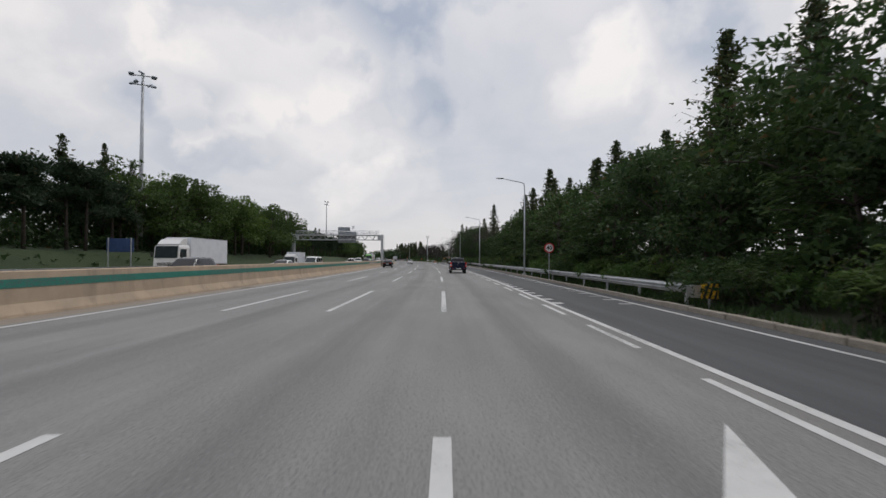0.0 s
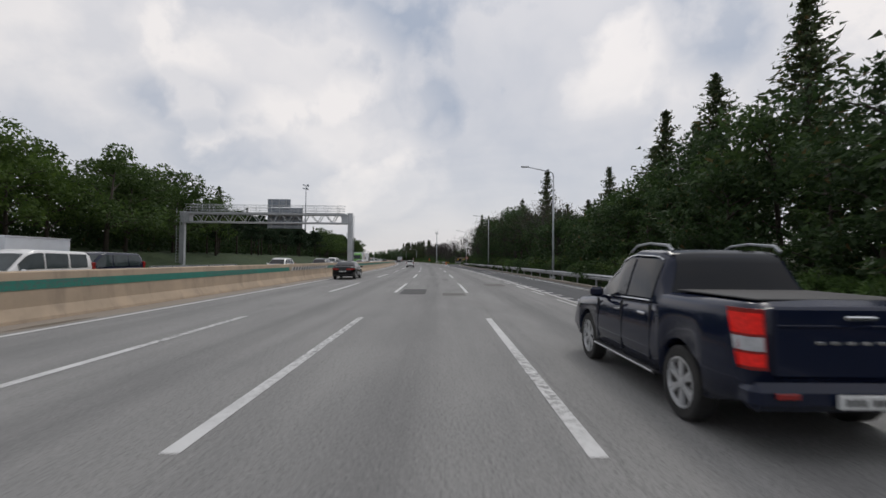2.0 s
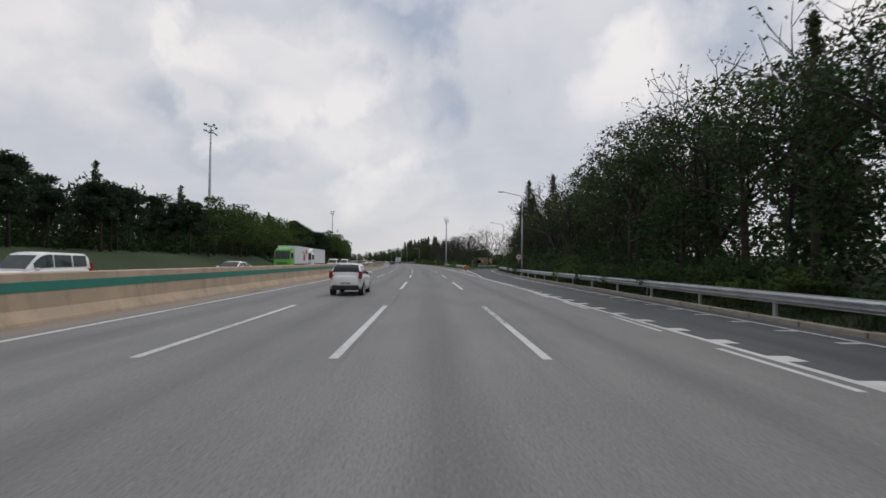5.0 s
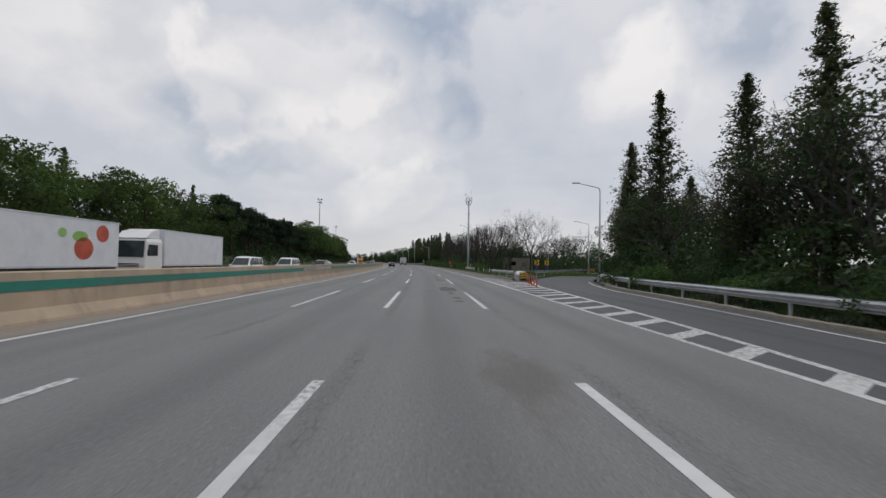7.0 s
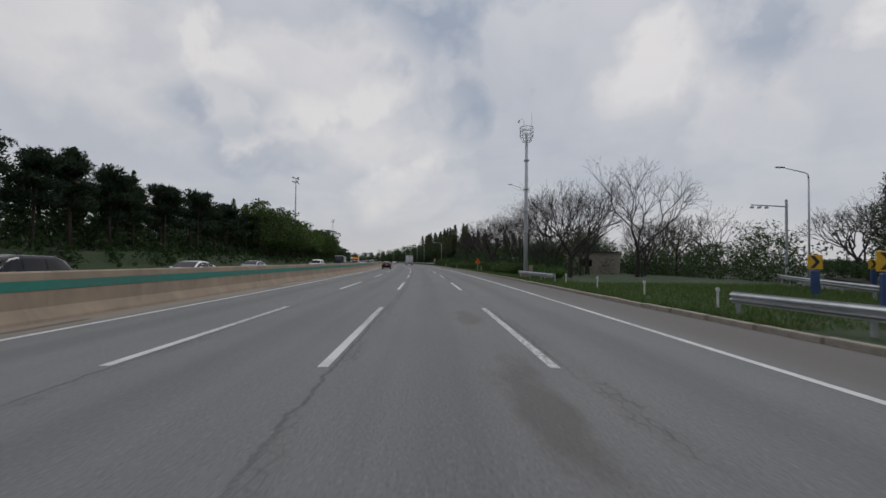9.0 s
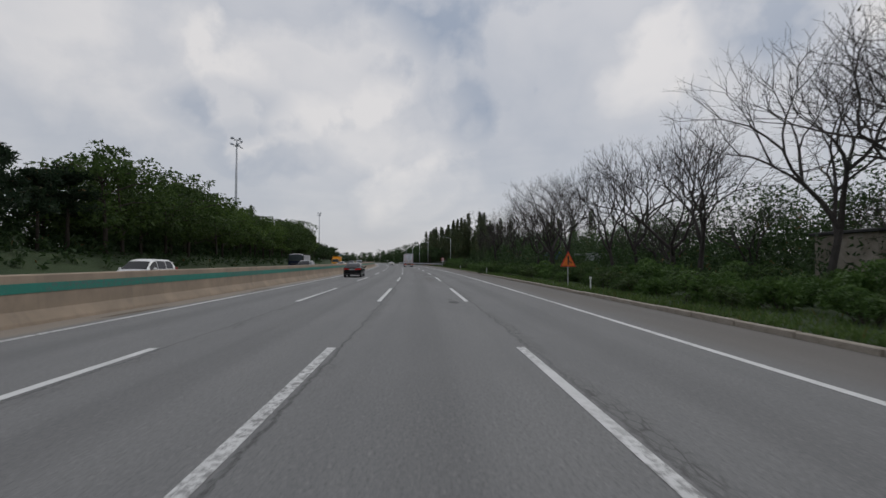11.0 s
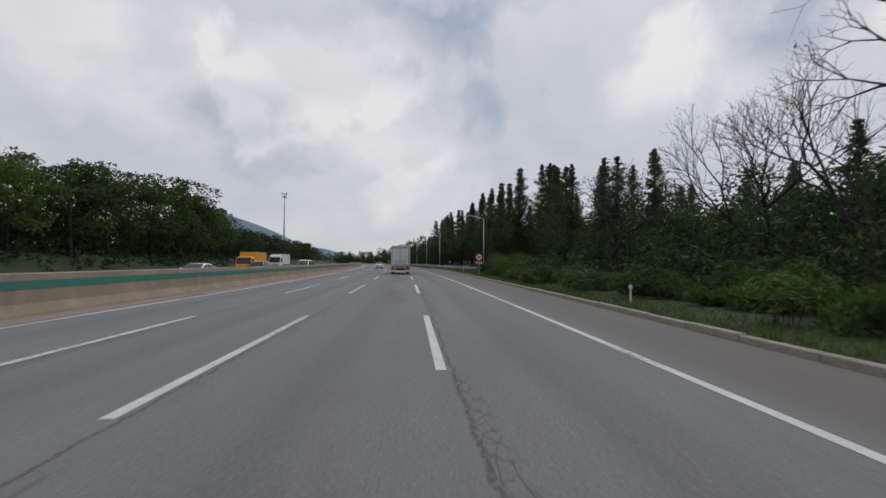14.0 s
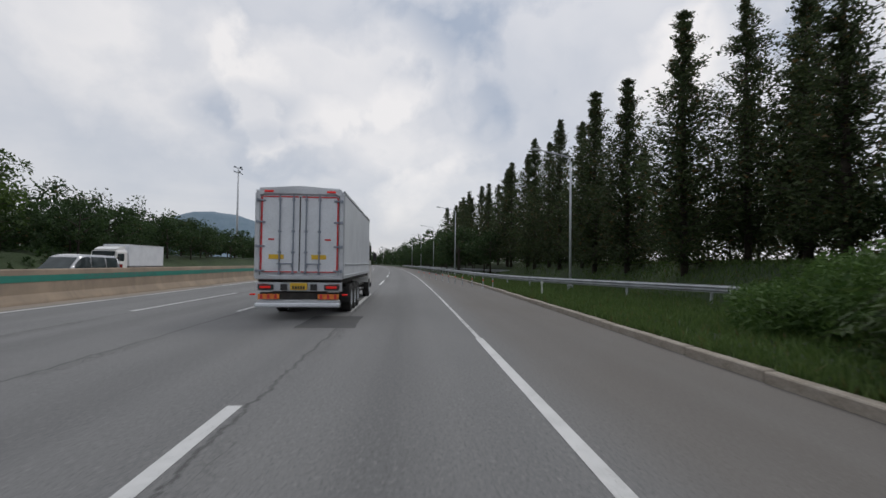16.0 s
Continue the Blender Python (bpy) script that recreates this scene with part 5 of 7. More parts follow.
BLUE_POST = surface("blue_post", (0.03, 0.06, 0.16), (0.04, 0.08, 0.2), 0.5, big=2, small=40)
WHITE_POST = surface("white_plastic_post", (0.66, 0.68, 0.66), (0.52, 0.54, 0.52), 0.6, big=3, small=40, bump=0.05)
LAMP_GLASS = surface("lamp_glass", (0.55, 0.56, 0.55), (0.45, 0.46, 0.46), 0.2, big=5, small=40)


def guardrail(name, path, label, mat=STEEL, group="guardrails", height=0.60, waves=2, step=4.0):
    """A steel W-beam on posts along a path given as a list of (s, n)."""
    t = thing(name, label, "guardrail", group=group)
    table = list(path)
    s0, s1 = table[0][0], table[-1][0]
    nn = lambda s: lerp_table(s, table)
    prof = [(0.0, 0.0), (0.0, 0.035), (0.075, 0.09), (0.075, 0.12), (0.0, 0.165), (0.0, 0.185), (0.075, 0.23), (0.075, 0.26), (0.0, 0.315), (0.0, 0.35)]
    count = max(1, round((s1 - s0) / step))
    for i in range(count):
        a, b = s0 + (s1 - s0) * i / count, s0 + (s1 - s0) * (i + 1) / count
        bm = bmesh.new()
        rings = []
        for s, lift in ((a, 0.0), (b + 0.12, 0.004)):
            front = [rd(s, nn(s) - x - lift, height + z - 0.1) for x, z in prof]
            back = [rd(s, nn(s) - x + 0.012 - lift, height + z - 0.1) for x, z in reversed(prof)]
            rings.append(front + back)
        loft(bm, rings)
        part("rail", bm, mat, t)
    post = boxes([((0, 0, 0.36), (0.09, 0.12, 0.96))], 0.01)
    box(post, (-0.06, 0, 0.66), (0.10, 0.16, 0.2), None, 0.01)
    pm = bpy.data.meshes.new("post")
    post.to_mesh(pm)
    post.free()
    pm.materials.append(STEEL_DULL)
    for i in range(count + 1):
        s = s0 + (s1 - s0) * i / count
        share("post", pm, t, place(s, nn(s) + 0.12))
    return t


guardrail("guardrail", [(16.5, ramp_right(17) + 0.62)] + [(q, ramp_right(q) + 0.55) for q in (170, 188, 200, 208, 215, 226, 245, 265)], "galvanised steel guardrail along the exit lane")
guardrail("guardrail", [(228.5, 9.35), (241.2, 9.0)], "short galvanised guardrail past the gore")
guardrail("guardrail", [(236, 13.6), (244, 17.8), (254, 23.2), (266, 30.0), (276, 37.0)], "galvanised guardrail along the inside of the ramp")
guardrail("guardrail", [(262, 9.2), (274, 9.2)], "short guardrail in front of the tower")
guardrail("guardrail", [(411, 20.4), (419, 17.4), (424.5, 14.6), (430, 12.4), (437, 11.2), (448, 10.8), (520, 10.6), (600, 10.6)], "blue-grey guardrail closing the side road", STEEL_DULL)
guardrail("guardrail", [(448, 24.5), (470, 18.6), (500, 14.0), (560, 13.0)], "second guardrail beside the side road", STEEL_DULL)


def striped_board(name, label, w, h, m, z, chevron=False, group="hazard boards"):
    t = thing(name, label, "hazard board", m, group)
    part("board", boxes([((0, 0, z), (w, 0.03, h))], 0.01), YELLOW, t)
    n = max(3, round(w / 0.18))
    for i in range(n):
        x = -w / 2 + (i + 0.1) * w / n
        bm = bmesh.new()
        if chevron:
            continue
        q = [(x, z - h / 2), (x + w / n * 0.5, z - h / 2), (min(w / 2, x + w / n * 0.5 + h * 0.35), z + h / 2), (min(w / 2, x + h * 0.35), z + h / 2)]
        bm.faces.new([bm.verts.new((a, -0.019, b)) for a, b in q])
        part("black_stripe", bm, BLACK, t)
    if chevron:
        for k in range(3):
            zc = z - h / 2 + h * (0.12 + 0.32 * k)
            bm = bmesh.new()
            bm.faces.new([bm.verts.new((a, -0.019, b)) for a, b in ((-w / 2, zc - 0.1), (0, zc + 0.12), (0, zc + 0.26), (-w / 2, zc + 0.04))])
            bm.faces.new([bm.verts.new((a, -0.019, b)) for a, b in ((0, zc + 0.12), (w / 2, zc - 0.1), (w / 2, zc + 0.04), (0, zc + 0.26))])
            part("black_chevron", bm, BLACK, t)
    part("post", boxes([((0, 0.05, (z - h / 2) / 2 + 0.1), (0.07, 0.05, z - h / 2 + 0.3))], 0.008), STEEL_DULL, t)
    return t


striped_board("hazard_board", "yellow and black striped board at the guardrail end", 0.56, 0.5, place(15.2, 10.45), 0.64)
part("end_plate", boxes([((-0.42, 0.2, 0.62), (0.5, 0.03, 0.42))], 0.01), STEEL, bpy.data.objects["hazard_board"], "steel end plate")
striped_board("hazard_board", "yellow and black striped board behind the crash cushion", 1.0, 0.52, place(227.2, 9.75), 0.62)
striped_board("hazard_board", "yellow and black board on the ramp", 0.8, 0.5, place(252, 27.0), 0.8)

# crash cushion at the nose of the gore
cc = thing("crash_cushion", "white steel crash cushion with a black and yellow chevron nose", "crash cushion", place(222.6, 8.85, 0, -5))
bm = bmesh.new()
lathe(bm, [(-1.75, 0.02), (-1.75, 0.34), (-1.68, 0.40), (1.7, 0.40), (1.75, 0.34)], "y", 18, (0, 0, 0.52))
part("drum", bm, SIGN_WHITE, cc, "white rounded cover", True)
for x in (0.42, -0.42):
    part("side_rail", boxes([((x, 0.0, z), (0.05, 3.5, 0.11)) for z in (0.24, 0.40, 0.56)], 0.02), STEEL, cc, "corrugated steel side")
part("base", boxes([((0, 0, 0.06), (0.8, 3.5, 0.12))], 0.02), STEEL_DULL, cc)
part("nose", boxes([((0, -1.80, 0.5), (0.76, 0.05, 0.72))], 0.03), BLACK, cc, "black nose plate")
for k in range(3):
    bm = bmesh.new()
    z = 0.22 + 0.22 * k
    bm.faces.new([bm.verts.new((a, -1.835, b)) for a, b in ((-0.36, z), (0, z + 0.14), (0, z + 0.25), (-0.36, z + 0.11))])
    bm.faces.new([bm.verts.new((a, -1.835, b)) for a, b in ((0, z + 0.14), (0.36, z), (0.36, z + 0.11), (0, z + 0.25))])
    part("yellow_chevron", bm, YELLOW, cc, "yellow chevron")

# flexible orange posts on the gore
proto = None
for s, n in ((218.4, 8.45), (216.5, 8.22), (214.9, 8.04), (213.3, 7.84), (211.7, 7.66)):
    if proto is None:
        proto = thing("delineator_post", "orange flexible post on the painted gore", "traffic post", place(s, n), "orange posts on the gore")
        bm = bmesh.new()
        lathe(bm, [(0.0, 0.10), (0.03, 0.10), (0.05, 0.045), (0.75, 0.04), (0.78, 0.02)], "z", 12)
        part("tube", bm, ORANGE, proto)
        for z in (0.45, 0.6):
            bm = bmesh.new()
            lathe(bm, [(z, 0.046), (z + 0.07, 0.046)], "z", 12)
            part("grey_band", bm, SIGN_BACK, proto, "dull reflective band")
    else:
        copy_thing(proto, place(s, n))
proto = thing("delineator_post", "thin grey flexible post on the painted gore", "traffic post", place(429, 9.3), "grey posts by the side road")
bm = bmesh.new()
lathe(bm, [(0.0, 0.09), (0.03, 0.09), (0.05, 0.04), (0.72, 0.035), (0.75, 0.02)], "z", 12)
part("tube", bm, STEEL_DULL, proto)
bm = bmesh.new()
lathe(bm, [(0.5, 0.042), (0.62, 0.042)], "z", 12)
part("red_band", bm, ORANGE, proto, "faded red band")
for s, n in ((431, 9.0), (433.5, 8.6), (436, 8.2), (438.5, 7.9), (441, 7.6), (444, 7.3), (447, 6.9), (451, 6.5), (455, 6.1), (459, 5.7)):
    copy_thing(proto, place(s, n))

# white verge posts
proto = None
for s, n in ((243.2, 9.75), (249.0, 9.9), (255.0, 9.9), (261.5, 10.0), (267.5, 10.0), (300, 9.0), (334.2, 8.75), (366, 9.2), (421, 10.2), (430, 20.5), (110, 10.7), (150, 10.7), (178, 11.0)):
    if proto is None:
        proto = thing("verge_post", "white round-headed reflector post on the verge", "verge post", place(s, n), "reflector posts")
        bm = bmesh.new()
        tube(bm, [(0, 0, -0.1), (0, 0, 0.75)], 0.04, 8)
        part("post", bm, WHITE_POST, proto)
        bm = bmesh.new()
        lathe(bm, [(-0.025, 0.03), (-0.025, 0.075), (0.025, 0.075), (0.025, 0.03)], "y", 12, (0, 0, 0.80))
        part("reflector", bm, WHITE_POST, proto, "round reflector head")
    else:
        copy_thing(proto, place(s, n))


def street_lamp(m, h=9.32, arm=2.15):
    t = thing("street_lamp", "tall grey steel street lamp with one arm over the road", "street lamp", m, "street lamps")
    bm = bmesh.new()
    tube(bm, [(0, 0, -0.3), (0, 0, h * 0.5), (0, 0, h - 0.35)], [0.095, 0.08, 0.06], 10)
    part("pole", bm, POLE, t, smooth=True)
    bm = bmesh.new()
    tube(bm, [(0, 0, h - 0.45), (-0.06, 0, h - 0.05), (-0.35, 0, h + 0.06), (-arm, 0, h + 0.42)], [0.055, 0.05, 0.045, 0.035], 8)
    part("arm", bm, POLE, t, smooth=True)
    hd = part("lamp_head", boxes([((-arm - 0.32, 0, h + 0.46), (0.72, 0.26, 0.10))], 0.035), POLE, t)
    part("lens", boxes([((-arm - 0.36, 0, h + 0.405), (0.46, 0.2, 0.02))], 0.005), LAMP_GLASS, hd)
    part("base", boxes([((0, 0, 0.12), (0.36, 0.36, 0.34))], 0.03), STEEL_DULL, t)
    return t


first = None
for s, n in ((47.0, 10.1), (91.3, 10.25), (136.8, 10.4), (181.0, 10.9), (223.8, 16.95), (264.9, 31.4), (431.0, 15.2), (466, 11.2), (500, 11.2), (533, 11.2), (565, 11.2)):
    if first is None:
        first = street_lamp(place(s, n))
    else:
        copy_thing(first, place(s, n))


def flood_mast(m, h=25.6):
    t = thing("flood_mast", "very tall grey mast with a cluster of floodlights", "light mast", m, "flood masts")
    bm = bmesh.new()
    tube(bm, [(0, 0, -0.3), (0, 0, h * 0.5), (0, 0, h)], [0.36, 0.26, 0.15], 12)
    part("pole", bm, POLE, t, smooth=True)
    bm = bmesh.new()
    for z in (h - 1.0, h + 0.2):
        box(bm, (0, 0, z), (2.6, 0.12, 0.12), None, 0.01)
        box(bm, (0, 0, z), (0.12, 1.6, 0.12), None, 0.01)
    part("crossbar", bm, POLE, t)
    for i, (x, y, z) in enumerate(((-1.3, 0, h + 0.3), (1.3, 0, h + 0.1), (-0.6, -0.8, h - 0.9), (0.7, 0.7, h - 0.8), (-1.2, 0.1, h - 0.9), (1.25, 0, h - 1.1), (0, -0.8, h + 0.35))):
        bm = bmesh.new()
        box(bm, (0, 0, 0), (0.62, 0.5, 0.22), pose(x, y, z, -35, 0, 40 * i), 0.03)
        part("floodlight", bm, SIGN_BACK, t, "grey floodlight")
    return t


first = None
for s, n, z in ((62.6, -37.4, -0.2), (221, -41.2, 1.6), (375.5, -36.0, 0.6), (530, -38, 0.6)):
    if first is None:
        first = flood_mast(place(s, n, z, 20))
    else:
        copy_thing(first, place(s, n, z, 65))

# gantry over the opposite carriageway
gan = thing("sign_gantry", "grey steel sign gantry over the opposite carriageway, seen from behind", "sign gantry", place(107.0, 0))
GL, GR, GB, GT = -29.5, -9.92, 5.85, 6.85
for x in (GL, GR):
    lg = part("leg", boxes([((x, 0, 3.5), (0.55, 0.55, 7.0))], 0.06), POLE, gan)
    part("leg_cap", boxes([((x, 0, 7.03), (0.62, 0.62, 0.08))], 0.02), POLE, lg)
bm = bmesh.new()
for y in (-0.5, 0.5):
    for z in (GB, GT):
        box(bm, ((GL + GR) / 2, y, z), (GR - GL - 0.5, 0.16, 0.16), None, 0.015)
part("beam", bm, POLE, gan, "lattice beam chords")
k = 0
x = GL + 0.5
while x < GR - 1.2:
    for y in (-0.5, 0.5):
        bm = bmesh.new()
        tube(bm, [(x, y, GB), (x + 0.55, y, GT)], 0.05, 6)
        tube(bm, [(x + 0.85, y, GT), (x + 1.7, y, GB)], 0.04, 6)
        part("brace", bm, POLE, gan)
    x += 1.7
part("walkway", boxes([(((GL + GR) / 2, 0.0, GT + 0.14), (GR - GL - 1.2, 1.1, 0.08))], 0.01), STEEL_DULL, gan)
bm = bmesh.new()
for y in (-0.55, 0.55):
    for z in (0.45, 0.75, 1.05):
        tube(bm, [(GL + 0.6, y, GT + z), (GR - 0.9, y, GT + z)], 0.022, 6)
    x = GL + 0.6
    while x < GR - 0.8:
        tube(bm, [(x, y, GT + 0.1), (x, y, GT + 1.05)], 0.022, 6)
        x += 1.35
for z in (0.45, 0.75, 1.05):
    tube(bm, [(GR - 0.9, -0.55, GT + z), (GR - 0.62, 0.0, GT + z), (GR - 0.9, 0.55, GT + z)], 0.022, 6)
part("railing", bm, POLE, gan, "walkway railing")
for x in (GR - 0.6, GL + 0.6):
    part("gusset", boxes([((x, 0, (GB + GT) / 2), (0.75, 0.9, 1.0))], 0.03), POLE, gan)
bm = bmesh.new()
for dx_ in (-0.42, 0.42):
    tube(bm, [(GL + dx_, -0.6, 0.5), (GL + dx_, -0.6, 7.4)], 0.03, 6)
for i in range(19):
    tube(bm, [(GL - 0.42, -0.6, 0.8 + 0.34 * i), (GL + 0.42, -0.6, 0.8 + 0.34 * i)], 0.018, 5)
part("ladder", bm, POLE, gan, "maintenance ladder")
bm = bmesh.new()
for i in range(17):
    tube(bm, [(GR + 0.30, -0.2, 1.6 + 0.3 * i), (GR + 0.30, 0.2, 1.6 + 0.3 * i)], 0.018, 5)
tube(bm, [(GR + 0.42, 0, 1.4), (GR + 0.42, 0, 6.8)], 0.035, 6)
part("ladder", bm, POLE, gan, "single-stile step ladder")
for nm, x0, x1, z0, z1 in (("sign_panel", -19.9, -15.75, 5.25, 7.75), ("sign_panel", -19.9, -17.2, 7.8, 8.75)):
    sp = part(nm, boxes([(((x0 + x1) / 2, 0.72, (z0 + z1) / 2), (x1 - x0, 0.06, z1 - z0))], 0.01), SIGN_BACK, gan, "back of a grey sign panel")
    bm = bmesh.new()
    z = z0 + 0.2
    while z < z1:
        box(bm, ((x0 + x1) / 2, 0.67, z), (x1 - x0, 0.05, 0.06))
        z += 0.42
    for x in (x0 + 0.5, (x0 + x1) / 2, x1 - 0.5):
        box(bm, (x, 0.63, (z0 + z1) / 2), (0.09, 0.06, z1 - z0))
    part("stiffening_frame", bm, STEEL_DULL, sp)
base = bmesh.new()
loft(base, [[Vector((x * f, y, z)) for x, z in ((0.75, 0.0), (0.72, 0.12), (0.52, 0.45), (0.42, 1.24), (-0.42, 1.24), (-0.52, 0.45), (-0.72, 0.12), (-0.75, 0.0))] for y, f in ((-1.1, 0.6), (-0.6, 0.95), (0.6, 0.95), (1.1, 0.6))])
tagged(part("gantry_plinth", base, KERB), "pale concrete plinth round the gantry leg in the median", "plinth", kind="structure").matrix_basis = place(107.0, -9.97)
# camera and radio tower past the exit
tw = thing("camera_tower", "tall grey camera tower with a ring platform and aerial", "tower", place(272.6, 9.5) @ Matrix.Diagonal((0.9, 0.9, 0.875, 1)))
bm = bmesh.new()
tube(bm, [(0, 0, -0.3), (0, 0, 8), (0, 0, 16.2)], [0.24, 0.2, 0.15], 12)
part("mast", bm, POLE, tw, smooth=True)
part("base_block", boxes([((0, 0, 0.35), (0.9, 0.9, 0.7)), ((0.55, 0.1, 1.0), (0.4, 0.5, 1.1))], 0.03), KERB, tw)
for z in (5.2, 7.6, 10.0, 13.2):
    part("clamp", boxes([((0, 0, z), (0.5, 0.5, 0.22))], 0.05), STEEL_DULL, tw)
bm = bmesh.new()
for z, r in ((15.3, 0.45), (15.9, 0.72), (16.4, 0.72), (16.9, 0.72)):
    tube(bm, [(r * math.cos(a), r * math.sin(a), z) for a in np.linspace(0, 2 * math.pi, 13)], 0.03, 5, False)
for k in range(10):
    a = 2 * math.pi * k / 10
    tube(bm, [(0.45 * math.cos(a), 0.45 * math.sin(a), 15.3), (0.72 * math.cos(a), 0.72 * math.sin(a), 15.9), (0.72 * math.cos(a), 0.72 * math.sin(a), 16.9)], 0.025, 5, False)
part("platform", bm, STEEL_DULL, tw, "ring platform with rails")
bm = bmesh.new()
tube(bm, [(-0.3, 0, 16.2), (-0.3, 0, 17.6), (-0.5, 0, 17.85), (-0.8, 0, 17.7)], 0.03, 6)
box(bm, (-0.85, 0, 17.55), (0.22, 0.22, 0.3), None, 0.05)
part("camera", bm, SIGN_WHITE, tw, "white dome camera on a hook")
bm = bmesh.new()
tube(bm, [(0.55, 0, 15.9), (0.55, 0, 18.6)], 0.015, 5)
tube(bm, [(0.0, 0, 9.6), (-0.7, 0, 10.2), (-1.6, 0, 10.5)], 0.03, 6)
box(bm, (-1.75, 0, 10.5), (0.4, 0.16, 0.1), None, 0.02)
part("aerial", bm, STEEL_DULL, tw)

# camera pole beside the ramp
cp = thing("camera_pole", "grey pole with a long arm and cameras beside the ramp", "camera pole", place(269.5, 33.2) @ Matrix.Diagonal((1, 1, 1.08, 1)))
bm = bmesh.new()
tube(bm, [(0, 0, -0.3), (0, 0, 7.2)], [0.14, 0.11], 10)
tube(bm, [(0, 0, 6.6), (-3.4, 0, 6.7)], [0.06, 0.045], 8)
part("pole", bm, POLE, cp)
for x in (-3.3, -2.6, -1.9):
    part("camera", boxes([((x, 0, 6.5), (0.2, 0.36, 0.2))], 0.03), SIGN_WHITE, cp)


def text_mesh(body, size, material, parent, m, name="lettering", label=""):
    cu = bpy.data.curves.new("lettering", "FONT")
    cu.body, cu.size, cu.align_x, cu.align_y, cu.extrude, cu.offset = body, size, "CENTER", "CENTER", 0.003, size * 0.025
    tmp = new("lettering", cu)
    dg = bpy.context.evaluated_depsgraph_get()
    me = bpy.data.meshes.new_from_object(tmp.evaluated_get(dg))
    bpy.data.objects.remove(tmp)
    me.materials.clear()
    me.materials.append(material)
    ob = share(name, me, parent, m)
    if label:
        ob["label"] = label
    return ob


def disc(r, y, mat, parent, name, label="", inner=0.0, sides=28, z=0.0):
    bm = bmesh.new()
    lathe(bm, [(y, max(inner, 0.001)), (y, r), (y + 0.012, r), (y + 0.012, max(inner, 0.001))], "y", sides, (0, 0, z))
    return part(name, bm, mat, parent, label)


def round_sign(m, z, label, digits=None, plate=False, r=0.38):
    t = thing("round_sign", label, "road sign", m)
    bm = bmesh.new()
    tube(bm, [(0, 0.05, -0.2), (0, 0.05, z + r)], 0.038, 8)
    part("post", bm, STEEL, t)
    f = disc(r, -0.02, SIGN_RED, t, "sign_face", "red rim of the sign", z=z)
    disc(r * 0.76, -0.027, SIGN_WHITE, f, "white_field", "white field", z=z)
    if digits:
        text_mesh(digits, r * 1.12, BLACK, f, pose(0, -0.034, z, 90, 0, 0), "digits", "black digits")
    else:
        bm = bmesh.new()
        for q in ([(-0.13, -0.2), (-0.05, -0.2), (-0.05, 0.02), (-0.13, 0.02)], [(-0.13, 0.02), (0.06, 0.02), (0.06, 0.10), (-0.13, 0.10)], [(0.06, -0.04), (0.2, 0.06), (0.06, 0.17)]):
            bm.faces.new([bm.verts.new((a, -0.036, z + b)) for a, b in q])
        part("arrow", bm, BLACK, f, "black turning arrow")
        part("bar", boxes([((0, 0, 0), (r * 1.56, 0.006, 0.06))]), SIGN_RED, f, "red slanting bar").matrix_basis = pose(0, -0.042, z, 0, 45, 0)
    if plate:
        p_ = part("plate", boxes([((0, -0.01, z - r - 0.2), (0.72, 0.02, 0.24))], 0.01), SIGN_WHITE, t, "white plate with dark bars")
        part("plate_bars", boxes([((-0.24 + 0.12 * i, -0.025, z - r - 0.2), (0.09, 0.006, 0.13)) for i in range(5)]), BLACK, p_)
    return t


round_sign(place(35.5, 9.85), 2.53, "round white speed sign with red rim reading 40", "40")
round_sign(place(401.0, 9.15), 2.23, "round red-rimmed no-turning sign with a white plate", None, True, 0.40)
round_sign(place(186, 11.6), 2.3, "round red-rimmed speed sign beside the exit lane", "40")
# orange triangle
tri = thing("warning_sign", "orange triangular merging-lane warning sign on a steel post", "road sign", place(303.6, 8.95) @ Matrix.Diagonal((0.87, 0.87, 0.97, 1)))
bm = bmesh.new()
tube(bm, [(0, 0.05, -0.2), (0, 0.05, 1.7)], 0.038, 8)
part("post", bm, STEEL, tri)
for nm, sc, y, mat, lab in (("rim", 0.56, -0.015, SIGN_RED, "red rim"), ("face", 0.46, -0.028, SIGN_ORANGE, "orange face")):
    bm = bmesh.new()
    pts = [(-sc, 1.42 + (0.56 - sc) * 0.5), (sc, 1.42 + (0.56 - sc) * 0.5), (0, 1.42 + (0.56 - sc) * 0.5 + sc * 1.74)]
    loft(bm, [[Vector((a, y, b)) for a, b in pts], [Vector((a, y + 0.012, b)) for a, b in pts]])
    part(nm, bm, mat, tri, lab)
bm = bmesh.new()
for q in ([(-0.05, 1.55), (0.05, 1.55), (0.05, 2.0), (-0.05, 2.0)], [(-0.11, 2.0), (0.11, 2.0), (0.0, 2.14)], [(0.08, 1.72), (0.22, 1.6), (0.26, 1.66), (0.08, 1.84)]):
    bm.faces.new([bm.verts.new((a, -0.034, b)) for a, b in q])
part("symbol", bm, BLACK, tri, "black merging symbol")


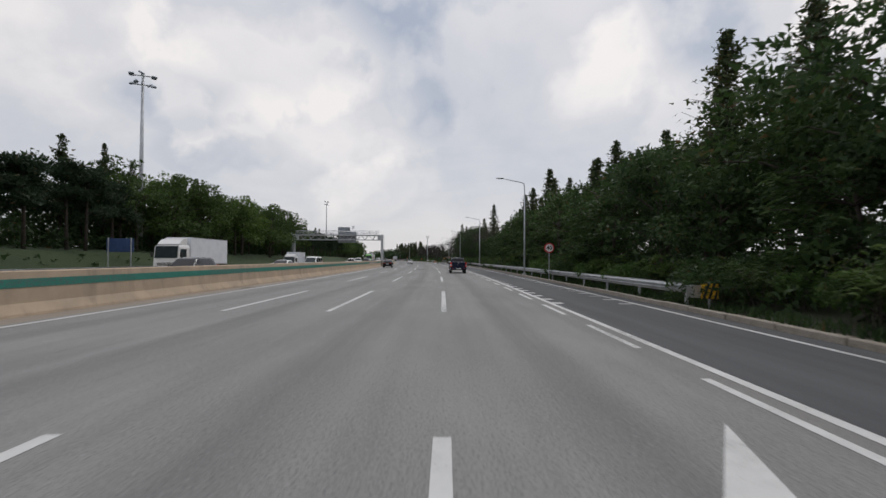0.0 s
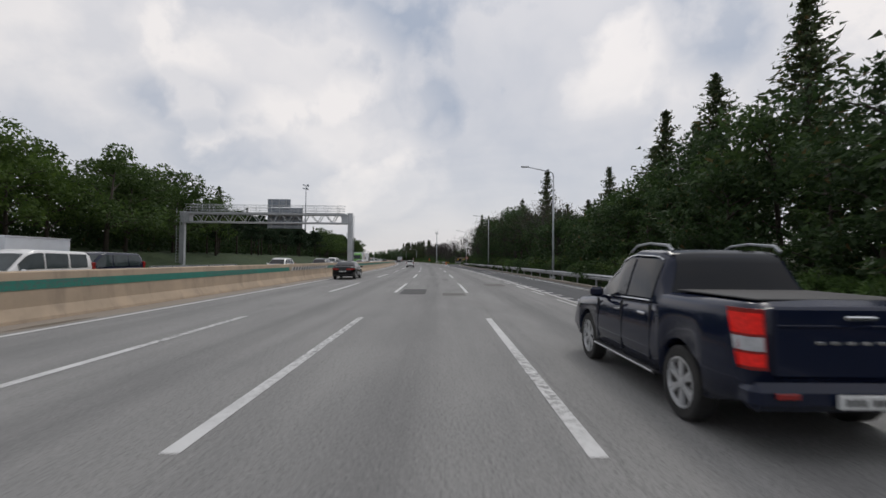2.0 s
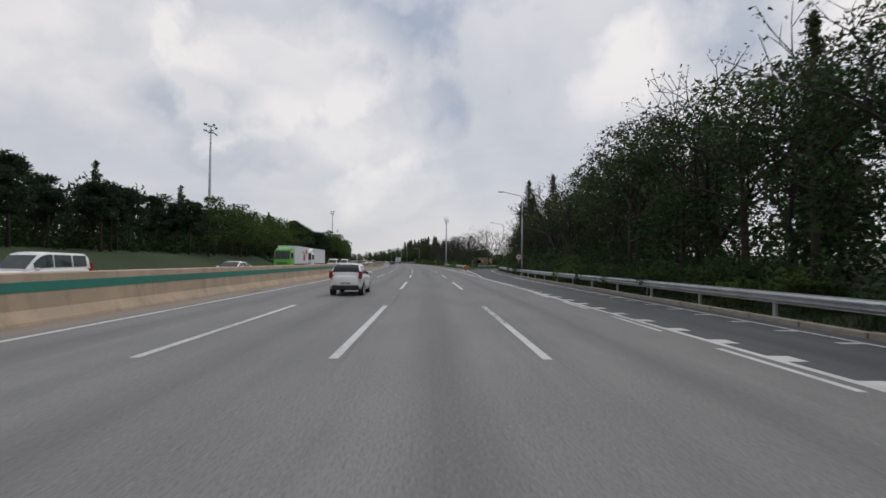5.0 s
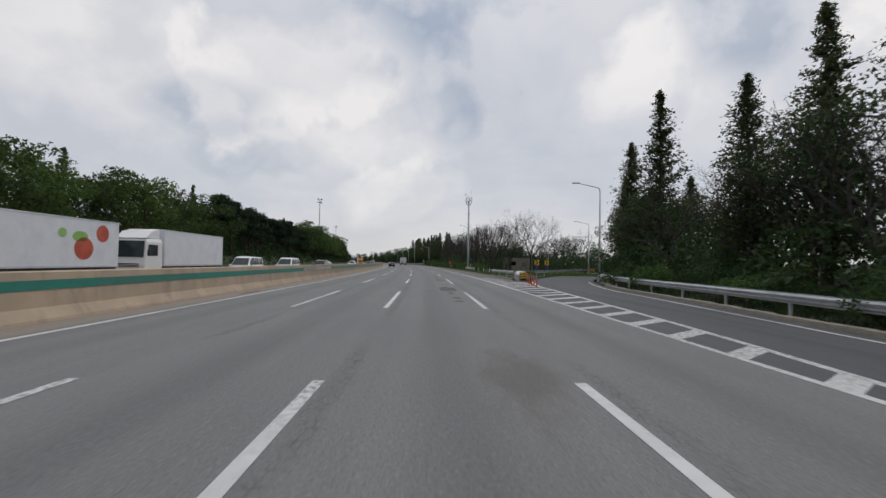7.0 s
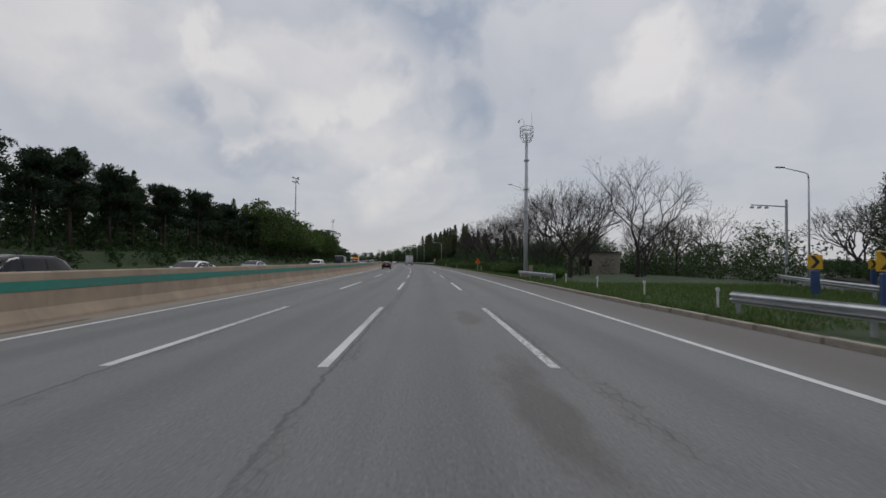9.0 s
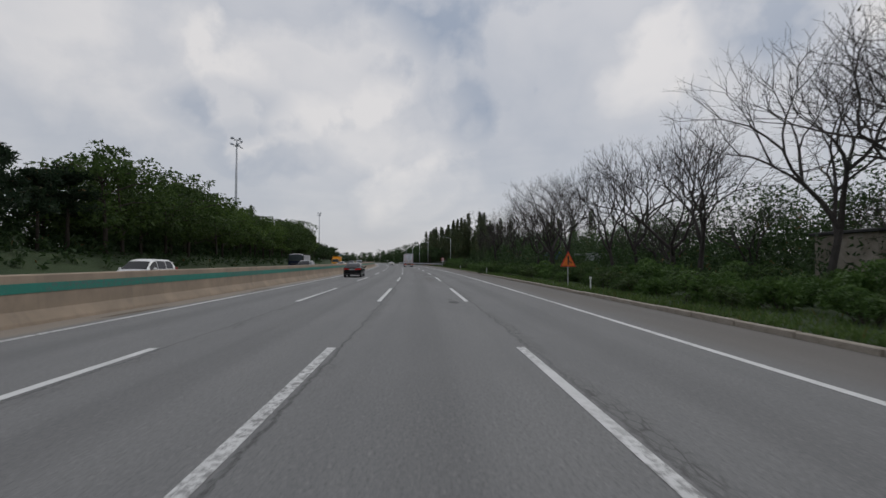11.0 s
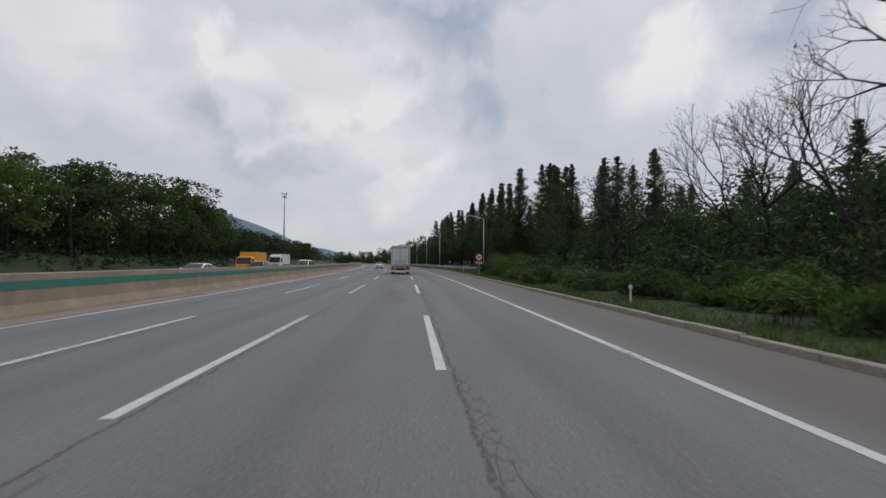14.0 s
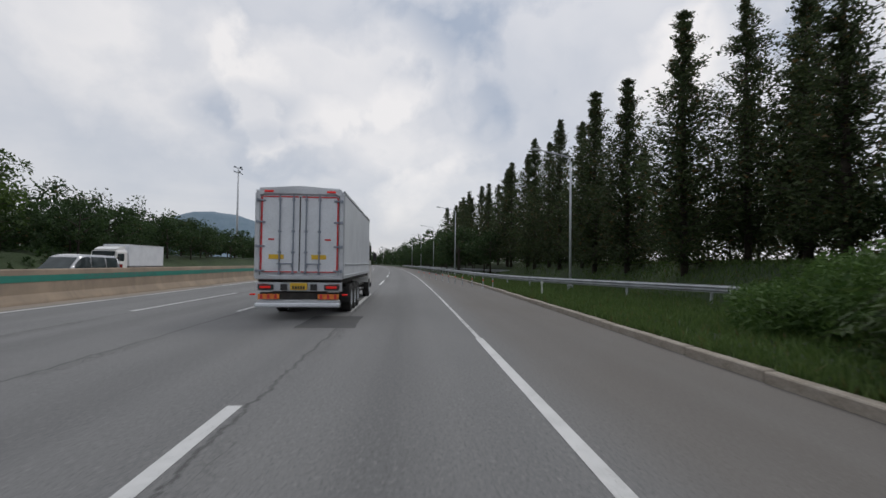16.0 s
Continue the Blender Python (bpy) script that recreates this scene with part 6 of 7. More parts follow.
def chevron_sign(m, label):
    t = thing("chevron_sign", label, "road sign", m, "curve markers")
    part("sleeve", boxes([((0, 0, 0.7), (0.34, 0.34, 1.5))], 0.06), BLUE_POST, t, "dark blue foam sleeve")
    part("board", boxes([((0, -0.02, 1.85), (0.62, 0.03, 0.72))], 0.01), YELLOW, t)
    bm = bmesh.new()
    bm.faces.new([bm.verts.new((a, -0.04, b)) for a, b in ((-0.2, 1.55), (-0.02, 1.55), (0.2, 1.85), (0.02, 1.85))])
    bm.faces.new([bm.verts.new((a, -0.04, b)) for a, b in ((0.02, 1.85), (0.2, 1.85), (-0.02, 2.15), (-0.2, 2.15))])
    part("chevron", bm, BLACK, t, "black chevron")
    return t


c1 = chevron_sign(place(250, 19.0, 0, -25), "yellow and black curve marker on a dark blue sleeve")
copy_thing(c1, place(243, 15.6, 0, -20))
copy_thing(c1, place(262, 34.0, 0, -25))
# yellow water-filled barriers on the ramp
proto = None
for i in range(9):
    m = place(236 + 2.1 * i, ramp_right(236 + 2.1 * i) + 0.45, 0, -31)
    if proto is None:
        proto = thing("plastic_barrier", "yellow plastic barrier beside the ramp", "plastic barrier", m, "plastic barriers")
        bm = bmesh.new()
        loft(bm, [[Vector((x, y, z)) for x, z in ((0.2, 0), (0.18, 0.1), (0.08, 0.5), (0.06, 0.72), (-0.06, 0.72), (-0.08, 0.5), (-0.18, 0.1), (-0.2, 0))] for y in (-1.0, -0.96, 0.96, 1.0)])
        part("body", bm, YELLOW, proto)
        part("cap", boxes([((0, 0, 0.75), (0.1, 1.6, 0.06))], 0.01), ORANGE, proto)
    else:
        copy_thing(proto, m)
# low brown building behind the bare trees
hut = thing("building", "low brown building half hidden behind bare trees", "building", place(298, 25.5, 0, -6))
part("wall", boxes([((0, 0, 1.6), (7.4, 4.2, 3.2))], 0.02), KERB, hut)
part("roof", boxes([((0, 0, 3.28), (7.8, 4.6, 0.16))], 0.02), PLASTIC, hut, "dark flat roof")
part("window", boxes([((-1.2, -2.12, 1.7), (1.6, 0.05, 1.0))], 0.01), GLASS, hut)
# sign boards seen from behind on the far bank
sb = thing("sign_board", "dark back of a wide road sign on two steel posts", "road sign", place(44, -28.0, 0.3, 4))
part("panel", boxes([((0, 0, 2.5), (2.4, 0.06, 1.25))], 0.01), BLUE_POST, sb, "dark back of the panel")
for x in (-1.0, 1.0):
    bm = bmesh.new()
    tube(bm, [(x, -0.08, -0.4), (x, -0.08, 3.2)], 0.06, 8)
    part("post", bm, STEEL, sb)
guardrail("guardrail", [(-30, -26.7), (60, -26.7)], "low guardrail along the opposite carriageway", STEEL_DULL)
guardrail("guardrail", [(96, -26.9), (116, -26.9)], "low guardrail along the opposite carriageway", STEEL_DULL)

# ---- vegetation ----
BARK = surface("bark", (0.075, 0.06, 0.048), (0.045, 0.037, 0.03), 0.95, big=3.0, small=25, bump=0.8, spread=0.4)
BARK_PALE = surface("grey_bark", (0.12, 0.105, 0.09), (0.07, 0.06, 0.052), 0.95, big=3.0, small=25, bump=0.8, spread=0.4)
LEAF_DARK = leaf_material("dark_leaves", (0.026, 0.052, 0.019), (0.070, 0.118, 0.039), 0.03)
LEAF_WOOD = leaf_material("wood_edge_leaves", (0.032, 0.064, 0.020), (0.088, 0.142, 0.042), 0.03)
TWIG = surface("dark_twig_bark", (0.052, 0.045, 0.040), (0.032, 0.028, 0.025), 0.95, big=3.0, small=25, bump=0.8, spread=0.4)
LEAF_MID = leaf_material("green_leaves", (0.034, 0.064, 0.017), (0.086, 0.138, 0.033))
LEAF_BRIGHT = leaf_material("bright_leaves", (0.054, 0.098, 0.020), (0.120, 0.186, 0.040))
LEAF_PINE = leaf_material("pine_needles", (0.016, 0.034, 0.017), (0.036, 0.062, 0.028), 0.02)
LEAF_CONE = leaf_material("conifer_sprays", (0.040, 0.062, 0.026), (0.096, 0.124, 0.050), 0.10)
LEAF_DRY = leaf_material("reddish_dry_leaves", (0.045, 0.042, 0.022), (0.085, 0.066, 0.036), 0.25)
LEAF_SHRUB = leaf_material("shrub_leaves", (0.052, 0.104, 0.026), (0.124, 0.205, 0.054))
LEAF_SCRUB = leaf_material("scrub_leaves", (0.062, 0.074, 0.032), (0.125, 0.145, 0.062), 0.12)
LEAF_GRASS = leaf_material("grass_blades", (0.068, 0.120, 0.032), (0.145, 0.210, 0.062), 0.06)


def leaf_mesh(name, centres, dirs, lengths, widths, material, rng):
    """Many small pointed leaf sprays, each a sheet of its own."""
    n = len(centres)
    d = dirs / np.maximum(np.linalg.norm(dirs, axis=1, keepdims=True), 1e-6)
    r = rng.normal(size=(n, 3))
    side = np.cross(d, r)
    side /= np.maximum(np.linalg.norm(side, axis=1, keepdims=True), 1e-6)
    nor = np.cross(d, side)
    L, Wd = lengths[:, None], widths[:, None]
    base = centres - d * L * 0.5
    tip = centres + d * L * 0.5
    lft = base + side * Wd * 0.5 + nor * Wd * 0.15
    rgt = base - side * Wd * 0.5 + nor * Wd * 0.15
    verts = np.stack([lft, tip, rgt], axis=1).reshape(-1, 3)
    faces = np.arange(n * 3).reshape(-1, 3)
    me = bpy.data.meshes.new(name)
    me.vertices.add(len(verts))
    me.vertices.foreach_set("co", verts.ravel())
    me.loops.add(n * 3)
    me.loops.foreach_set("vertex_index", faces.ravel())
    me.polygons.add(n)
    me.polygons.foreach_set("loop_start", np.arange(n) * 3)
    me.update(calc_edges=True)
    me.materials.append(material)
    return me


def blob_leaves(rng, blobs, count, size, flat=0.75, droop=0.25, shell=0.55):
    """Leaf places on and in a set of clumps (centre, radius)."""
    count, size = int(count * 2), size * 0.72
    weights = np.array([b[1] ** 2 for b in blobs])
    pick = rng.choice(len(blobs), size=count, p=weights / weights.sum())
    c = np.array([tuple(b[0]) for b in blobs])[pick]
    r = np.array([b[1] for b in blobs])[pick, None]
    v = rng.normal(size=(count, 3))
    v /= np.linalg.norm(v, axis=1, keepdims=True)
    v[:, 2] *= flat
    k = shell + (1 - shell) * np.sqrt(rng.random((count, 1)))
    cs = c + v * r * k * rng.uniform(0.8, 1.15, (count, 1))
    ds = v + rng.normal(size=(count, 3)) * 0.7
    ds[:, 2] -= droop
    ln = size * rng.uniform(0.55, 1.45, count)
    return cs, ds, ln


def make_tree(name, trunk_bm, bark, crown_me, label, category="tree"):
    t = thing(name, label, category)
    part("trunk", trunk_bm, bark, t, smooth=True)
    share("crown", crown_me, t)
    return t


def broadleaf(seed, h, spread, mat, label, count=1700, size=0.38, low=0.22, bark=BARK, open_=0.0):
    rng = np.random.default_rng(seed)
    bm = bmesh.new()
    lean = rng.normal(size=2) * 0.04 * h
    top = Vector((lean[0], lean[1], h * 0.72))
    pts = [Vector((0, 0, -0.4)), Vector((lean[0] * 0.15, lean[1] * 0.15, h * 0.2)), Vector((lean[0] * 0.5, lean[1] * 0.6, h * 0.45)), top]
    tube(bm, pts, [h * 0.02, h * 0.016, h * 0.011, h * 0.004], 7)
    blobs = []
    for k in range(11):
        f = rng.uniform(low, 0.7)
        a = 2.399 * k + rng.uniform(-0.4, 0.4)
        reach = spread * (0.55 + 0.5 * math.sin(math.pi * min(1, (f - low) / (1 - low) + 0.15))) * rng.uniform(0.7, 1.05)
        p0 = pts[1].lerp(top, max(0.0, (f - 0.2) / 0.52))
        p2 = p0 + Vector((math.cos(a) * reach, math.sin(a) * reach, h * rng.uniform(0.06, 0.2)))
        p1 = p0.lerp(p2, 0.5) + Vector((0, 0, h * 0.03))
        tube(bm, [p0, p1, p2], [h * 0.008, h * 0.005, h * 0.002], 5, False)
        blobs.append((p2, h * rng.uniform(0.10, 0.16) * (1 - open_ * 0.4)))
        blobs.append((p1 + Vector(rng.normal(size=3) * 0.05 * h), h * rng.uniform(0.08, 0.13) * (1 - open_ * 0.4)))
    for k in range(9):
        a = 2.399 * k
        rr = spread * rng.uniform(0.05, 0.55)
        blobs.append((top + Vector((math.cos(a) * rr, math.sin(a) * rr, h * rng.uniform(0.0, 0.2))), h * rng.uniform(0.07, 0.13)))
    cs, ds, ln = blob_leaves(rng, blobs, count, size)
    return make_tree("tree", bm, bark, leaf_mesh("crown", cs, ds, ln, ln * rng.uniform(0.4, 0.7, len(ln)), mat, rng), label)


def locust(seed, h, spread, mat, label, count=4400):
    """Tree of long drooping feathery leaves in layered sprays."""
    rng = np.random.default_rng(seed)
    bm = bmesh.new()
    top = Vector((rng.normal() * 0.3, rng.normal() * 0.3, h * 0.85))
    tube(bm, [Vector((0, 0, -0.4)), top * 0.5 + Vector((0.2, 0.1, 0)), top], [h * 0.018, h * 0.012, h * 0.004], 7)
    cs, ds, ln = [], [], []
    for k in range(34):
        f = rng.uniform(0.12, 1.0)
        a = rng.uniform(0, 2 * math.pi)
        reach = spread * (0.4 + 0.7 * math.sin(math.pi * (0.12 + 0.8 * f))) * rng.uniform(0.6, 1.1)
        p0 = top * f
        p2 = p0 + Vector((math.cos(a) * reach, math.sin(a) * reach, h * rng.uniform(-0.02, 0.10)))
        p1 = p0.lerp(p2, 0.55) + Vector((0, 0, h * 0.045))
        tube(bm, [p0, p1, p2], [h * 0.006, h * 0.004, h * 0.0015], 4, False)
        for j in range(count // 34):
            u = rng.uniform(0.25, 1.08)
            q = p0.lerp(p1, u / 0.55) if u < 0.55 else p1.lerp(p2, (u - 0.55) / 0.45)
            out = Vector((math.cos(a + rng.normal() * 1.1), math.sin(a + rng.normal() * 1.1), rng.uniform(-0.75, 0.15)))
            l = rng.uniform(0.20, 0.42)
            cs.append(q + out * l * 0.5 + Vector(rng.normal(size=3) * 0.12))
            ds.append(out)
            ln.append(l)
    cs, ds, ln = np.array(cs), np.array(ds), np.array(ln)
    return make_tree("tree", bm, BARK, leaf_mesh("crown", cs, ds, ln, ln * rng.uniform(0.28, 0.45, len(ln)), mat, rng), label)


def conifer(seed, h, spread, mat, label, count=1900, start=0.1, thin=0.0, spray=1.0):
    rng = np.random.default_rng(seed)
    bm = bmesh.new()
    tube(bm, [(0, 0, -0.4), (0.05, 0, h * 0.5), (0, 0.05, h * 0.99)], [h * 0.014, h * 0.009, h * 0.001], 7)
    cs, ds, ln = [], [], []
    levels = 66
    per = max(5, int(count * 2 / (levels * 3)))
    for k in range(levels):
        f = start + (0.99 - start) * (k / levels) + rng.uniform(-0.006, 0.006)
        taper = min(1.0, 0.62 + 2.2 * (f - start)) * (1 - f) ** 0.85
        a = 2.399 * k + rng.uniform(-0.5, 0.5)
        for b in range(3):
            if rng.random() < thin:
                continue
            aa = a + b * 2.094 + rng.uniform(-0.3, 0.3)
            reach = (spread * 1.5 * taper + 0.10) * (rng.uniform(0.45, 1.0) if rng.random() < 0.6 else rng.uniform(0.9, 1.35))
            p0 = Vector((0, 0, h * f))
            p1 = p0 + Vector((math.cos(aa) * reach, math.sin(aa) * reach, reach * rng.uniform(0.2, 0.55)))
            tube(bm, [p0, p1], [h * 0.0025, h * 0.0008], 3, False)
            for j in range(per):
                u = rng.uniform(0.12, 1.06)
                q = p0.lerp(p1, u) + Vector(rng.normal(size=3) * (0.06 + 0.10 * reach))
                out = Vector((math.cos(aa + rng.normal() * 0.9), math.sin(aa + rng.normal() * 0.9), rng.uniform(-0.6, 0.6)))
                cs.append(q)
                ds.append(out)
                ln.append(rng.uniform(0.34, 0.7) * (0.55 + 0.45 * taper) * spray)
    cs, ds, ln = np.array(cs), np.array(ds), np.array(ln)
    return make_tree("conifer_tree", bm, BARK, leaf_mesh("crown", cs, ds, ln, ln * rng.uniform(0.42, 0.7, len(ln)), mat, rng), label, "conifer tree")


def pine(seed, h, spread, mat, label, count=2300):
    rng = np.random.default_rng(seed)
    bm = bmesh.new()
    bend = Vector((rng.normal() * 0.5, rng.normal() * 0.5, 0))
    top = Vector((0, 0, h * 0.9)) + bend
    pts = [Vector((0, 0, -0.4)), Vector((0, 0, h * 0.4)) + bend * 0.3, top]
    tube(bm, pts, [h * 0.02, h * 0.014, h * 0.004], 7)
    blobs = []
    for k in range(17):
        f = rng.uniform(0.36, 1.0)
        a = 2.399 * k
        reach = spread * (1.15 - f * 0.85) * rng.uniform(0.5, 1.1)
        p0 = pts[1].lerp(top, max(0.0, (f - 0.4) / 0.6))
        p1 = p0 + Vector((math.cos(a) * reach, math.sin(a) * reach, h * rng.uniform(0.0, 0.07)))
        tube(bm, [p0, p1], [h * 0.007, h * 0.003], 4, False)
        blobs.append((p1, h * rng.uniform(0.09, 0.14)))
        blobs.append((p0.lerp(p1, 0.5), h * rng.uniform(0.07, 0.11)))
    cs, ds, ln = blob_leaves(rng, blobs, count, 0.52, 0.55, -0.35, 0.3)
    return make_tree("pine_tree", bm, BARK, leaf_mesh("crown", cs, ds, ln, ln * rng.uniform(0.3, 0.5, len(ln)), mat, rng), label, "pine tree")


def bare_tree(seed, h, label, leafy=140, mat=None, deep=7):
    rng = np.random.default_rng(seed)
    bm = bmesh.new()
    tips = []

    def grow(p, d, length, r, depth):
        q = p + d * length * 0.5 + Vector(rng.normal(size=3) * 0.05 * length)
        e = p + d * length + Vector(rng.normal(size=3) * 0.07 * length)
        tube(bm, [p, q, e] if depth < 4 else [p, e], [r, r * 0.85, r * 0.68] if depth < 4 else [r, r * 0.62], 6 if depth < 2 else 3, False)
        if depth >= deep or length < 0.14:
            tips.append((e, d))
            return
        kids = 3 if depth in (0, 1, 4) else 2
        a0 = rng.uniform(0, 6.28)
        for i in range(kids):
            ang = rng.uniform(0.30, 0.78) * (0.9 if depth else 0.85)
            a = a0 + 6.283 * i / kids + rng.uniform(-0.5, 0.5)
            ref = Vector((1, 0, 0)) if abs(d.x) < 0.8 else Vector((0, 1, 0))
            u = d.cross(ref).normalized()
            w_ = d.cross(u)
            nd = (d * math.cos(ang) + (u * math.cos(a) + w_ * math.sin(a)) * math.sin(ang))
            nd = (nd + Vector((0, 0, 0.10))).normalized()
            grow(e if i else q.lerp(e, 0.75), nd, length * rng.uniform(0.66, 0.88), r * rng.uniform(0.57, 0.71), depth + 1)
        if depth < 3 and rng.random() < 0.5:
            tips.append((e, d))

    grow(Vector((0, 0, -0.3)), Vector((rng.normal() * 0.12, rng.normal() * 0.12, 1)).normalized(), h * 0.22, h * 0.0155, 0)
    t = thing("bare_tree", label, "bare tree")
    part("trunk", bm, TWIG, t)
    if leafy:
        leafy *= 2
        pick = rng.choice(len(tips), size=leafy)
        cs = np.array([np.array(tips[i][0]) + rng.normal(size=3) * 0.09 for i in pick])
        ds = rng.normal(size=(leafy, 3))
        ln = rng.uniform(0.07, 0.16, leafy)
        share("crown", leaf_mesh("crown", cs, ds, ln, ln * 0.5, mat or LEAF_DRY, rng), t)
    return t


def shrub(seed, h, mat, label, count=900, size=0.24, spiky=0.0):
    rng = np.random.default_rng(seed)
    bm = bmesh.new()
    blobs = []
    for k in range(9):
        a = 2.399 * k
        r = h * 0.75 * math.sqrt((k + 0.5) / 9)
        p = Vector((math.cos(a) * r, math.sin(a) * r, h * rng.uniform(0.25, 0.72) * (1.1 - 0.45 * r / h)))
        tube(bm, [(0, 0, -0.15), p * 0.55, p], [0.03, 0.02, 0.008], 4, False)
        blobs.append((p, h * rng.uniform(0.26, 0.4)))
    cs, ds, ln = blob_leaves(rng, blobs, count, size, 0.8, 0.1 - spiky)
    cs[:, 2] = np.maximum(cs[:, 2], 0.03)
    t = thing("shrub", label, "shrub")
    part("stem", bm, BARK, t)
    share("foliage", leaf_mesh("foliage", cs, ds, ln, ln * rng.uniform(0.3, 0.55, len(ln)), mat, rng), t)
    return t


rng_place = random.Random(11)


def scatter(protos, spots, group):
    """Copies of the prototypes at (s, n, z, scale), turned at random; the first copies are the prototypes themselves."""
    used = set()
    for s, n, z, sc in spots:
        i = rng_place.randrange(len(protos))
        m = place(s, n, z, rng_place.uniform(0, 360))
        m = m @ Matrix.Diagonal((sc * rng_place.uniform(0.9, 1.12), sc * rng_place.uniform(0.9, 1.12), sc, 1))
        ob = protos[i]
        if i in used:
            ob = copy_thing(protos[i], Matrix())
        used.add(i)
        ob.matrix_basis = m
        ob["group"] = group
    for i, p in enumerate(protos):
        if i not in used:
            p.matrix_basis = place(spots[0][0], spots[0][1] + 2, spots[0][2])


def row(s0, s1, step, n, z, lo, hi, jn=1.2, js=1.2):
    out = []
    s = s0
    while s < s1:
        nn = n(s) if callable(n) else n
        out.append((s + rng_place.uniform(-js, js), nn + rng_place.uniform(-jn, jn), z, rng_place.uniform(lo, hi)))
        s += step
    return out


# right side, woods along the exit lane
scatter([locust(21, 8.0, 3.2, LEAF_WOOD, "dark green feathery-leaved roadside tree"), locust(22, 8.0, 3.4, LEAF_WOOD, "dark green feathery-leaved roadside tree"), broadleaf(23, 8.0, 3.0, LEAF_DARK, "dense dark green broadleaf tree", 2100, 0.40, 0.12)],
        row(-46, 52, 3.6, lambda s: ramp_right(s) + 4.2, 0.27, 0.68, 0.94, 1.2) + row(54, 75, 3.6, lambda s: ramp_right(s) + 4.2, 0.27, 0.68, 0.94, 1.2) + row(75.6, 104, 3.6, lambda s: ramp_right(s) + 4.2, 0.27, 0.60, 0.82, 1.2), "trees along the exit lane")
scatter([broadleaf(24, 11.0, 3.6, LEAF_WOOD, "tall dark green broadleaf tree in the wood", 1700, 0.52, 0.25), broadleaf(25, 11.0, 3.9, LEAF_DARK, "tall dark green broadleaf tree in the wood", 1700, 0.52, 0.25)],
        row(-44, 50, 4.8, lambda s: ramp_right(s) + 8.3, 0.72, 0.74, 0.96, 1.8) + row(54, 77, 4.8, lambda s: ramp_right(s) + 8.3, 0.72, 0.74, 0.98, 1.8) + row(78, 108, 4.8, lambda s: ramp_right(s) + 8.3, 0.72, 0.62, 0.82, 1.8), "trees along the exit lane")
scatter([conifer(26, 14.5, 2.7, LEAF_CONE, "tall pointed conifer above the wood", 1700), conifer(27, 14.5, 2.4, LEAF_CONE, "tall thin conifer above the wood", 1700, 0.15, 0.15)],
        row(-40, 52, 6.5, lambda s: ramp_right(s) + 10.0, 1.17, 0.76, 0.96, 2.0, 2.5) + row(56, 79, 6.0, lambda s: ramp_right(s) + 10.6, 1.17, 0.80, 1.08, 2.2, 2.5) + row(80, 88, 6.0, lambda s: ramp_right(s) + 10.6, 1.17, 0.70, 0.9, 2.0, 2.5) + row(90, 205, 9.0, lambda s: ramp_right(s) + 12.4, 0.90, 0.65, 0.88, 2.0, 2.5), "conifers above the wood")
scatter([shrub(31, 1.7, LEAF_SHRUB, "bright green leafy shrub behind the guardrail"), shrub(32, 1.8, LEAF_DARK, "dark green leafy shrub behind the guardrail", 1050), shrub(33, 1.7, LEAF_WOOD, "green leafy shrub behind the guardrail", 1050)],
        row(-44, 216, 2.5, lambda s: ramp_right(s) + 2.2, 0.14, 0.68, 1.22, 0.6), "shrubs behind the guardrail")


def frond_shrub(seed, h, mat, label, stems=7):
    """A young tree-of-heaven-like shrub: long arching stalks with paired leaflets."""
    rng = np.random.default_rng(seed)
    bm = bmesh.new()
    cs, ds, ln = [], [], []
    for k in range(stems):
        a = 2.399 * k
        root = Vector((math.cos(a) * 0.25, math.sin(a) * 0.25, -0.1))
        head = Vector((math.cos(a) * h * rng.uniform(0.1, 0.45), math.sin(a) * h * rng.uniform(0.1, 0.45), h * rng.uniform(0.45, 0.85)))
        tube(bm, [root, head], [0.022, 0.012], 4, False)
        for j in range(9):
            b = rng.uniform(0, 2 * math.pi)
            reach = rng.uniform(0.55, 1.0)
            p0 = root.lerp(head, rng.uniform(0.55, 1.0))
            d = Vector((math.cos(b), math.sin(b), 0))
            p1 = p0 + d * reach * 0.55 + Vector((0, 0, reach * rng.uniform(0.2, 0.5)))
            p2 = p0 + d * reach * 1.1 + Vector((0, 0, reach * rng.uniform(-0.1, 0.35)))
            tube(bm, [p0, p1, p2], [0.007, 0.005, 0.003], 3, False)
            across = Vector((-d.y, d.x, 0))
            for i in range(7):
                u = 0.25 + 0.75 * i / 6
                q = p0.lerp(p1, u * 2) if u < 0.5 else p1.lerp(p2, u * 2 - 1)
                for sg in (1, -1):
                    l = 0.24 * (1.15 - 0.5 * u)
                    v = across * sg + d * 0.45 + Vector((0, 0, -0.35 + rng.normal() * 0.15))
                    cs.append(q + v.normalized() * l * 0.5)
                    ds.append(v)
                    ln.append(l)
    t = thing("shrub", label, "shrub")
    part("stem", bm, BARK, t)
    cs, ds, ln = np.array(cs), np.array(ds), np.array(ln)
    share("foliage", leaf_mesh("foliage", cs, ds, ln, ln * 0.36, mat, rng), t)
    return t


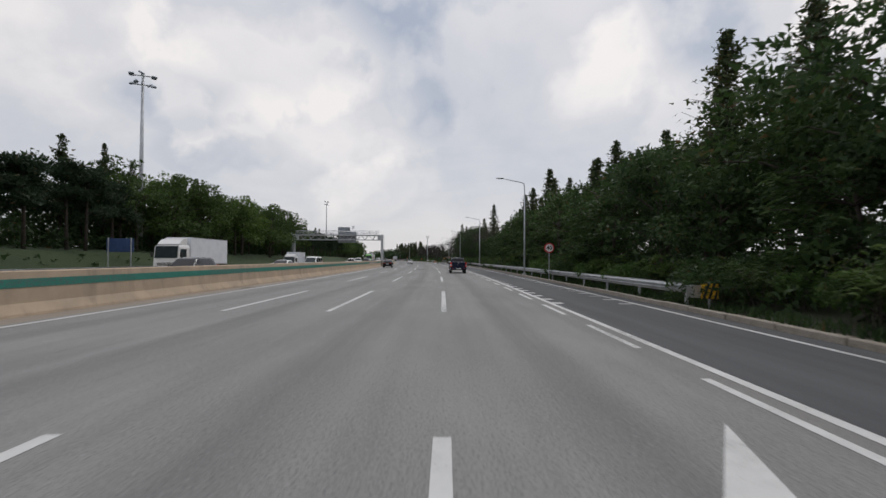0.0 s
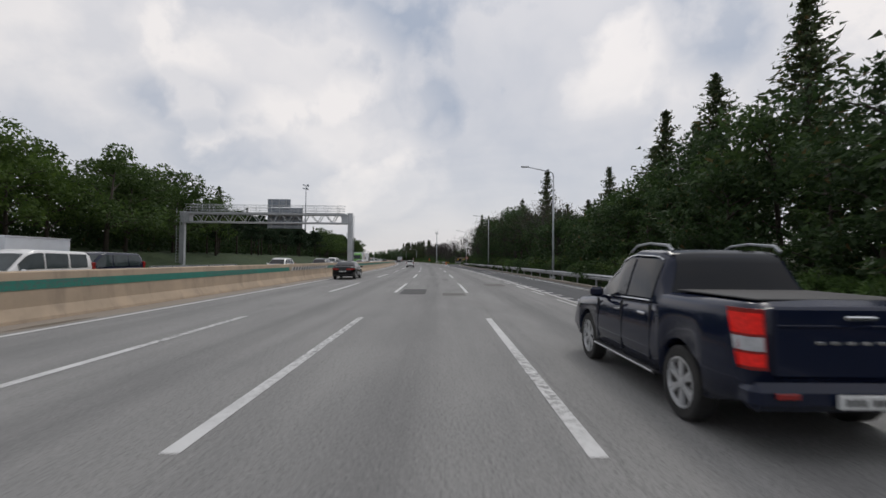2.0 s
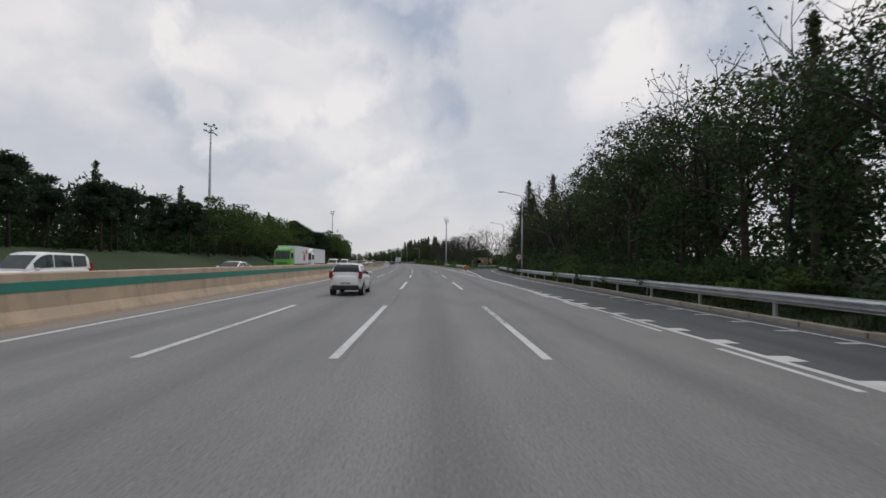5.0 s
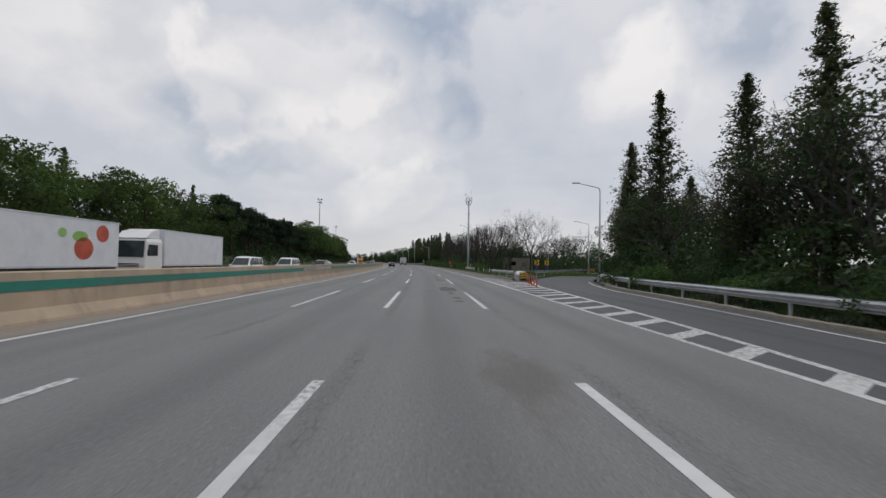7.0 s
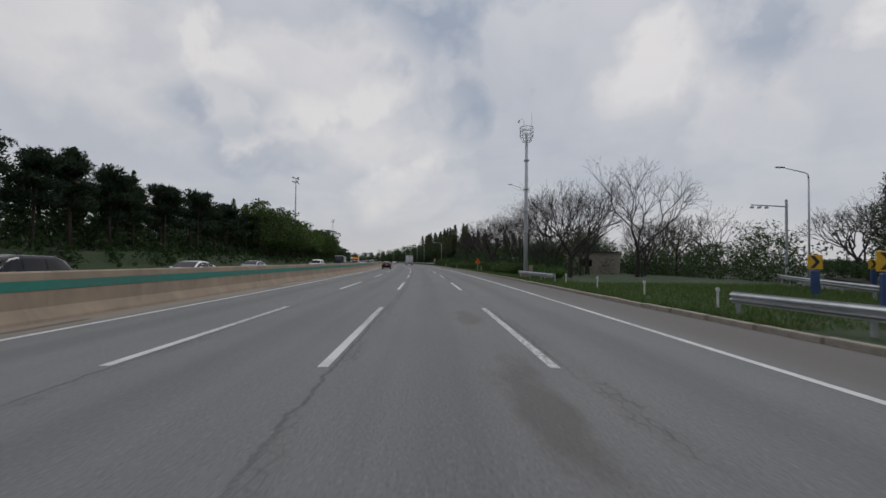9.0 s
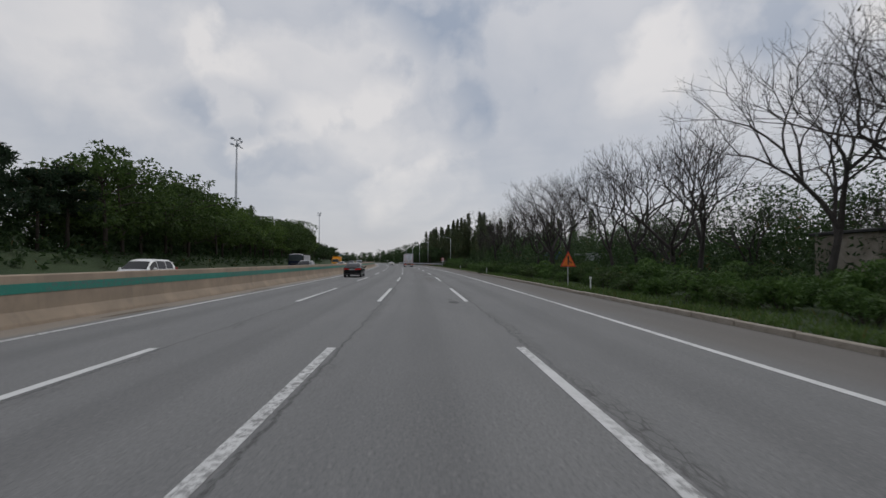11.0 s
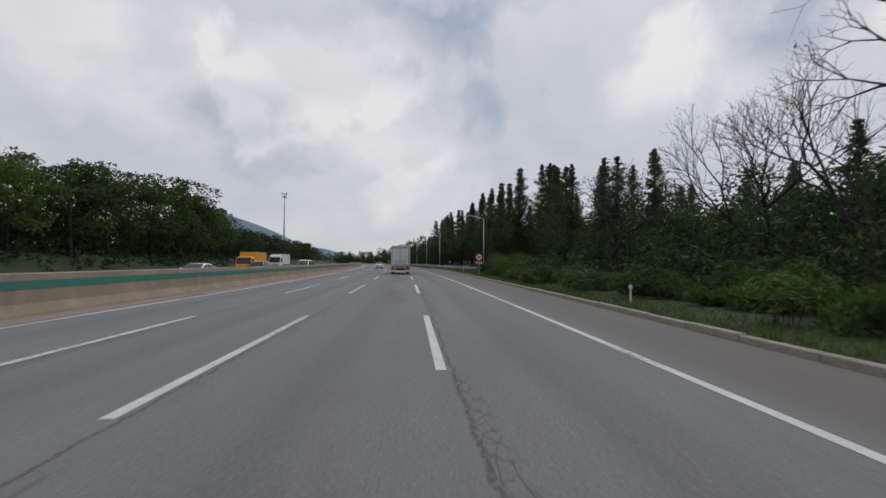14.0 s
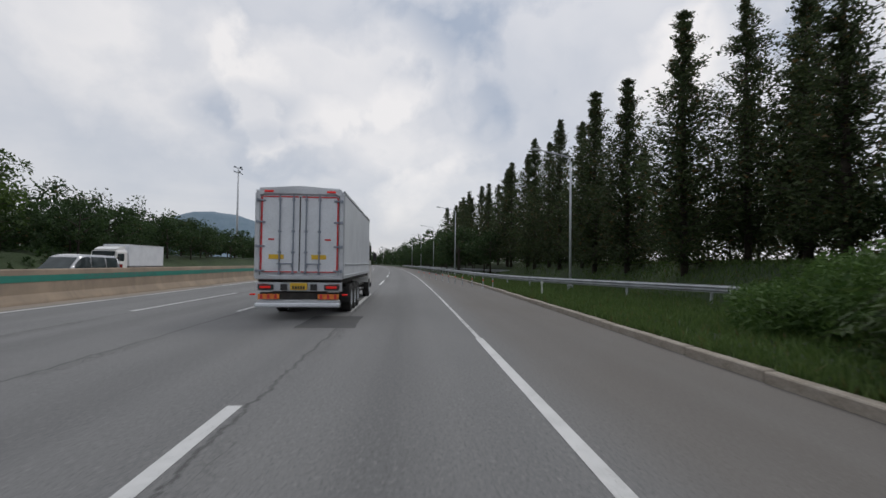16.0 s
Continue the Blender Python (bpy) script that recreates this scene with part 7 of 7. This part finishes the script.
scatter([frond_shrub(34, 2.0, LEAF_BRIGHT, "light green feathery shrub leaning over the guardrail"), frond_shrub(35, 2.2, LEAF_MID, "green feathery shrub leaning over the guardrail", 8)],
        row(-40, 200, 5.5, lambda s: ramp_right(s) + 2.2, 0.14, 0.63, 1.17, 0.5, 2.0), "feathery shrubs behind the guardrail")
scatter([frond_shrub(36, 1.6, LEAF_SHRUB, "lush green shrub near the kerb"), frond_shrub(37, 1.5, LEAF_MID, "light green shrub near the kerb", 8)],
        row(284, 404, 4.6, 10.2, 0.09, 0.54, 1.03, 0.8, 2.0), "green shrubs near the kerb")
# thinner trees towards the exit
scatter([bare_tree(41, 11.5, "thin half-bare tree with dry reddish leaves", 420, None, 6), bare_tree(42, 11.0, "thin half-bare tree with dry reddish leaves", 320, None, 6)],
        row(104, 124.7, 5.2, lambda s: ramp_right(s) + 5.2, 0.54, 0.86, 1.06, 1.8) + row(124.8, 187, 5.2, lambda s: ramp_right(s) + 5.2, 0.54, 1.0, 1.26, 1.8) + row(187.2, 208, 5.2, lambda s: ramp_right(s) + 5.2, 0.54, 0.70, 0.88, 1.8), "half-bare trees by the exit")
scatter([broadleaf(43, 10.5, 3.7, LEAF_DARK, "dark open-crowned tree by the exit", 2500, 0.30, 0.22, BARK, 0.4)],
        row(106, 124, 3.8, lambda s: ramp_right(s) + 5.8, 0.5, 0.62, 0.80, 1.6) + row(125, 160, 3.8, lambda s: ramp_right(s) + 5.6, 0.5, 0.84, 1.06, 1.6) + row(162, 208, 5.2, lambda s: ramp_right(s) + 7.6, 0.6, 0.8, 1.05, 1.6) + row(214, 268, 4.0, lambda s: ramp_right(s) + 6.0, 0.4, 0.66, 0.92, 1.4), "trees by the exit")
narrow_conifers = [conifer(44, 15.0, 2.3, LEAF_CONE, "tall narrow conifer beside the exit ramp", 4600, 0.08, 0.06, 0.66), conifer(46, 15.0, 2.0, LEAF_CONE, "tall narrow conifer beside the exit ramp", 4000, 0.1, 0.12, 0.66)]
scatter(narrow_conifers,
        [(204, 18.0, 0.9, 0.81), (220.7, 21.5, 0.5, 1.19), (227, 21.6, 0.6, 0.96), (222, 25.2, 0.8, 0.65), (233, 27.0, 0.6, 0.70), (240, 31.5, 0.6, 0.63), (252, 32.4, 0.6, 1.02), (256, 43.2, 0.6, 0.72)], "conifers beside the exit ramp")
scatter([shrub(45, 2.2, LEAF_DARK, "dark hedge-like shrub beside the exit ramp", 1050)],
        row(214, 300, 3.0, lambda s: ramp_right(s) + 3.4, 0.18, 0.81, 1.44, 1.4), "shrubs beside the exit ramp")
# past the exit: bare trees, shrubs and grass
scatter([bare_tree(51, 12.0, "large bare tree with fine twigs", 30, None, 8), bare_tree(52, 12.0, "large bare tree with fine twigs", 20, None, 8), bare_tree(53, 11.5, "large bare tree with fine twigs", 50, None, 8)],
        [(276, 15.0, 0.1, 1.0), (281, 16.5, 0.1, 1.12), (285.5, 15.2, 0.1, 1.12), (289.5, 17.4, 0.1, 1.18), (281, 24.5, 0.1, 1.36), (292, 22.5, 0.1, 1.3)] + row(294, 330, 5.6, 16.0, 0.09, 0.98, 1.2, 1.6) + row(330, 376, 5.8, 16.4, 0.09, 0.91, 1.13, 1.6) + [(203.5, 18.6, 0.4, 0.76), (196, 18.0, 0.4, 0.80), (210, 21.0, 0.4, 0.74), (189, 17.6, 0.4, 0.8)], "bare trees past the exit")
dark_bare = [bare_tree(54, 10.0, "bare tree with dark twigs beyond the ramp", 160, None, 6), bare_tree(55, 10.5, "bare tree with dark twigs beyond the ramp", 300, LEAF_DARK, 6)]
scatter(dark_bare,
        row(284, 330, 5.0, 24.3, 0.09, 0.68, 0.90, 6.0) + [(294, 36.7, 0.1, 1.35), (290, 39.0, 0.1, 1.25), (302, 37.8, 0.1, 1.28), (306, 41.4, 0.1, 1.2), (299, 35.1, 0.1, 1.2), (311, 39.6, 0.1, 1.12), (268, 45.0, 0.1, 1.2), (274, 48.5, 0.1, 1.3), (283, 53.5, 0.1, 1.3)], "trees beyond the ramp")
scatter([shrub(56, 1.5, LEAF_SHRUB, "low green shrub on the verge", 1050), shrub(57, 1.6, LEAF_WOOD, "low green shrub on the verge", 1050), shrub(58, 1.4, LEAF_SHRUB, "low green shrub on the verge", 1050, 0.26, 0.5)],
        row(270, 400, 2.4, 11.6, 0.09, 0.63, 1.0, 1.0) + row(286, 404, 2.6, 14.0, 0.09, 0.81, 1.35, 1.6) + [(345, 9.0, 0.1, 0.81), (336, 8.6, 0.1, 0.63), (384, 10.2, 0.1, 0.75), (389, 10.0, 0.1, 0.7), (381, 9.7, 0.1, 0.55)], "shrubs on the verge")
scatter([shrub(59, 2.3, LEAF_SHRUB, "tall bushy green shrub at the end of the verge", 3600, 0.2), shrub(60, 2.4, LEAF_SHRUB, "tall leafy green shrub at the end of the verge", 3600, 0.2)],
        [(402.5, 12.6, 0.1, 1.15), (405.0, 13.6, 0.1, 1.2), (408.0, 13.2, 0.1, 1.0), (410.0, 15.2, 0.0, 1.1), (413.0, 16.8, 0.0, 1.0), (406.5, 16.5, 0.0, 1.3), (400.0, 14.2, 0.1, 1.1)], "bushes at the end of the verge")
scatter([conifer(61, 19.0, 2.75, LEAF_CONE, "very tall narrow conifer in a row", 8200, 0.04, 0.10, 0.66), conifer(62, 19.0, 2.6, LEAF_CONE, "very tall narrow conifer in a row", 8000, 0.04, 0.16, 0.66), conifer(63, 18.5, 3.4, LEAF_CONE, "very tall narrow conifer with thin branches", 7600, 0.06, 0.24, 0.66)],
        [(385, 20.5, 0.2, 0.56), (390, 19.8, 0.2, 0.60), (395, 20.8, 0.2, 0.64), (400.5, 19.5, 0.3, 0.66), (405.5, 20.6, 0.6, 0.70), (411.5, 21.6, 1.7, 0.69), (417.5, 22.6, 2.0, 0.77), (421.5, 24.5, 2.1, 0.80), (425.5, 20.2, 1.1, 0.86), (424.8, 23.7, 2.0, 0.86), (432.7, 20.2, 1.1, 0.79), (438.2, 20.0, 1.0, 0.85), (443.0, 20.8, 1.3, 0.77), (447.8, 20.2, 1.1, 0.87), (452.5, 20.6, 1.3, 0.81), (457.0, 20.2, 1.1, 0.89), (461.5, 20.6, 1.3, 0.83)], "tall conifers in a row")
scatter([conifer(65, 19.0, 3.3, LEAF_CONE, "very tall narrow conifer in a row", 2600, 0.05), conifer(66, 19.0, 3.1, LEAF_CONE, "very tall narrow conifer in a row", 2500, 0.05, 0.05)],
        row(465, 540, 5.2, 20.2, 1.6, 0.74, 0.92, 1.0) + row(356, 398, 4.5, 30.0, 0.18, 0.46, 0.6, 3.0) + row(404, 470, 6.5, 27.4, 1.9, 0.5, 0.66, 1.2), "tall conifers in a row")
scatter([broadleaf(64, 8.0, 3.2, LEAF_DARK, "dark rounded tree at the foot of the conifers", 1500, 0.45, 0.1)],
        row(470, 545, 5.5, 17.6, 0.6, 0.63, 0.90, 1.2) + row(408, 470, 4.2, 24.5, 2.0, 0.40, 0.62, 1.0) + row(478, 610, 4.5, 14.4, 0.27, 0.72, 0.99, 1.2) + row(330, 366, 5.0, 28.4, 0.09, 0.32, 0.45, 1.5) + row(366, 402, 3.8, 22.1, 0.09, 0.59, 0.85, 1.5), "dark trees by the conifers")

# more of the same trees where the wood closes up
more = random.Random(17)
for protos, spots, group in ((narrow_conifers, [(127, 18.6, 0.6, 0.9), (150, 19.5, 0.6, 0.8), (201.5, 20.6, 0.6, 0.86), (256, 34.6, 0.5, 0.84), (262, 39.5, 0.4, 0.78), (268, 42.0, 0.4, 0.9)], "conifers beside the exit ramp"),
                             (dark_bare, [(259, 38.0, 0.3, 1.15), (264, 41.5, 0.3, 1.2), (271, 46.0, 0.2, 1.3), (278, 50.0, 0.1, 1.35), (287, 28.5, 0.1, 1.15), (282, 25.5, 0.1, 1.1), (384, 15.8, 0.1, 1.4)], "trees beyond the ramp")):
    for s, n, z, sc in spots:
        tree = copy_thing(more.choice(protos), place(s, n, z, more.uniform(0, 360)) @ Matrix.Diagonal((sc * more.uniform(0.95, 1.15), sc * more.uniform(0.95, 1.15), sc, 1)))
        tree["group"] = group

# left side, tree belt beyond the opposite carriageway
dark_pines = [pine(71, 9.5, 3.3, LEAF_PINE, "dark green pine in the roadside belt"), pine(72, 10.0, 3.0, LEAF_PINE, "dark green pine in the roadside belt")]
scatter(dark_pines, row(-20, 56, 3.6, -34.2, 2.34, 0.74, 0.98, 1.8) + row(118, 200, 3.6, -34.6, 2.34, 0.66, 0.86, 1.8) + row(256, 326, 3.8, -34.2, 2.34, 0.80, 1.10, 1.8) + row(-20, 60, 5.4, -40.5, 2.61, 0.85, 1.05, 2.0) + row(120, 330, 8.0, -40.5, 2.61, 0.78, 1.0, 2.0), "pines beyond the opposite carriageway")
scatter([broadleaf(73, 9.5, 3.8, LEAF_MID, "full green broadleaf tree in the roadside belt", 1450, 0.46, 0.14), broadleaf(74, 9.5, 4.0, LEAF_BRIGHT, "fresh green broadleaf tree in the roadside belt", 1450, 0.46, 0.14), broadleaf(75, 9.5, 3.6, LEAF_MID, "full green broadleaf tree in the roadside belt", 1450, 0.46, 0.14)],
        row(58, 122, 3.9, -33.3, 2.16, 0.92, 1.22, 1.6) + row(200, 256, 3.9, -33.5, 2.16, 0.78, 1.02, 1.6) + row(326, 352, 3.9, -33.3, 2.16, 0.99, 1.28, 1.6) + row(352, 404, 3.9, -33.3, 2.16, 0.88, 1.13, 1.6) + row(404, 428, 3.9, -33.3, 2.16, 1.02, 1.28, 1.6) + row(428, 446, 3.9, -33.3, 2.16, 0.86, 1.06, 1.6) + row(60, 120, 6.4, -39.6, 2.61, 1.08, 1.30, 1.6) + row(330, 404, 6.0, -39.6, 2.61, 0.90, 1.17, 1.6), "green trees beyond the opposite carriageway")
scatter([conifer(76, 13.0, 1.9, LEAF_CONE, "thin pointed conifer rising over the tree belt", 1300, 0.25, 0.4)],
        [(x, -41 + rng_place.uniform(-3, 3), 2.6, rng_place.uniform(0.8, 1.06)) for x in (52, 58, 63, 80, 112, 131, 137, 160, 186, 214, 232, 270, 282, 300, 322, 342, 346, 352, 398)], "thin conifers over the tree belt")
scatter([broadleaf(77, 7.0, 3.4, LEAF_DARK, "low dark green tree in the roadside belt", 1500, 0.42, 0.05)],
        row(446, 560, 4.0, -33.3, 1.98, 0.78, 1.05, 1.8), "low trees beyond the opposite carriageway")


def undergrowth(name, rows, label, mat, seed, count, size=0.5):
    """A belt of low growth that cannot be counted: rows of (s0, s1, n, z, height)."""
    rng = np.random.default_rng(seed)
    blobs = []
    for s0, s1, n, z, h in rows:
        s_ = s0
        while s_ < s1:
            nn = (n(s_) if callable(n) else n) + rng.normal() * 0.7
            hh = h * rng.uniform(0.6, 1.25)
            p = rd(s_, nn)
            for f in (0.2, 0.55, 0.85):
                blobs.append(((p.x + rng.normal() * 0.4, p.y + rng.normal() * 0.4, z + hh * f), hh * rng.uniform(0.3, 0.42) * (1.2 - 0.5 * f)))
            s_ += rng.uniform(1.2, 2.2)
    cs, ds, ln = blob_leaves(rng, blobs, count, size, 0.85, 0.1, 0.35)
    ob = new(name, leaf_mesh(name, cs, ds, ln, ln * rng.uniform(0.35, 0.6, len(ln)), mat, rng))
    return tagged(ob, label, "undergrowth", kind="stuff")


# rows at -30.6 and -35.1 are dark leaves added in place of canopy shade
undergrowth("undergrowth", [(-30, 56, -30.6, 0.9, 0.9), (222, 452, -29.6, 0.7, 1.3), (222, 452, -31.4, 1.2, 1.6), (222, 452, -33.4, 1.8, 2.0), (-30, 470, -35.1, 2.16, 1.71), (-30, 470, -37.4, 2.34, 2.52), (-30, 470, -40.1, 2.43, 3.96), (-30, 520, -43.2, 2.52, 5.40)], "dark undergrowth beneath the far tree belt, some rows added as canopy shade", LEAF_DARK, 81, 135000, 0.62)
undergrowth("undergrowth", [(-46, 214, lambda s: ramp_right(s) + 3.2, 0.18, 2.70), (-46, 214, lambda s: ramp_right(s) + 6.1, 0.54, 3.24), (-46, 214, lambda s: ramp_right(s) + 11.0, 0.90, 5.04)], "dense dark undergrowth in the roadside wood", LEAF_DARK, 82, 48000, 0.42)
undergrowth("undergrowth", [(282, 400, 18.0, 0.09, 1.98), (290, 350, 21.6, 0.09, 2.79), (352, 404, 18.6, 0.09, 4.6), (356, 404, 21.5, 0.09, 5.6), (300, 376, 28.6, 0.09, 6.6), (324, 354, 22.8, 0.09, 2.9), (330, 384, 24.2, 0.09, 3.6), (376, 404, 25.0, 0.09, 7.0), (205, 262, lambda s: ramp_right(s) + 3.6, 0.2, 3.4), (205, 262, lambda s: ramp_right(s) + 6.6, 0.36, 5.8), (300, 400, 45.0, 0.09, 3.24), (330, 400, 14.6, 0.09, 2.2), (338, 402, 16.8, 0.09, 3.4), (296, 404, 27.0, 0.09, 5.04), (268, 330, 33.0, 0.09, 3.6), (276, 336, 40.0, 0.09, 5.4)], "dark undergrowth behind the bare trees", LEAF_DARK, 83, 128000, 0.40)
undergrowth("undergrowth", [(404, 480, 26.5, 1.9, 5.6), (404, 480, 23.5, 2.0, 1.6)], "brownish green scrub at the foot of the conifers", LEAF_SCRUB, 84, 18000, 0.36)


def far_wood(name, spans, label):
    """Distant woods in one mass of leaf sprays with an uneven crown line."""
    rng = np.random.default_rng(5)
    blobs = []
    for s0, s1, n0, n1, h in spans:
        for k in range(int((s1 - s0) * abs(n1 - n0) / 26)):
            p = rd(rng.uniform(s0, s1), rng.uniform(n0, n1))
            top = h * rng.uniform(0.6, 1.25)
            for f in (0.3, 0.6, 0.88):
                blobs.append(((p.x + rng.normal() * 0.8, p.y + rng.normal() * 0.8, top * f), h * rng.uniform(0.22, 0.34) * (1.15 - f * 0.6)))
    cs, ds, ln = blob_leaves(rng, blobs, 26000, 1.35, 0.9, 0.1)
    ob = new(name, leaf_mesh(name, cs, ds, ln, ln * 0.6, LEAF_DARK, rng))
    return tagged(ob, label, "woods", kind="stuff")


def far_wood_dense(name, spans, label, count):
    rng = np.random.default_rng(6)
    blobs = []
    for s0, s1, n0, n1, h in spans:
        for k in range(int((s1 - s0) / 2.4)):
            s_ = rng.uniform(s0, s1)
            off = ramp_right(min(s_, 300)) - 9.6 if n0 > 0 and s_ < 250 else 0
            p = rd(s_, rng.uniform(n0, n1) + off)
            top = h * rng.uniform(0.7, 1.2)
            for f in (0.0, 0.3, 0.6, 0.9):
                blobs.append(((p.x + rng.normal() * 0.8, p.y + rng.normal() * 0.8, (3.0 if n0 < 0 else 1.0) + top * f), h * rng.uniform(0.2, 0.3)))
    cs, ds, ln = blob_leaves(rng, blobs, count, 0.72, 0.9, 0.1, 0.2)
    ob = new(name, leaf_mesh(name, cs, ds, ln, ln * 0.6, LEAF_DARK, rng))
    return tagged(ob, label, "woods", kind="stuff")


far_wood_dense("woodland", [(-60, 540, -52.2, -45.0, 8.55), (-60, 250, 24.3, 30.6, 9.45), (262, 420, 48.6, 57.6, 4.05), (400, 560, 29.7, 37.8, 8.10)], "dark woodland behind the roadside trees", 66000)
far_wood("far_woods", [(540, 760, 15, 34, 11), (560, 780, -50, -34, 9), (755, 800, -30, 20, 9)], "dark green woods far along the motorway")


def grass_strip(name, spots, count, h, label, mat=LEAF_GRASS):
    rng = np.random.default_rng(9)
    cs, ds, ln = [], [], []
    for k in range(count):
        s0, s1, n0, n1, z = spots[rng.integers(len(spots))]
        s = rng.uniform(s0, s1)
        base = kerb_n(s) if n0 < 9 else 0
        n = rng.uniform(n0, n1) if not base else base + 0.22 + (n1 - n0) * rng.random() ** 1.6
        if s < 222:
            n = ramp_right(s) + rng.uniform(0.6, 1.8)
        l = h * rng.uniform(0.5, 1.3)
        if z is None:
            z = lerp_table(n, BANK)
        p = rd(s, n, z + l * 0.42)
        cs.append(p)
        ds.append((rng.normal() * 0.4, rng.normal() * 0.4, 1.0))
        ln.append(l)
    cs, ds, ln = np.array(cs), np.array(ds), np.array(ln)
    ob = new(name, leaf_mesh(name, cs, ds, ln, np.full(len(ln), 0.035) + ln * 0.06, mat, rng))
    return tagged(ob, label, "grass", kind="stuff")


grass_strip("grass", [(238, 300, 7.6, 10.8, 0.12), (300, 420, 7.6, 9.8, 0.12), (390, 460, 8.4, 11.5, 0.12), (396, 440, 8.4, 13.5, 0.1)], 52000, 0.26, "rough green grass along the kerb")
grass_strip("grass", [(-20, 60, 9, 10, 0.05), (60, 215, 9, 10, 0.05)], 14000, 0.32, "dark weeds under the guardrail", LEAF_DARK)
grass_strip("grass", [(240, 262, 11, 26, 0.1), (400, 470, 12, 27, None), (400, 440, 12, 23, None)], 42000, 0.3, "uncut green grass behind the verge")

# far hill; the blue-grey of distance haze is put into its colour
hill = bmesh.new()
HC = Vector((-800, 1700, 0))
for i in range(33):
    for j in range(13):
        u, v = i / 32 * 2 - 1, j / 12 * 2 - 1
        h = 118 * math.exp(-(u * 1.7) ** 2 - (v * 1.6) ** 2) + 75 * math.exp(-((u + 0.45) * 2.6) ** 2 - (v * 1.8) ** 2) + 14 * noise.fractal((u * 3, v * 3, 0.5), 1.0, 2.0, 4)
        hill.verts.new(HC + Vector((u * 420, v * 300, max(-2, h - 8))))
hill.verts.ensure_lookup_table()
for i in range(32):
    for j in range(12):
        hill.faces.new([hill.verts[q] for q in (i * 13 + j, (i + 1) * 13 + j, (i + 1) * 13 + j + 1, i * 13 + j + 1)])
HILL = surface("hazed_hill_woods", (0.13, 0.19, 0.24), (0.16, 0.22, 0.27), 1.0, big=0.02, small=0.2, bump=0.0)
tagged(part("backdrop", hill, HILL, smooth=True), "wooded hill in the distance, its colour greyed blue for haze", "hill", kind="structure")
